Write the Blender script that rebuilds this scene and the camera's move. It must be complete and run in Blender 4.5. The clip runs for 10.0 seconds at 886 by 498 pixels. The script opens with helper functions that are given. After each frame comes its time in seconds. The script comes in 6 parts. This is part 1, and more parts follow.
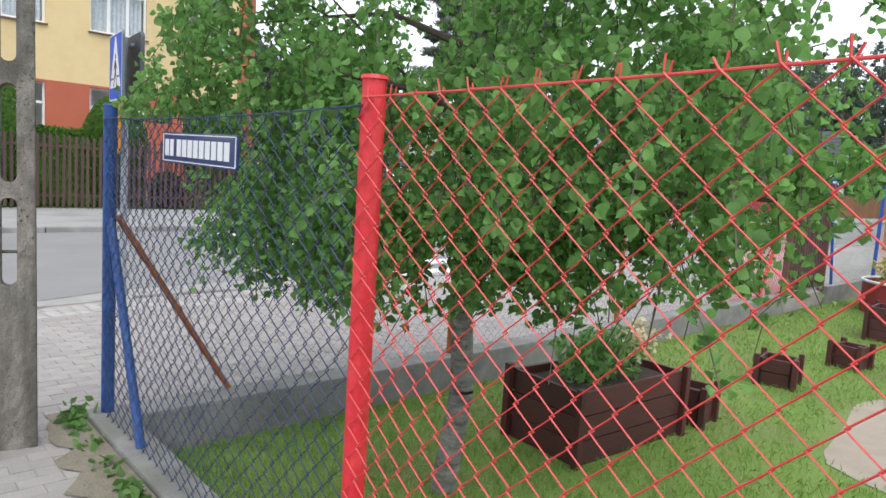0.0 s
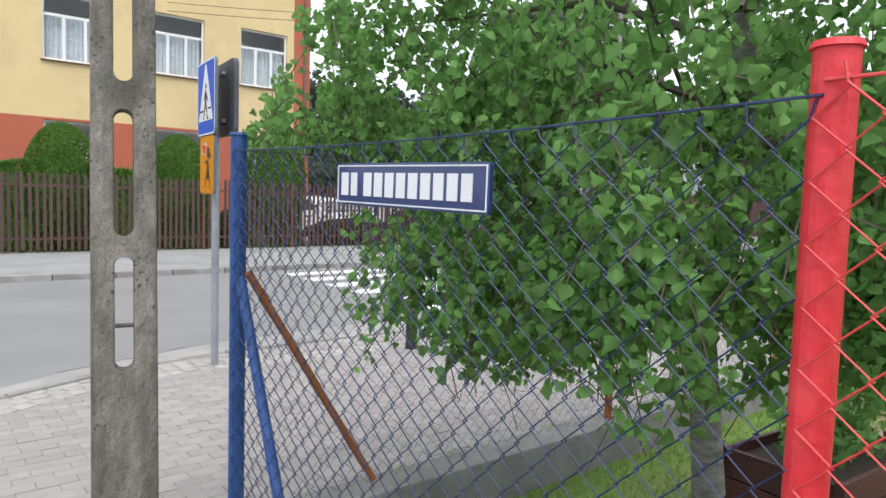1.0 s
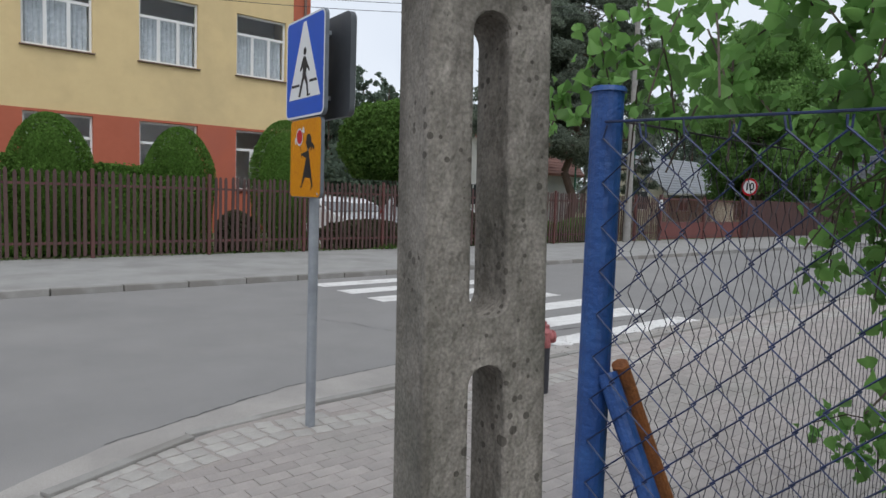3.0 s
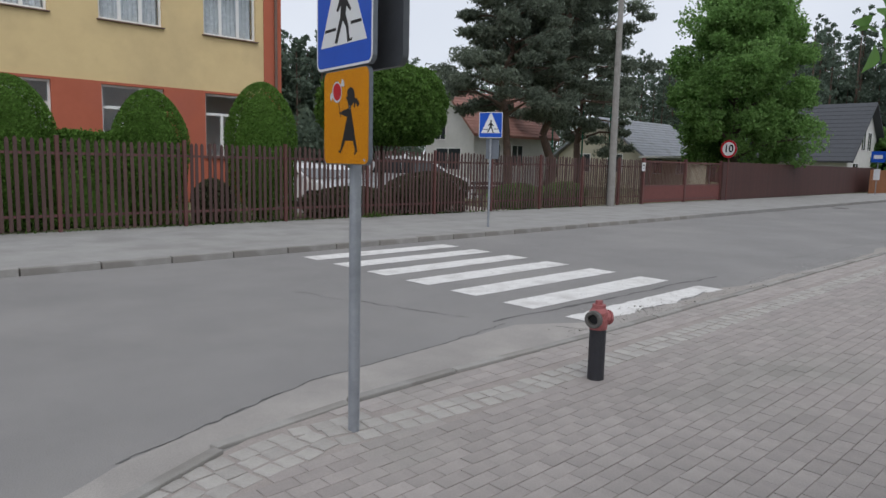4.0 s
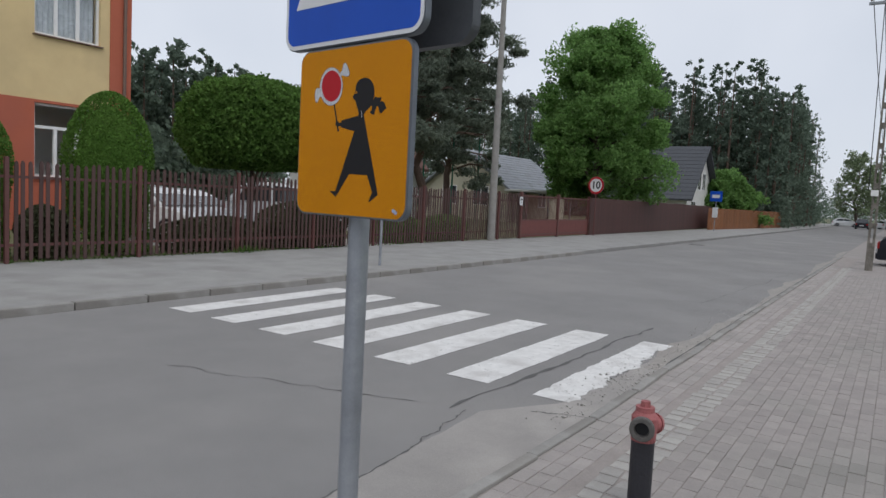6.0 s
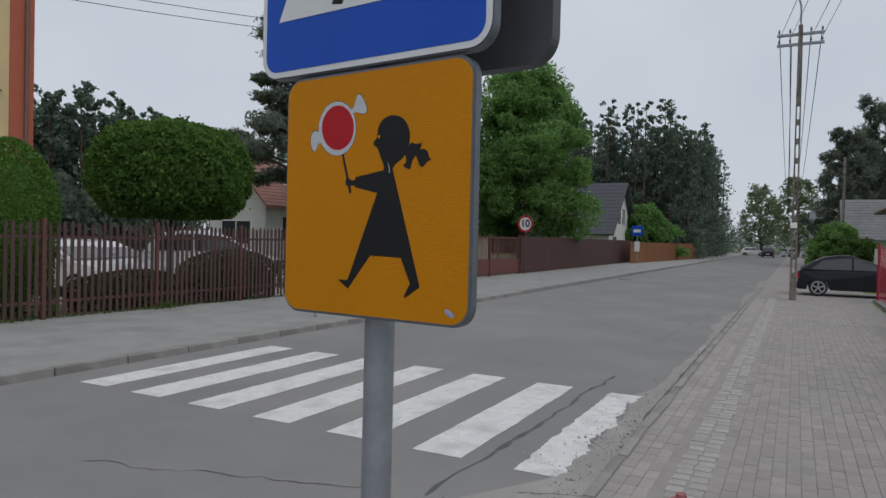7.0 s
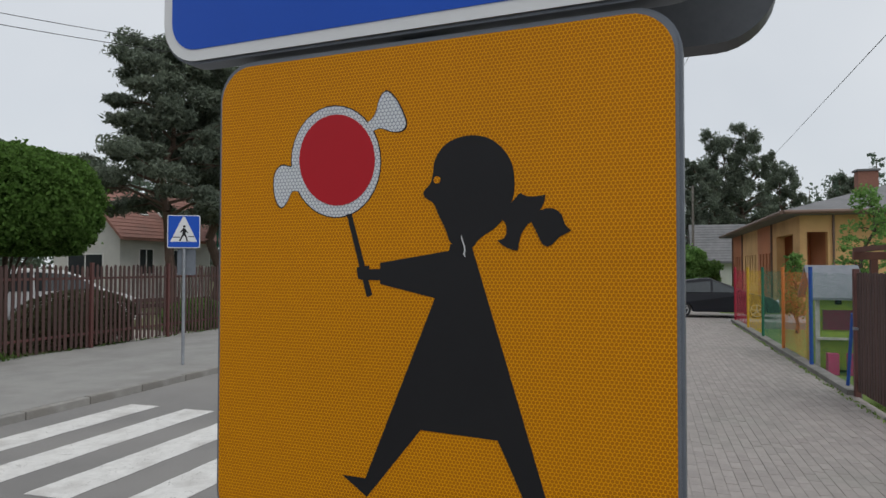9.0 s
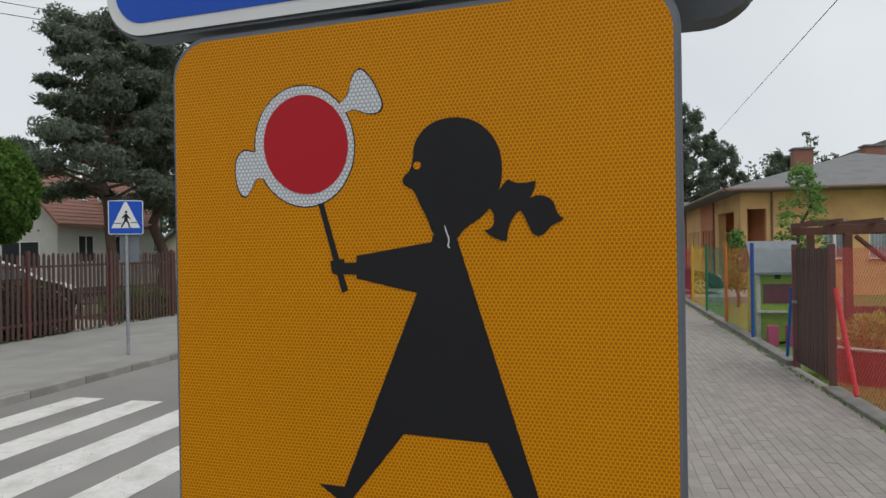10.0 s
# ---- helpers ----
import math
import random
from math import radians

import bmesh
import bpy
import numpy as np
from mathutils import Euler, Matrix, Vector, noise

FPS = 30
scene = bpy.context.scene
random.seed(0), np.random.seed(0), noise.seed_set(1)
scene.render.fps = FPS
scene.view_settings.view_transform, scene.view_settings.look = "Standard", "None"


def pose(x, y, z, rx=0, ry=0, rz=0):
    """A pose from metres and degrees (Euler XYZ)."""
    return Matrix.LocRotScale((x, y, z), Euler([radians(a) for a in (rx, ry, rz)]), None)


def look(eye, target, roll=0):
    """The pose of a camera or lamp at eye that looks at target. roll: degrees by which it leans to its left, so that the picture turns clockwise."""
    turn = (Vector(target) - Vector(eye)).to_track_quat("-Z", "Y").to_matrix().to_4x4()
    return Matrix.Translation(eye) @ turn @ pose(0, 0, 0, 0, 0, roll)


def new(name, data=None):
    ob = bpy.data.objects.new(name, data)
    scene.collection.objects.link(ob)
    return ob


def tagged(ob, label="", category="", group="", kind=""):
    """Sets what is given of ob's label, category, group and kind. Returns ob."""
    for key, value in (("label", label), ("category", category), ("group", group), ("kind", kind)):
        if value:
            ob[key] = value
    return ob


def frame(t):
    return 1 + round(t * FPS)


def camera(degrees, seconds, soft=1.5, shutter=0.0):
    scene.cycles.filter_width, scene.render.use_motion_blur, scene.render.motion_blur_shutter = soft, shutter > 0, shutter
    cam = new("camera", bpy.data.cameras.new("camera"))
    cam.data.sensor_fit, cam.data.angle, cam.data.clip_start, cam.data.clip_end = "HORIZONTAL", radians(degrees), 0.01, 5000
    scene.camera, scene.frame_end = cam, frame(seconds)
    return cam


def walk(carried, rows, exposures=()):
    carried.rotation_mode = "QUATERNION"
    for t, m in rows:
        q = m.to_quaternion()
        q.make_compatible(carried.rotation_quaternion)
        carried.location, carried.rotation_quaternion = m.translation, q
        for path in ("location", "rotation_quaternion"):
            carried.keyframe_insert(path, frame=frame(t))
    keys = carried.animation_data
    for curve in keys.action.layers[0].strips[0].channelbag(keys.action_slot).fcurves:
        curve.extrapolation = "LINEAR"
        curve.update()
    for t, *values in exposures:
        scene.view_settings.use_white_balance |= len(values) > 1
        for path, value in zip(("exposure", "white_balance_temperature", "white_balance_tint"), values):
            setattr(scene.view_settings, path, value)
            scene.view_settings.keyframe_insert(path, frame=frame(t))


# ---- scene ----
cam = camera(66.5, 10.0)
PATH = [
    (0, (8.042, -5.966, 1.621), (6.575, -4.626, 1.394), 3.8),
    (0.5, (7.459, -6.039, 1.639), (5.991, -4.695, 1.447), 1.8),
    (1, (6.852, -5.971, 1.612), (5.295, -4.724, 1.462), 1.8),
    (1.5, (6.323, -5.979, 1.632), (4.837, -4.643, 1.546), 2.3),
    (2, (5.856, -6.022, 1.619), (4.442, -4.611, 1.518), 3.0),
    (2.5, (5.311, -6.036, 1.632), (3.792, -4.739, 1.535), 3.1),
    (3, (4.773, -6.076, 1.618), (3.267, -4.769, 1.464), 1.9),
    (4.5, (3.463, -6.023, 1.605), (2.078, -4.603, 1.347), 0.8),
    (5, (3.0, -5.844, 1.634), (1.672, -4.359, 1.456), 0.2),
    (5.5, (2.564, -5.61, 1.64), (1.353, -4.03, 1.45), 1.8),
    (7, (1.572, -5.011, 1.752), (0.645, -3.239, 1.721), 1.3),
    (7.5, (1.316, -4.837, 1.796), (0.522, -3.001, 1.781), -0.1),
    (8, (1.16, -4.654, 1.822), (0.454, -2.783, 1.856), -0.3),
    (8.5, (1.066, -4.507, 1.849), (0.382, -2.63, 1.927), 1.3),
    (9, (1.005, -4.474, 1.872), (0.429, -2.559, 1.926), 0.1),
    (9.5, (0.978, -4.445, 1.881), (0.488, -2.505, 1.876), -1.5),
    (10, (0.965, -4.438, 1.882), (0.529, -2.486, 1.88), -0.9),
]
walk(cam, [(t, look(eye, target, roll)) for t, eye, target, roll in PATH], exposures=[(0, 1.02, 6300, 10), (0.5, 1.1, 6350, 10), (1.0, 1.05, 6350, 10), (2.0, 0.7, 6300, 10), (3.2, 0.2, 6300, 10), (4.3, 0.12, 6350, 12), (5.5, 0.12, 6330, 12), (7.0, -0.25, 6300, 10), (8.0, -0.28, 6350, 10), (8.5, -0.2, 6400, 10), (9.0, -0.03, 6550, 9), (10.0, 0.07, 6700, 8)])

# ---- world and sun: an overcast day ----
world = bpy.data.worlds.new("world")
scene.world = world
world.use_nodes = True
wn, wl = world.node_tree.nodes, world.node_tree.links
sky = wn.new("ShaderNodeTexSky")
sky.sky_type, sky.sun_disc = "NISHITA", False
sky.sun_elevation, sky.sun_rotation = radians(55), radians(123)
clouds = wn.new("ShaderNodeTexNoise")
clouds.inputs["Scale"].default_value, clouds.inputs["Detail"].default_value = 2.2, 4
cl_ramp = wn.new("ShaderNodeValToRGB")
cl_ramp.color_ramp.elements[0].position, cl_ramp.color_ramp.elements[1].position = 0.3, 0.72
cl_ramp.color_ramp.elements[0].color, cl_ramp.color_ramp.elements[1].color = (0.655, 0.695, 0.752, 1), (0.8, 0.828, 0.87, 1)
wmix, wscale = wn.new("ShaderNodeMix"), wn.new("ShaderNodeMix")
wscale.data_type = wmix.data_type = "RGBA"
wscale.blend_type = "MULTIPLY"
wscale.inputs["Factor"].default_value = 1
wscale.inputs[7].default_value = (0.1, 0.1, 0.1, 1)
wmix.inputs["Factor"].default_value = 0.9
wl.new(sky.outputs[0], wscale.inputs[6])
wl.new(clouds.outputs["Fac"], cl_ramp.inputs[0])
wl.new(wscale.outputs[2], wmix.inputs[6])
wl.new(cl_ramp.outputs[0], wmix.inputs[7])
wl.new(wmix.outputs[2], wn["Background"].inputs[0])
wn["Background"].inputs[1].default_value = 1.0
sun_data = bpy.data.lights.new("sun", "SUN")
sun_data.energy, sun_data.angle, sun_data.color = 1.0, radians(40), (1, 0.97, 0.92)
sun = new("sun", sun_data)
sun.matrix_world = look((14, -9, 24), (0, 0, 0))

# ---- materials ----
def mat(name, a, b=None, rough=0.8, metal=0.0, scale=8.0, detail=6, bump=0.0, bscale=None, fine=0.0, island=0.0, objrand=0.0, coat=0.0, dirt=None, dirt_scale=1.3, stretch=None, trans=0.0, spec=0.5):
    """Procedural surface: two colours mixed by noise, a second larger stain, bump, and a brightness that varies piece by piece."""
    m = bpy.data.materials.new(name)
    m.use_nodes = True
    n, l = m.node_tree.nodes, m.node_tree.links
    p = n["Principled BSDF"]
    p.inputs["Roughness"].default_value, p.inputs["Metallic"].default_value = rough, metal
    p.inputs["Coat Weight"].default_value, p.inputs["Specular IOR Level"].default_value = coat, spec
    b = b or tuple(v * 0.8 for v in a)
    tc = n.new("ShaderNodeTexCoord")
    vec = tc.outputs["Object"]
    if stretch:
        mp = n.new("ShaderNodeMapping")
        mp.inputs["Scale"].default_value = stretch
        l.new(vec, mp.inputs[0])
        vec = mp.outputs[0]
    no = n.new("ShaderNodeTexNoise")
    no.inputs["Scale"].default_value, no.inputs["Detail"].default_value, no.inputs["Roughness"].default_value = scale, detail, 0.65
    l.new(vec, no.inputs["Vector"])
    ra = n.new("ShaderNodeMapRange")
    ra.inputs[1].default_value, ra.inputs[2].default_value = 0.3, 0.7
    l.new(no.outputs["Fac"], ra.inputs[0])
    mx = n.new("ShaderNodeMix")
    mx.data_type = "RGBA"
    mx.inputs[6].default_value, mx.inputs[7].default_value = (*a, 1), (*b, 1)
    l.new(ra.outputs[0], mx.inputs[0])
    col = mx.outputs[2]
    if dirt:
        n2 = n.new("ShaderNodeTexNoise")
        n2.inputs["Scale"].default_value, n2.inputs["Detail"].default_value = dirt_scale, 5
        l.new(tc.outputs["Object"], n2.inputs["Vector"])
        r2 = n.new("ShaderNodeMapRange")
        r2.inputs[1].default_value, r2.inputs[2].default_value, r2.inputs[4].default_value = 0.48, 0.72, 0.75
        l.new(n2.outputs["Fac"], r2.inputs[0])
        m2 = n.new("ShaderNodeMix")
        m2.data_type = "RGBA"
        m2.inputs[7].default_value = (*dirt, 1)
        l.new(r2.outputs[0], m2.inputs[0])
        l.new(col, m2.inputs[6])
        col = m2.outputs[2]
    if fine:
        n3 = n.new("ShaderNodeTexNoise")
        n3.inputs["Scale"].default_value, n3.inputs["Detail"].default_value = 160, 2
        l.new(tc.outputs["Object"], n3.inputs["Vector"])
        r3 = n.new("ShaderNodeMapRange")
        r3.inputs[1].default_value, r3.inputs[2].default_value = 0.25, 0.75
        r3.inputs[3].default_value, r3.inputs[4].default_value = 1 - fine, 1 + fine
        l.new(n3.outputs["Fac"], r3.inputs[0])
        h = n.new("ShaderNodeHueSaturation")
        l.new(r3.outputs[0], h.inputs["Value"])
        l.new(col, h.inputs["Color"])
        col = h.outputs[0]
    for amount, node, sock in ((island, "ShaderNodeNewGeometry", "Random Per Island"), (objrand, "ShaderNodeObjectInfo", "Random")):
        if amount:
            g = n.new(node)
            r = n.new("ShaderNodeMapRange")
            r.inputs[3].default_value, r.inputs[4].default_value = 1 - amount, 1 + amount
            l.new(g.outputs[sock], r.inputs[0])
            h = n.new("ShaderNodeHueSaturation")
            l.new(r.outputs[0], h.inputs["Value"])
            l.new(col, h.inputs["Color"])
            col = h.outputs[0]
    l.new(col, p.inputs["Base Color"])
    if bump:
        bn = n.new("ShaderNodeTexNoise")
        bn.inputs["Scale"].default_value, bn.inputs["Detail"].default_value = bscale or scale * 4, 5
        l.new(vec, bn.inputs["Vector"])
        bu = n.new("ShaderNodeBump")
        bu.inputs["Strength"].default_value, bu.inputs["Distance"].default_value = bump, 0.02
        l.new(bn.outputs["Fac"], bu.inputs["Height"])
        l.new(bu.outputs[0], p.inputs["Normal"])
    if trans:
        t = n.new("ShaderNodeBsdfTranslucent")
        s = n.new("ShaderNodeMixShader")
        s.inputs[0].default_value = trans
        l.new(col, t.inputs[0])
        l.new(p.outputs[0], s.inputs[1])
        l.new(t.outputs[0], s.inputs[2])
        l.new(s.outputs[0], n["Material Output"].inputs[0])
    return m


def sheeting(name, a, b, cell):
    """Retroreflective sign sheeting with a fine honeycomb of sealed cells."""
    m = mat(name, a, tuple(v * 0.93 for v in a), rough=0.55, scale=3, dirt=tuple(v * 0.85 for v in a), dirt_scale=4)
    n, l = m.node_tree.nodes, m.node_tree.links
    p = n["Principled BSDF"]
    p.inputs["Specular IOR Level"].default_value = 0.18
    base = p.inputs["Base Color"].links[0].from_socket
    tc = n.new("ShaderNodeTexCoord")
    sp = n.new("ShaderNodeSeparateXYZ")
    l.new(tc.outputs["Object"], sp.inputs[0])
    def ma(op, x, y=None):
        q = n.new("ShaderNodeMath")
        q.operation = op
        for i, v in enumerate((x, y)):
            if v is None:
                continue
            if isinstance(v, (int, float)):
                q.inputs[i].default_value = v
            else:
                l.new(v, q.inputs[i])
        return q.outputs[0]
    u, v = ma("DIVIDE", sp.outputs[0], cell), ma("DIVIDE", sp.outputs[2], cell * 1.732)
    dist = []
    for off in (10.0, 10.5):
        fu = ma("SUBTRACT", ma("FRACT", ma("ADD", u, off + 100)), 0.5)
        fv = ma("MULTIPLY", ma("SUBTRACT", ma("FRACT", ma("ADD", v, off + 100)), 0.5), 1.732)
        gu = ma("SUBTRACT", 1.0, ma("ABSOLUTE", fu))
        dist.append((ma("SQRT", ma("ADD", ma("MULTIPLY", fu, fu), ma("MULTIPLY", fv, fv))), ma("SQRT", ma("ADD", ma("MULTIPLY", gu, gu), ma("MULTIPLY", fv, fv)))))
    (da, da2), (db, db2) = dist
    first, second = ma("MINIMUM", da, db), ma("MINIMUM", ma("MAXIMUM", da, db), ma("MINIMUM", da2, db2))
    edge = ma("LESS_THAN", ma("SUBTRACT", second, first), 0.19)
    mx = n.new("ShaderNodeMix")
    mx.data_type = "RGBA"
    mx.inputs[7].default_value = (*b, 1)
    l.new(ma("MULTIPLY", edge, 0.75), mx.inputs[0])
    l.new(base, mx.inputs[6])
    l.new(mx.outputs[2], p.inputs["Base Color"])
    return m


ASPHALT = mat("asphalt", (0.236, 0.228, 0.221), (0.194, 0.188, 0.183), 0.9, scale=0.6, bump=0.25, bscale=90, fine=0.16, dirt=(0.28, 0.268, 0.255), dirt_scale=0.35)
FAR_WALK = mat("pavement_concrete", (0.32, 0.315, 0.3), (0.26, 0.255, 0.245), 0.9, scale=1.5, bump=0.15, bscale=60, fine=0.12, dirt=(0.22, 0.21, 0.2))
PAVER = mat("paver_block", (0.345, 0.312, 0.293), (0.293, 0.267, 0.252), 0.9, scale=7, bump=0.2, bscale=80, fine=0.12, island=0.09, objrand=0.09, dirt=(0.265, 0.255, 0.232), dirt_scale=0.7)
JOINT = mat("joint_sand", (0.325, 0.292, 0.27), (0.26, 0.232, 0.215), 0.95, scale=5, fine=0.2)
SETT = mat("sett_concrete", (0.385, 0.365, 0.34), (0.3, 0.285, 0.265), 0.9, scale=9, bump=0.3, fine=0.12, island=0.1, objrand=0.1)
KERB = mat("kerb_concrete", (0.33, 0.32, 0.3), (0.24, 0.23, 0.215), 0.9, scale=4, bump=0.3, fine=0.12, objrand=0.1, dirt=(0.19, 0.175, 0.155))
ROADPAINT = mat("road_paint", (0.74, 0.73, 0.71), (0.6, 0.59, 0.57), 0.75, scale=9, fine=0.08, dirt=(0.45, 0.43, 0.41), dirt_scale=2.5)
CONCRETE = mat("pole_concrete", (0.28, 0.255, 0.225), (0.115, 0.105, 0.088), 0.95, scale=9, bump=0.8, bscale=34, fine=0.34, dirt=(0.085, 0.085, 0.068), dirt_scale=4.2, stretch=(1, 1, 0.6))


def weathered(m, pit_scale, dark, runs=0.5):
    """Adds pock-marks and long run-off stains to cast concrete."""
    n, l = m.node_tree.nodes, m.node_tree.links
    p = n["Principled BSDF"]
    base = p.inputs["Base Color"].links[0].from_socket
    tc = n.new("ShaderNodeTexCoord")
    vo, no, st, mp = n.new("ShaderNodeTexVoronoi"), n.new("ShaderNodeTexNoise"), n.new("ShaderNodeTexNoise"), n.new("ShaderNodeMapping")
    vo.inputs["Scale"].default_value = pit_scale
    no.inputs["Scale"].default_value = 7.0
    st.inputs["Scale"].default_value = 9.0
    mp.inputs["Scale"].default_value = (1, 1, 0.12)
    l.new(tc.outputs["Object"], vo.inputs["Vector"])
    l.new(tc.outputs["Object"], no.inputs["Vector"])
    l.new(tc.outputs["Object"], mp.inputs["Vector"])
    l.new(mp.outputs[0], st.inputs["Vector"])
    size = n.new("ShaderNodeMapRange")
    for k, v in (("From Min", 0.45), ("From Max", 0.75), ("To Min", 0.05), ("To Max", 0.4)):
        size.inputs[k].default_value = v
    l.new(no.outputs[0], size.inputs["Value"])
    pit = n.new("ShaderNodeMath")
    pit.operation = "LESS_THAN"
    l.new(vo.outputs["Distance"], pit.inputs[0])
    l.new(size.outputs[0], pit.inputs[1])
    run = n.new("ShaderNodeMapRange")
    for k, v in (("From Min", 0.48), ("From Max", 0.68), ("To Min", 0.0), ("To Max", runs)):
        run.inputs[k].default_value = v
    l.new(st.outputs[0], run.inputs["Value"])
    both = n.new("ShaderNodeMath")
    both.operation = "MAXIMUM"
    amt = n.new("ShaderNodeMath")
    amt.operation = "MULTIPLY"
    amt.inputs[1].default_value = 0.75
    l.new(pit.outputs[0], amt.inputs[0])
    l.new(amt.outputs[0], both.inputs[0])
    l.new(run.outputs[0], both.inputs[1])
    mx = n.new("ShaderNodeMix")
    mx.data_type = "RGBA"
    mx.inputs[7].default_value = (*dark, 1)
    l.new(both.outputs[0], mx.inputs[0])
    l.new(base, mx.inputs[6])
    l.new(mx.outputs[2], p.inputs["Base Color"])


weathered(CONCRETE, 40.0, (0.05, 0.044, 0.036), 0.65)
weathered(ROADPAINT, 34.0, (0.26, 0.25, 0.24), 0.0)

WALLCON = mat("wall_concrete", (0.26, 0.25, 0.235), (0.17, 0.165, 0.155), 0.95, scale=5, bump=0.5, bscale=40, fine=0.15, dirt=(0.12, 0.12, 0.1), dirt_scale=2)
GRASS = mat("grass_blade", (0.13, 0.25, 0.035), (0.2, 0.31, 0.05), 0.7, scale=2, island=0.35, trans=0.25)
LAWN = mat("lawn_soil", (0.12, 0.2, 0.035), (0.16, 0.23, 0.05), 0.95, scale=3, bump=0.4, bscale=60, fine=0.35, dirt=(0.15, 0.15, 0.06), dirt_scale=1.1)
SAND = mat("bare_sand", (0.328, 0.281, 0.218), (0.273, 0.226, 0.172), 0.95, scale=4, bump=0.3, fine=0.15)
BLUE = mat("blue_paint", (0.018, 0.075, 0.27), (0.015, 0.055, 0.2), 0.5, scale=14, bump=0.3, fine=0.1, dirt=(0.03, 0.1, 0.3), dirt_scale=12)
RED = mat("red_paint", (0.66, 0.028, 0.04), (0.56, 0.02, 0.03), 0.45, scale=10, bump=0.25, fine=0.08, dirt=(0.7, 0.06, 0.06), dirt_scale=12)
RUST = mat("rusty_steel", (0.33, 0.11, 0.03), (0.2, 0.075, 0.03), 0.85, scale=16, bump=0.4, fine=0.2)
BLUEWIRE = mat("blue_wire", (0.016, 0.035, 0.13), (0.009, 0.013, 0.035), 0.5, scale=9)
REDWIRE = mat("red_wire", (0.55, 0.035, 0.05), (0.6, 0.08, 0.06), 0.5, scale=12)
DARKWIRE = mat("weathered_wire", (0.07, 0.06, 0.07), (0.04, 0.035, 0.05), 0.6, 0.4, scale=14)
GALV = mat("galvanised_steel", (0.34, 0.36, 0.39), (0.26, 0.28, 0.31), 0.5, 0.35, scale=10, bump=0.1, fine=0.06, dirt=(0.22, 0.235, 0.26), dirt_scale=9)
DARKBACK = mat("sign_back_grey", (0.1, 0.108, 0.12), (0.075, 0.08, 0.09), 0.55, 0.3, scale=8, fine=0.06)
YELLOW = sheeting("yellow_sheeting", (0.47, 0.158, 0.0), (0.86, 0.385, 0.0), 0.0038)
WHITESHEET = sheeting("white_sheeting", (0.68, 0.7, 0.72), (0.16, 0.19, 0.26), 0.0042)
SIGNBLUE = mat("blue_sheeting", (0.012, 0.085, 0.5), (0.01, 0.075, 0.45), 0.45, scale=4, spec=0.25)
SIGNWHITE = mat("white_sign_face", (0.72, 0.73, 0.74), (0.66, 0.67, 0.68), 0.4, scale=5)
SIGNRED = mat("red_sheeting", (0.46, 0.013, 0.024), (0.42, 0.011, 0.02), 0.45, scale=4, spec=0.2)
SIGNBLACK = mat("black_film", (0.016, 0.016, 0.018), (0.012, 0.012, 0.014), 0.5, scale=6, spec=0.22)
ENAMEL = mat("navy_enamel", (0.018, 0.035, 0.14), (0.015, 0.03, 0.115), 0.3, scale=5, coat=0.3)
BROWNWOOD = mat("brown_slat", (0.085, 0.043, 0.038), (0.06, 0.031, 0.028), 0.6, scale=6, bump=0.25, fine=0.12, objrand=0.2, stretch=(6, 6, 0.6))
PLANTERWOOD = mat("planter_stain", (0.075, 0.018, 0.014), (0.05, 0.014, 0.012), 0.6, scale=5, bump=0.3, stretch=(1, 1, 6), objrand=0.2)
STUCCO_Y = mat("yellow_stucco", (0.72, 0.56, 0.3), (0.67, 0.51, 0.27), 0.92, scale=2, bump=0.25, bscale=120, fine=0.05, dirt=(0.58, 0.45, 0.25), dirt_scale=0.5)
STUCCO_R = mat("terracotta_stucco", (0.47, 0.13, 0.075), (0.42, 0.115, 0.065), 0.92, scale=2, bump=0.25, bscale=120, fine=0.05, dirt=(0.4, 0.12, 0.08), dirt_scale=0.6)
STUCCO_O = mat("orange_stucco", (0.72, 0.44, 0.2), (0.66, 0.4, 0.18), 0.92, scale=2, bump=0.2, bscale=120, dirt=(0.48, 0.27, 0.12), dirt_scale=0.5)
STUCCO_N = mat("terracotta_orange_stucco", (0.56, 0.22, 0.11), (0.5, 0.19, 0.095), 0.92, scale=2, bump=0.2, bscale=120, dirt=(0.44, 0.17, 0.09), dirt_scale=0.6)
STUCCO_W = mat("white_stucco", (0.7, 0.7, 0.67), (0.62, 0.62, 0.6), 0.92, scale=2, dirt=(0.55, 0.55, 0.52), dirt_scale=0.6)
CREAM = mat("cream_stucco", (0.55, 0.52, 0.4), (0.5, 0.47, 0.36), 0.92, scale=2, dirt=(0.44, 0.42, 0.33), dirt_scale=0.6)
ROOF_GREY = mat("grey_roof", (0.2, 0.2, 0.205), (0.15, 0.15, 0.155), 0.75, scale=4, bump=0.3, fine=0.1, objrand=0.06, dirt=(0.12, 0.125, 0.13))
ROOF_RED = mat("red_roof", (0.36, 0.18, 0.145), (0.29, 0.145, 0.115), 0.8, scale=4, bump=0.3, fine=0.1, dirt=(0.25, 0.14, 0.115))
ROOF_DARK = mat("dark_tile_roof", (0.06, 0.065, 0.075), (0.045, 0.048, 0.055), 0.6, scale=4, bump=0.3, fine=0.1)
ROOF_PALE = mat("pale_sheet_roof", (0.24, 0.26, 0.28), (0.19, 0.2, 0.22), 0.55, scale=4, fine=0.08, dirt=(0.15, 0.16, 0.16))
UPVC = mat("white_window_frame", (0.8, 0.8, 0.79), (0.75, 0.75, 0.74), 0.4, scale=3)
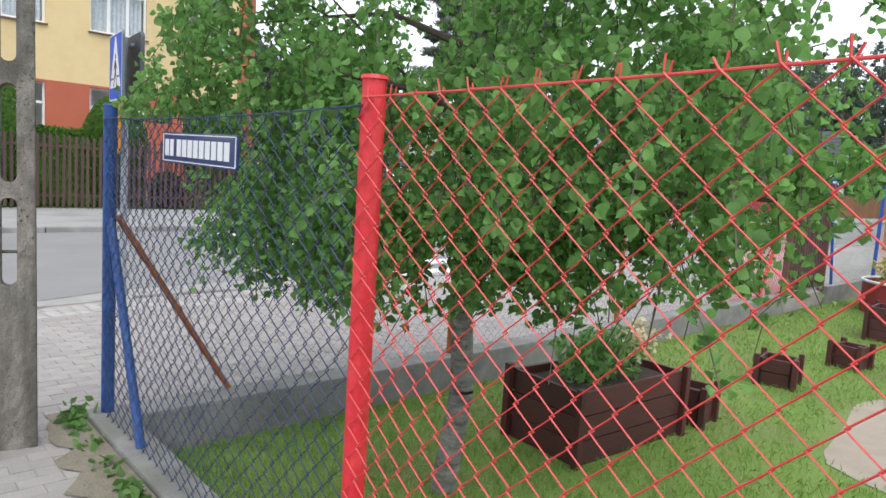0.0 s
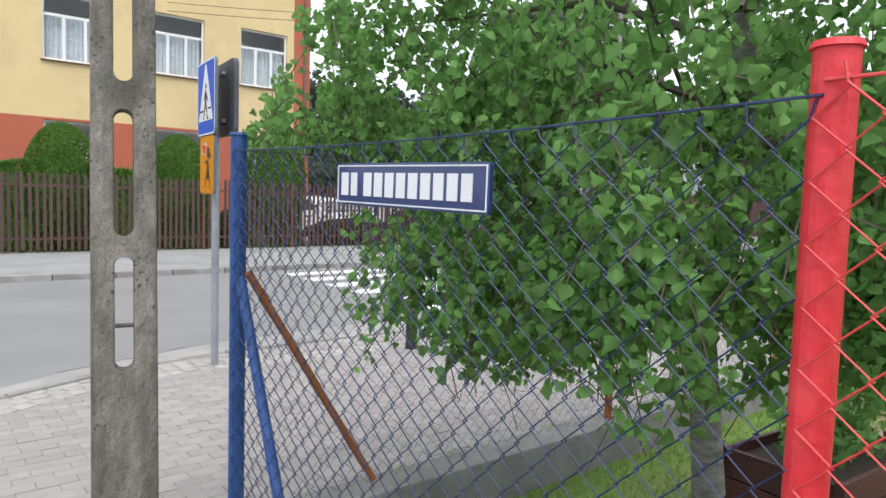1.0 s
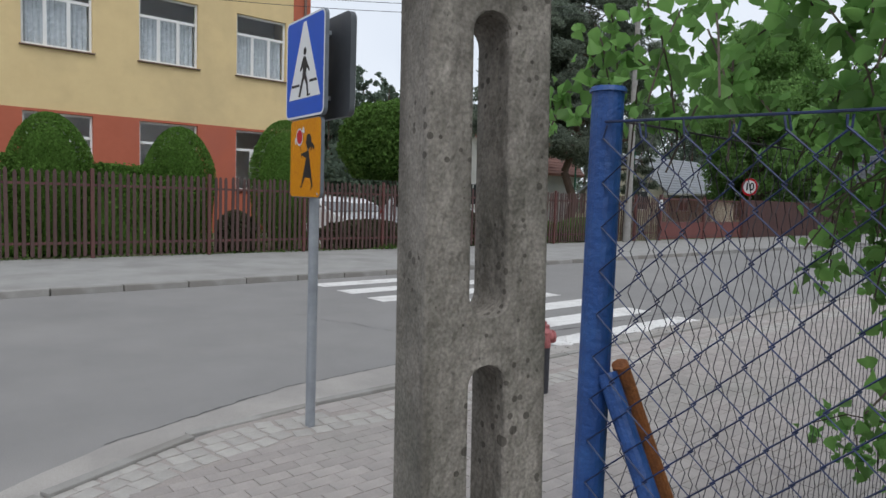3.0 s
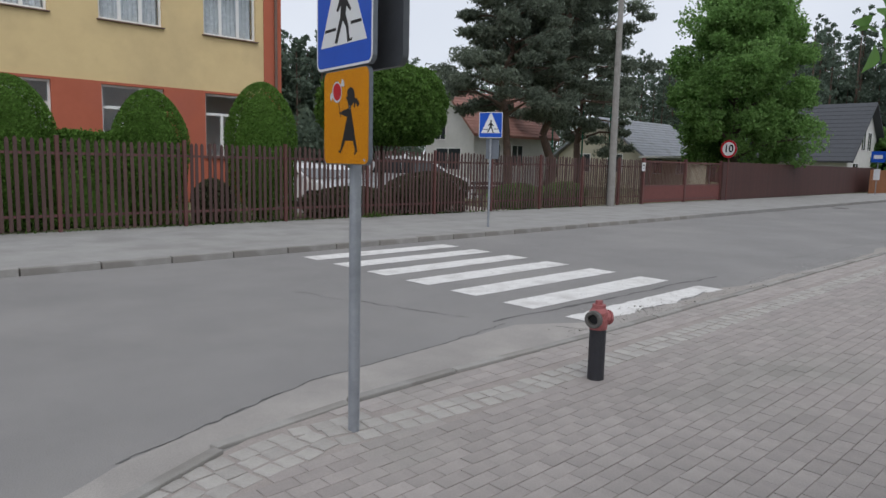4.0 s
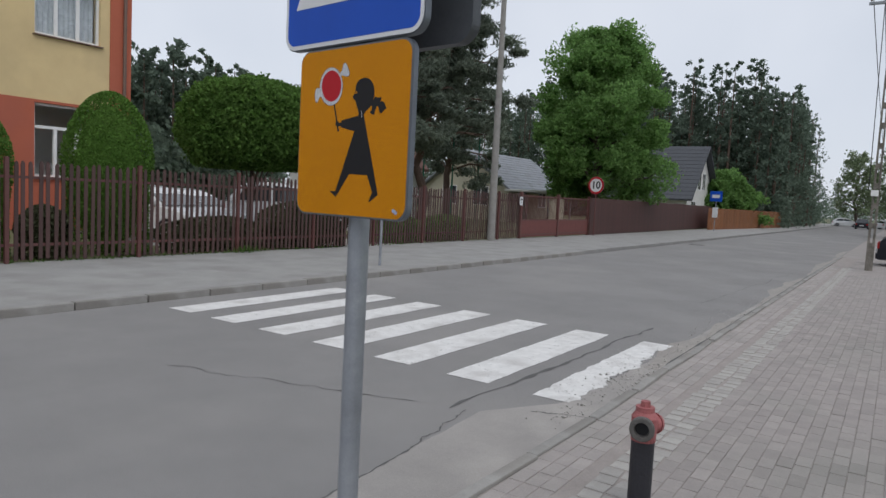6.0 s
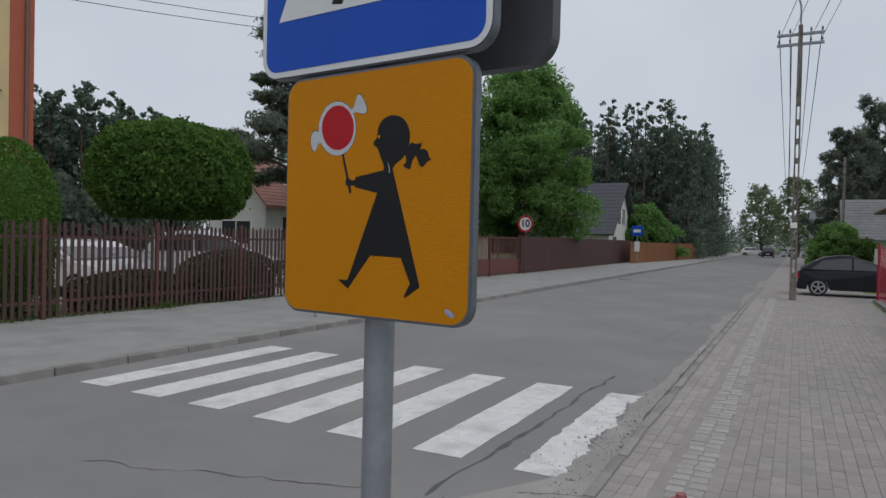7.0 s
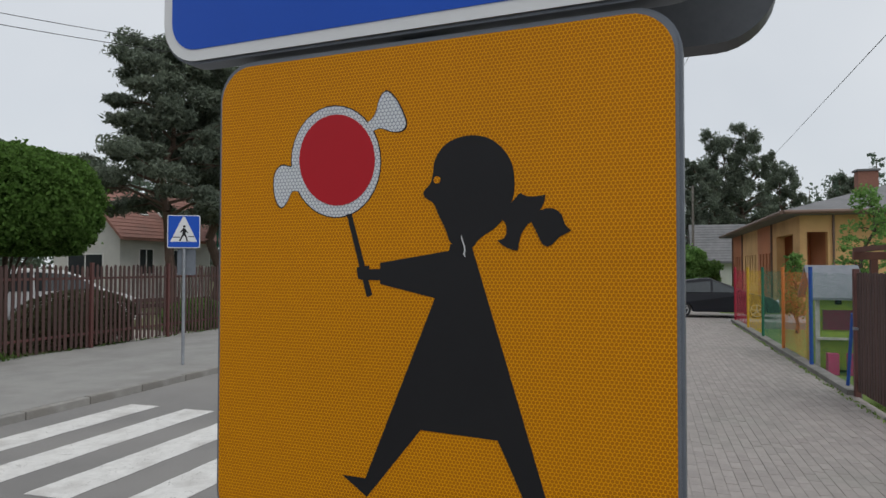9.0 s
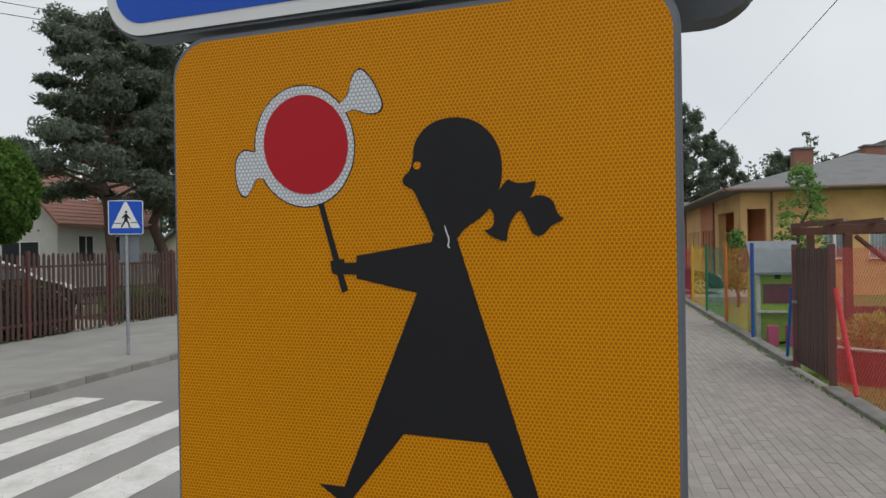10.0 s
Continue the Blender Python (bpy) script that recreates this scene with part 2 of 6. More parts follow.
CURTAIN = mat("net_curtain", (0.6, 0.63, 0.66), (0.36, 0.39, 0.42), 0.9, scale=7, stretch=(1, 2, 1.4))
SILLM = mat("sill_metal", (0.2, 0.13, 0.1), (0.16, 0.1, 0.08), 0.5, 0.2, scale=5)
BARK = mat("bark", (0.13, 0.1, 0.08), (0.07, 0.055, 0.045), 0.95, scale=10, bump=0.8, bscale=30, stretch=(1, 1, 0.3))
PINEBARK = mat("pine_bark", (0.15, 0.1, 0.075), (0.085, 0.06, 0.048), 0.95, scale=6, bump=0.8, bscale=20, stretch=(1, 1, 0.4))
BIRCHBARK = mat("birch_bark", (0.3, 0.29, 0.26), (0.06, 0.055, 0.05), 0.85, scale=9, bump=0.5, stretch=(1, 1, 3))
LEAF = mat("birch_leaf", (0.125, 0.26, 0.075), (0.195, 0.35, 0.1), 0.5, scale=1.5, island=0.4, objrand=0.35, trans=0.55, spec=0.3)
LINDEN = mat("linden_leaf", (0.155, 0.285, 0.085), (0.215, 0.365, 0.115), 0.65, scale=0.8, island=0.35, trans=0.6, spec=0.15)
BALL = mat("clipped_leaf", (0.085, 0.17, 0.035), (0.12, 0.215, 0.05), 0.65, scale=0.8, island=0.4, trans=0.45, spec=0.15)
PALELEAF = mat("pale_leaf", (0.17, 0.22, 0.12), (0.22, 0.27, 0.16), 0.75, scale=0.3, island=0.35, trans=0.4, spec=0.15)
THUJA = mat("thuja_foliage", (0.085, 0.18, 0.03), (0.12, 0.22, 0.045), 0.75, scale=2, island=0.4, trans=0.3, spec=0.15)
DARKBUSH = mat("dark_shrub", (0.05, 0.06, 0.026), (0.07, 0.075, 0.032), 0.7, scale=2, island=0.35, trans=0.15)
PINE = mat("pine_needles", (0.155, 0.19, 0.15), (0.205, 0.24, 0.18), 0.75, scale=0.6, island=0.4, trans=0.5, spec=0.15)
FOREST = mat("far_wood_foliage", (0.135, 0.18, 0.14), (0.17, 0.22, 0.165), 0.95, scale=0.15, island=0.3, trans=0.5, spec=0.03)
CARWHITE = mat("white_car_paint", (0.72, 0.73, 0.74), (0.69, 0.7, 0.71), 0.25, scale=2, coat=0.6)
CARBLACK = mat("black_car_paint", (0.009, 0.0095, 0.016), (0.007, 0.008, 0.012), 0.38, scale=2, coat=0.06, spec=0.3)
CARGLASS = mat("car_glass", (0.05, 0.058, 0.063), (0.038, 0.045, 0.05), 0.06, scale=2, coat=0.4)
RUBBER = mat("rubber", (0.022, 0.022, 0.024), (0.015, 0.015, 0.017), 0.85, scale=12)
ALLOY = mat("alloy", (0.55, 0.56, 0.58), (0.48, 0.49, 0.5), 0.3, 0.8, scale=5)
LAMPRED = mat("red_lens", (0.35, 0.015, 0.015), (0.3, 0.01, 0.01), 0.2, scale=5)
LAMPCLEAR = mat("clear_lens", (0.6, 0.62, 0.65), (0.5, 0.52, 0.55), 0.15, scale=5)
CASTRED = mat("faded_red_iron", (0.42, 0.14, 0.14), (0.33, 0.1, 0.1), 0.65, scale=18, bump=0.4, fine=0.15, dirt=(0.2, 0.06, 0.06), dirt_scale=14)
CASTBLACK = mat("black_iron", (0.02, 0.02, 0.026), (0.03, 0.03, 0.036), 0.6, scale=12, bump=0.3, fine=0.15)
CASTGREY = mat("grey_iron", (0.16, 0.15, 0.14), (0.1, 0.095, 0.09), 0.6, 0.3, scale=18, bump=0.3)
WIRE = mat("cable", (0.03, 0.03, 0.032), (0.025, 0.025, 0.027), 0.6, scale=5)
GLASS = bpy.data.materials.new("window_glass")
GLASS.use_nodes = True
_p = GLASS.node_tree.nodes["Principled BSDF"]
_p.inputs["Base Color"].default_value, _p.inputs["Roughness"].default_value, _p.inputs["Transmission Weight"].default_value, _p.inputs["IOR"].default_value = (0.9, 0.93, 0.95, 1), 0.03, 1.0, 1.35


# ---- mesh helpers ----
def part(name, bm, material, parent=None, label="", smooth=False):
    """Links a bmesh (or a mesh) as one mesh object, under a thing or a part where one is given."""
    if isinstance(bm, bmesh.types.BMesh):
        me = bpy.data.meshes.new(name)
        bm.to_mesh(me)
        bm.free()
    else:
        me = bm
    if material and not me.materials:
        me.materials.append(material)
    if smooth:
        me.polygons.foreach_set("use_smooth", [True] * len(me.polygons))
    ob = new(name, me)
    if parent:
        ob.parent = parent
    if label:
        ob["label"] = label
    return ob


def place(ob, x, y, z=0.0, rz=0.0, rx=0.0, ry=0.0):
    ob.matrix_basis = pose(x, y, z, rx, ry, rz)
    return ob


def thing(name, label, category, group="", kind="", at=(0, 0, 0), rz=0.0):
    ob = new(name)
    ob.empty_display_size = 0.1
    place(ob, *at, rz)
    return tagged(ob, label, category, group, kind)


def box(x0, y0, z0, x1, y1, z1, bevel=0.0, bm=None):
    bm = bm or bmesh.new()
    made = bmesh.ops.create_cube(bm, size=1, matrix=Matrix.Translation(((x0 + x1) / 2, (y0 + y1) / 2, (z0 + z1) / 2)) @ Matrix.Diagonal((abs(x1 - x0), abs(y1 - y0), abs(z1 - z0), 1)))
    if bevel:
        edges = list({e for v in made["verts"] for e in v.link_edges})
        bmesh.ops.bevel(bm, geom=edges, offset=bevel, segments=2, affect="EDGES", profile=0.6)
    return bm


def rod(p0, p1, r0, r1=None, seg=12, bm=None, caps=True):
    bm = bm or bmesh.new()
    p0, p1 = Vector(p0), Vector(p1)
    d = p1 - p0
    m = Matrix.Translation((p0 + p1) / 2) @ d.to_track_quat("Z", "Y").to_matrix().to_4x4()
    bmesh.ops.create_cone(bm, cap_ends=caps, segments=seg, radius1=r0, radius2=r0 if r1 is None else r1, depth=d.length, matrix=m)
    return bm


def prism(points, y0, y1, bevel=0.0):
    """A polygon drawn in x and z, given thickness from y0 (front) to y1."""
    bm = bmesh.new()
    front = [bm.verts.new((x, y0, z)) for x, z in points]
    back = [bm.verts.new((x, y1, z)) for x, z in points]
    bm.faces.new(front)
    bm.faces.new(back[::-1])
    for i in range(len(points)):
        j = (i + 1) % len(points)
        bm.faces.new((front[j], front[i], back[i], back[j]))
    bmesh.ops.recalc_face_normals(bm, faces=bm.faces)
    if bevel:
        bmesh.ops.bevel(bm, geom=[e for e in bm.edges if abs(e.verts[0].co.y - e.verts[1].co.y) < 1e-6 and e.verts[0].co.y < (y0 + y1) / 2], offset=bevel, segments=2, affect="EDGES")
    return bm


def rounded(w, h, r, seg=6, cx=0.0, cz=0.0):
    pts = []
    for sx, sz, a0 in ((1, 1, 0), (-1, 1, 90), (-1, -1, 180), (1, -1, 270)):
        for k in range(seg + 1):
            a = radians(a0 + 90 * k / seg)
            pts.append((cx + sx * (w / 2 - r) + r * math.cos(a), cz + sz * (h / 2 - r) + r * math.sin(a)))
    return pts


def mesh(name, verts, faces):
    me = bpy.data.meshes.new(name)
    me.from_pydata([tuple(v) for v in verts], [], [tuple(f) for f in faces])
    return me


def tubes(name, paths, r, sides=4):
    """Thin tubes along polylines, as one mesh."""
    V, F = [], []
    for path in paths:
        pts = np.asarray(path, float)
        tan = np.gradient(pts, axis=0)
        tan /= np.linalg.norm(tan, axis=1)[:, None] + 1e-9
        ref = np.array([0.0, 1.0, 0.0]) if abs(tan[0][1]) < 0.8 else np.array([1.0, 0, 0])
        a = np.cross(tan, ref)
        a /= np.linalg.norm(a, axis=1)[:, None] + 1e-9
        b = np.cross(tan, a)
        base = len(V)
        for i in range(len(pts)):
            for k in range(sides):
                t = 2 * math.pi * k / sides
                V.append(pts[i] + r * (a[i] * math.cos(t) + b[i] * math.sin(t)))
        for i in range(len(pts) - 1):
            for k in range(sides):
                k2 = (k + 1) % sides
                F.append((base + i * sides + k, base + i * sides + k2, base + (i + 1) * sides + k2, base + (i + 1) * sides + k))
    return mesh(name, V, F)


def bulk(name, co, F):
    """A mesh from flat arrays, all faces with the same number of corners."""
    me = bpy.data.meshes.new(name)
    me.vertices.add(len(co) // 3)
    me.vertices.foreach_set("co", co)
    me.loops.add(F.size)
    me.loops.foreach_set("vertex_index", F.reshape(-1).astype(np.int32))
    me.polygons.add(len(F))
    me.polygons.foreach_set("loop_start", np.arange(0, F.size, F.shape[1], dtype=np.int32))
    me.update(calc_edges=True)
    return me


def leaves(name, centres, size, rng, droop=0.0, jitter=0.35, wide=0.8, pointed=False, plain=False):
    """Many small pointed leaves, each a folded blade of its own, at the centres."""
    c = np.asarray(centres, float)
    n = len(c)
    d = rng.normal(size=(n, 3))
    d[:, 2] -= droop
    d /= np.linalg.norm(d, axis=1)[:, None]
    s = np.cross(d, rng.normal(size=(n, 3)))
    s /= np.linalg.norm(s, axis=1)[:, None]
    up = np.cross(s, d)
    L = size * (1 + jitter * rng.uniform(-1, 1, n))[:, None]
    w = L * wide / 2
    if pointed:
        half = ((-0.5, 0.0), (-0.36, 0.72), (-0.16, 1.0), (0.08, 0.72), (0.27, 0.3), (0.5, 0.0))
        V = np.empty((n, 10, 3))
        for i, (t, q) in enumerate(half):
            V[:, i] = c + d * L * t + s * w * q + up * L * (0.13 * q - 0.5 * t * t)
        for i, (t, q) in enumerate(half[1:5]):
            V[:, 9 - i] = c + d * L * t - s * w * q + up * L * (0.13 * q - 0.5 * t * t)
        base = np.arange(n)[:, None] * 10
        F = np.concatenate([base + np.array([[0, 1, 2, 3, 4, 5]]), base + np.array([[0, 5, 6, 7, 8, 9]])])
        return bulk(name, V.reshape(-1), F)
    if plain:
        V = np.empty((n, 4, 3))
        V[:, 0], V[:, 2] = c - d * L * 0.5, c + d * L * 0.5
        V[:, 1], V[:, 3] = c + s * w + up * L * 0.08, c - s * w + up * L * 0.08
        return bulk(name, V.reshape(-1), np.arange(n * 4).reshape(-1, 4))
    V = np.empty((n, 6, 3))
    V[:, 0] = c - d * L * 0.5
    V[:, 1] = c - d * L * 0.2 + s * w + up * L * 0.1
    V[:, 2] = c + d * L * 0.12 + s * w * 0.75 + up * L * 0.08
    V[:, 3] = c + d * L * 0.5
    V[:, 4] = c + d * L * 0.12 - s * w * 0.75 + up * L * 0.08
    V[:, 5] = c - d * L * 0.2 - s * w + up * L * 0.1
    base = np.arange(n)[:, None] * 6
    F = np.concatenate([base + np.array([[0, 1, 2, 3]]), base + np.array([[0, 3, 4, 5]])])
    return bulk(name, V.reshape(-1), F)


def blob_points(n, centre, radii, rng, shell=0.55, lump=0.18):
    """Points in a lumpy ellipsoid, thicker towards its skin."""
    d = rng.normal(size=(n, 3))
    d /= np.linalg.norm(d, axis=1)[:, None]
    r = shell + (1 - shell) * rng.uniform(0, 1, n) ** 0.6
    r *= 1 + lump * np.sin(d[:, 0] * 5 + centre[0]) * np.cos(d[:, 1] * 4.3 + centre[1] * 2) + lump * 0.6 * np.sin(d[:, 2] * 7 + centre[0] * 3)
    return np.asarray(centre) + d * r[:, None] * np.asarray(radii)


# ---- ground, road, pavements ----
def flat(name, outline, z, material, label, category="", kind="structure", thick=0.0, hole=None):
    bm = bmesh.new()
    vs = [bm.verts.new((x, y, z)) for x, y in outline]
    f = bm.faces.new(vs)
    if thick:
        r = bmesh.ops.extrude_face_region(bm, geom=[f])
        bmesh.ops.translate(bm, verts=[v for v in r["geom"] if isinstance(v, bmesh.types.BMVert)], vec=(0, 0, -thick))
    bmesh.ops.recalc_face_normals(bm, faces=bm.faces)
    if not thick and bm.faces[:][0].normal.z < 0:
        bmesh.ops.reverse_faces(bm, faces=bm.faces)
    return tagged(part(name, bm, material), label, category, kind=kind)


SOIL = mat("soil_ground", (0.12, 0.13, 0.06), (0.16, 0.15, 0.08), 0.95, scale=0.3, fine=0.2, dirt=(0.09, 0.11, 0.04), dirt_scale=0.1)
flat("ground", [(-900, -900), (900, -900), (900, 900), (-900, 900)], -0.4, SOIL, "grassy earth ground that reaches to the horizon", "ground")
EDGE = [(0.32, 140), (0.3, 18), (0.34, 6), (0.36, 0), (0.34, -2.8), (0.355, -3.6), (0.42, -4.15), (0.66, -4.79), (0.89, -5.34), (1.2, -5.92), (1.8, -6.6), (2.9, -7.2), (5, -7.6), (14, -7.8)]
flat("road", [(-6.25, 140), (-6.25, -40), (14, -40), *EDGE[::-1]], 0.0, ASPHALT, "worn grey asphalt road with patches and cracks", "road", thick=0.3)
flat("pavement_across", [(-10.75, 150), (-6.37, 150), (-6.37, -40), (-10.75, -40)], 0.1, FAR_WALK, "pale concrete pavement beyond the road", "pavement", thick=0.3)
flat("pavement_bed", [*EDGE[:-1], (14, -7.6), (14, -4.66), (3.93, -4.66), (3.93, 140)], 0.0105, JOINT, "sandy bed between the paving blocks", "pavement", thick=0.25)
flat("yard_across", [(-60, 150), (-10.75, 150), (-10.75, -40), (-60, -40)], 0.06, SOIL, "grass yard behind the slatted fence", "ground", thick=0.3)
flat("car_park", [(-18, 11.5), (-14, 11.5), (-13, 4.5), (-18, 4.5)], 0.07, FAR_WALK, "grey paved car park beside the school", "ground")
lawn = flat("lawn", [(3.99, 140), (60, 140), (60, -4.66), (3.99, -4.66)], -0.22, LAWN, "green lawn of the nursery garden", "lawn")
# bare sandy patch, uneven outline, a little above the lawn
rng = np.random.default_rng(3)
patch = [(7.75 + 1.6 * math.cos(a) * (1 + 0.14 * math.sin(3 * a + 1)), 0.3 + 1.7 * math.sin(a) * (1 + 0.12 * math.sin(4 * a))) for a in np.linspace(0, 2 * math.pi, 30)[:-1]]
flat("sand_patch", patch, -0.214, SAND, "bare worn sandy patch in the lawn", "sand")

# kerb stones beyond the road
kerb_far = thing("kerb_across", "raised concrete kerb stones along the far pavement", "kerb", kind="structure")
km = box(-0.06, -0.49, -0.2, 0.06, 0.49, 0.104, 0.015)
kerb_me = bpy.data.meshes.new("kerb_stone")
km.to_mesh(kerb_me)
km.free()
kerb_me.materials.append(KERB)
for k in range(56):
    place(part("kerb_stone", kerb_me, None, kerb_far), -6.31 + random.uniform(-0.006, 0.006), -40 + k + 0.5 if k < 55 else 14.9, random.uniform(-0.006, 0.004), random.uniform(-0.3, 0.3))
# flush edging along the near pavement
kerb_near = thing("kerb_edging", "low concrete edging stones between road and paving blocks", "kerb", kind="structure")
em = box(-0.04, -0.49, -0.2, 0.04, 0.49, 0.03, 0.01)
edge_me = bpy.data.meshes.new("edging_stone")
em.to_mesh(edge_me)
em.free()
edge_me.materials.append(KERB)


def along(line, step):
    """Points, with headings, every step metres along a broken line."""
    out, carry = [], 0.0
    for (x0, y0), (x1, y1) in zip(line, line[1:]):
        d = math.hypot(x1 - x0, y1 - y0)
        h = math.degrees(math.atan2(y1 - y0, x1 - x0)) - 90
        s = carry
        while s < d:
            out.append((x0 + (x1 - x0) * s / d, y0 + (y1 - y0) * s / d, h))
            s += step
        carry = s - d
    return out


for x, y, h in along([(0.36, 26)] + EDGE[2:], 1.0):
    place(part("edging_stone", edge_me, None, kerb_near), x, y, random.uniform(-0.008, 0.014), h + random.uniform(-1.4, 1.4))

def edge_at(y):
    """Where the near pavement's edge lies."""
    for (xa, ya), (xb, yb) in zip(EDGE, EDGE[1:]):
        if yb <= y <= ya:
            return xa + (xb - xa) * (ya - y) / (ya - yb)
    return 99.0


# zebra crossing: seven worn bars
zebra = thing("zebra_crossing", "seven worn white painted bars of a zebra crossing", "road marking", kind="structure")
for k in range(7):
    bm = bmesh.new()
    x0, x1, n = -0.31 - 0.902 * k, 0.06 - 0.902 * k + min(k, 1) * 0.09, 60
    y0, y1 = -0.2 + 0.026 * k, 2.86 + 0.05 * k
    worn = 0.035 if k == 0 else 0.008
    left = [(x0 + worn * (noise.noise((k * 7.1, j * 0.25, 0)) + 0.7 * noise.noise((k * 7.1, j * 1.3, 5)) + 0.3), y0 + (y1 - y0) * j / n) for j in range(n + 1)]
    right = [(x1 - worn * (noise.noise((k * 3.3 + 50, j * 0.11, 0)) * 1.6 + 0.8 * noise.noise((k * 3.3, j * 1.5, 5)) + 0.3) * (2.2 if k == 0 else 1), y0 + (y1 - y0) * j / n) for j in range(n + 1)]
    for j in range(n):
        bm.faces.new([bm.verts.new((*p, 0.004)) for p in (left[j], right[j], right[j + 1], left[j + 1])])
    bmesh.ops.remove_doubles(bm, verts=bm.verts, dist=1e-5)
    part("bar", bm, ROADPAINT, zebra)

# cracks, repair seams and the edging's shadowed joint: thin sunken-looking dark tar lines lying on the asphalt
TARSHADE = mat("tar_seam", (0.075, 0.073, 0.07), (0.12, 0.118, 0.115), 0.85, scale=6)
def seam(a, b, w, wob, seed):
    bm = bmesh.new()
    n = 46
    rows_ = []
    dx, dy = b[0] - a[0], b[1] - a[1]
    d = math.hypot(dx, dy)
    for j in range(n + 1):
        t = j / n
        o = wob * (noise.noise((t * 6, seed, 0)) + 0.5 * noise.noise((t * 19, seed, 3)))
        ww = w * (0.25 + abs(noise.noise((t * 13, seed, 7))) * 1.6)
        x, y = a[0] + dx * t - dy / d * o, a[1] + dy * t + dx / d * o
        rows_.append((bm.verts.new((x - dy / d * ww, y + dx / d * ww, 0.003)), bm.verts.new((x + dy / d * ww, y - dx / d * ww, 0.003))))
    for p, q in zip(rows_, rows_[1:]):
        bm.faces.new((p[1], q[1], q[0], p[0]))
    bmesh.ops.recalc_face_normals(bm, faces=bm.faces)
    return tagged(part("tar_seam", bm, TARSHADE), "dark ragged crack or shadowed joint drawn on the asphalt", "crack", kind="structure")


seam((-3.2, -1.75), (-0.9, -1.05), 0.009, 0.1, 1.0)
seam((-0.62, -1.0), (-0.5, 3.9), 0.028, 0.07, 5.0)
seam((0.3, -4.95), (-0.2, -3.47), 0.014, 0.03, 3.0)
seam((-0.2, -3.47), (-0.34, -1.9), 0.016, 0.04, 12.0)
seam((-0.34, -1.9), (-0.5, -0.95), 0.008, 0.04, 14.0)
seam((-0.1, -0.62), (0.42, -0.4), 0.012, 0.03, 4.0)
seam((-0.6, 7.0), (-0.2, 16), 0.009, 0.1, 8.0)
# beside the edging: open joint and its gap shadow, drawn as dark strips
seam((0.27, 1.8), (0.262, 9.5), 0.02, 0.012, 16.0)
seam((0.262, 9.5), (0.25, 17.9), 0.022, 0.012, 17.0)
seam((-0.4, 8.4), (0.3, 8.3), 0.012, 0.04, 9.0)
def dust_edge(y):
    """Where the asphalt ends and the dusty strip beside the edging begins."""
    return float(np.interp(y, (-7.4, -6.6, -5.6, -4.9, -3.47, -1.9, -0.9, -0.2, 3.0, 9.0), (2.1, 1.35, 0.72, 0.3, -0.2, -0.34, -0.4, 0.02, 0.1, 0.2)))


dust = [(dust_edge(y) + 0.025 * noise.noise((y * 3.1, 4, 0)), y) for y in np.linspace(-6.9, 8.8, 150)]
flat("asphalt_dust", dust + [(edge_at(y) - 0.045, y) for y in np.linspace(8.8, -6.9, 110)], 0.0015, mat("dusty_asphalt", (0.33, 0.31, 0.29), (0.265, 0.25, 0.235), 0.92, scale=1.6, fine=0.16, dirt=(0.41, 0.385, 0.355), dirt_scale=1.1), "pale dusty strip of asphalt along the edge", "road")
# fine sand drifted along the edging, with loose grit
DRIFT = mat("road_sand", (0.34, 0.315, 0.285), (0.27, 0.25, 0.23), 0.95, scale=6, fine=0.25, dirt=(0.25, 0.235, 0.22), dirt_scale=1.2)
drift = [(edge_at(y) - 0.2 - 0.1 * math.sin(y * 0.7) - 0.16 * noise.noise((y * 0.9, 2, 5)), y) for y in np.linspace(1.5, 34, 110)]
flat("sand_drift", drift + [(edge_at(y) - 0.05, y) for y in np.linspace(34, 1.5, 60)], 0.0022, DRIFT, "pale sand drifted along the edge of the road", "sand")
grng = np.random.default_rng(88)
gy = np.concatenate([-0.8 + 10 * grng.uniform(0, 1, 420), grng.normal(0.9, 0.7, 220)])
gx = np.array([edge_at(y) for y in gy]) - 0.04 - np.abs(grng.normal(0, 0.22, len(gy)))
gs = grng.uniform(0.003, 0.011, len(gy)) * np.where(grng.uniform(0, 1, len(gy)) < 0.05, 1.8, 1)
octa = np.array([(1, 0, 0), (0, 1, 0), (-1, 0, 0), (0, -1, 0), (0, 0, 0.7), (0, 0, -0.5)])
gv = np.stack([gx, gy, 0.006 + gs * 0.2], 1)[:, None] + octa[None] * gs[:, None, None] * grng.uniform(0.7, 1.3, (len(gy), 6, 1))
gf_ = (np.arange(len(gy))[:, None, None] * 6 + np.array([(0, 1, 4), (1, 2, 4), (2, 3, 4), (3, 0, 4), (1, 0, 5), (2, 1, 5), (3, 2, 5), (0, 3, 5)])[None]).reshape(-1, 3)
tagged(part("grit", bulk("grit", gv.reshape(-1), gf_), mat("grit_stone", (0.42, 0.4, 0.37), (0.32, 0.305, 0.285), 0.95, scale=30, island=0.4)), "loose grit and small stones along the road edge", "grit", kind="stuff")



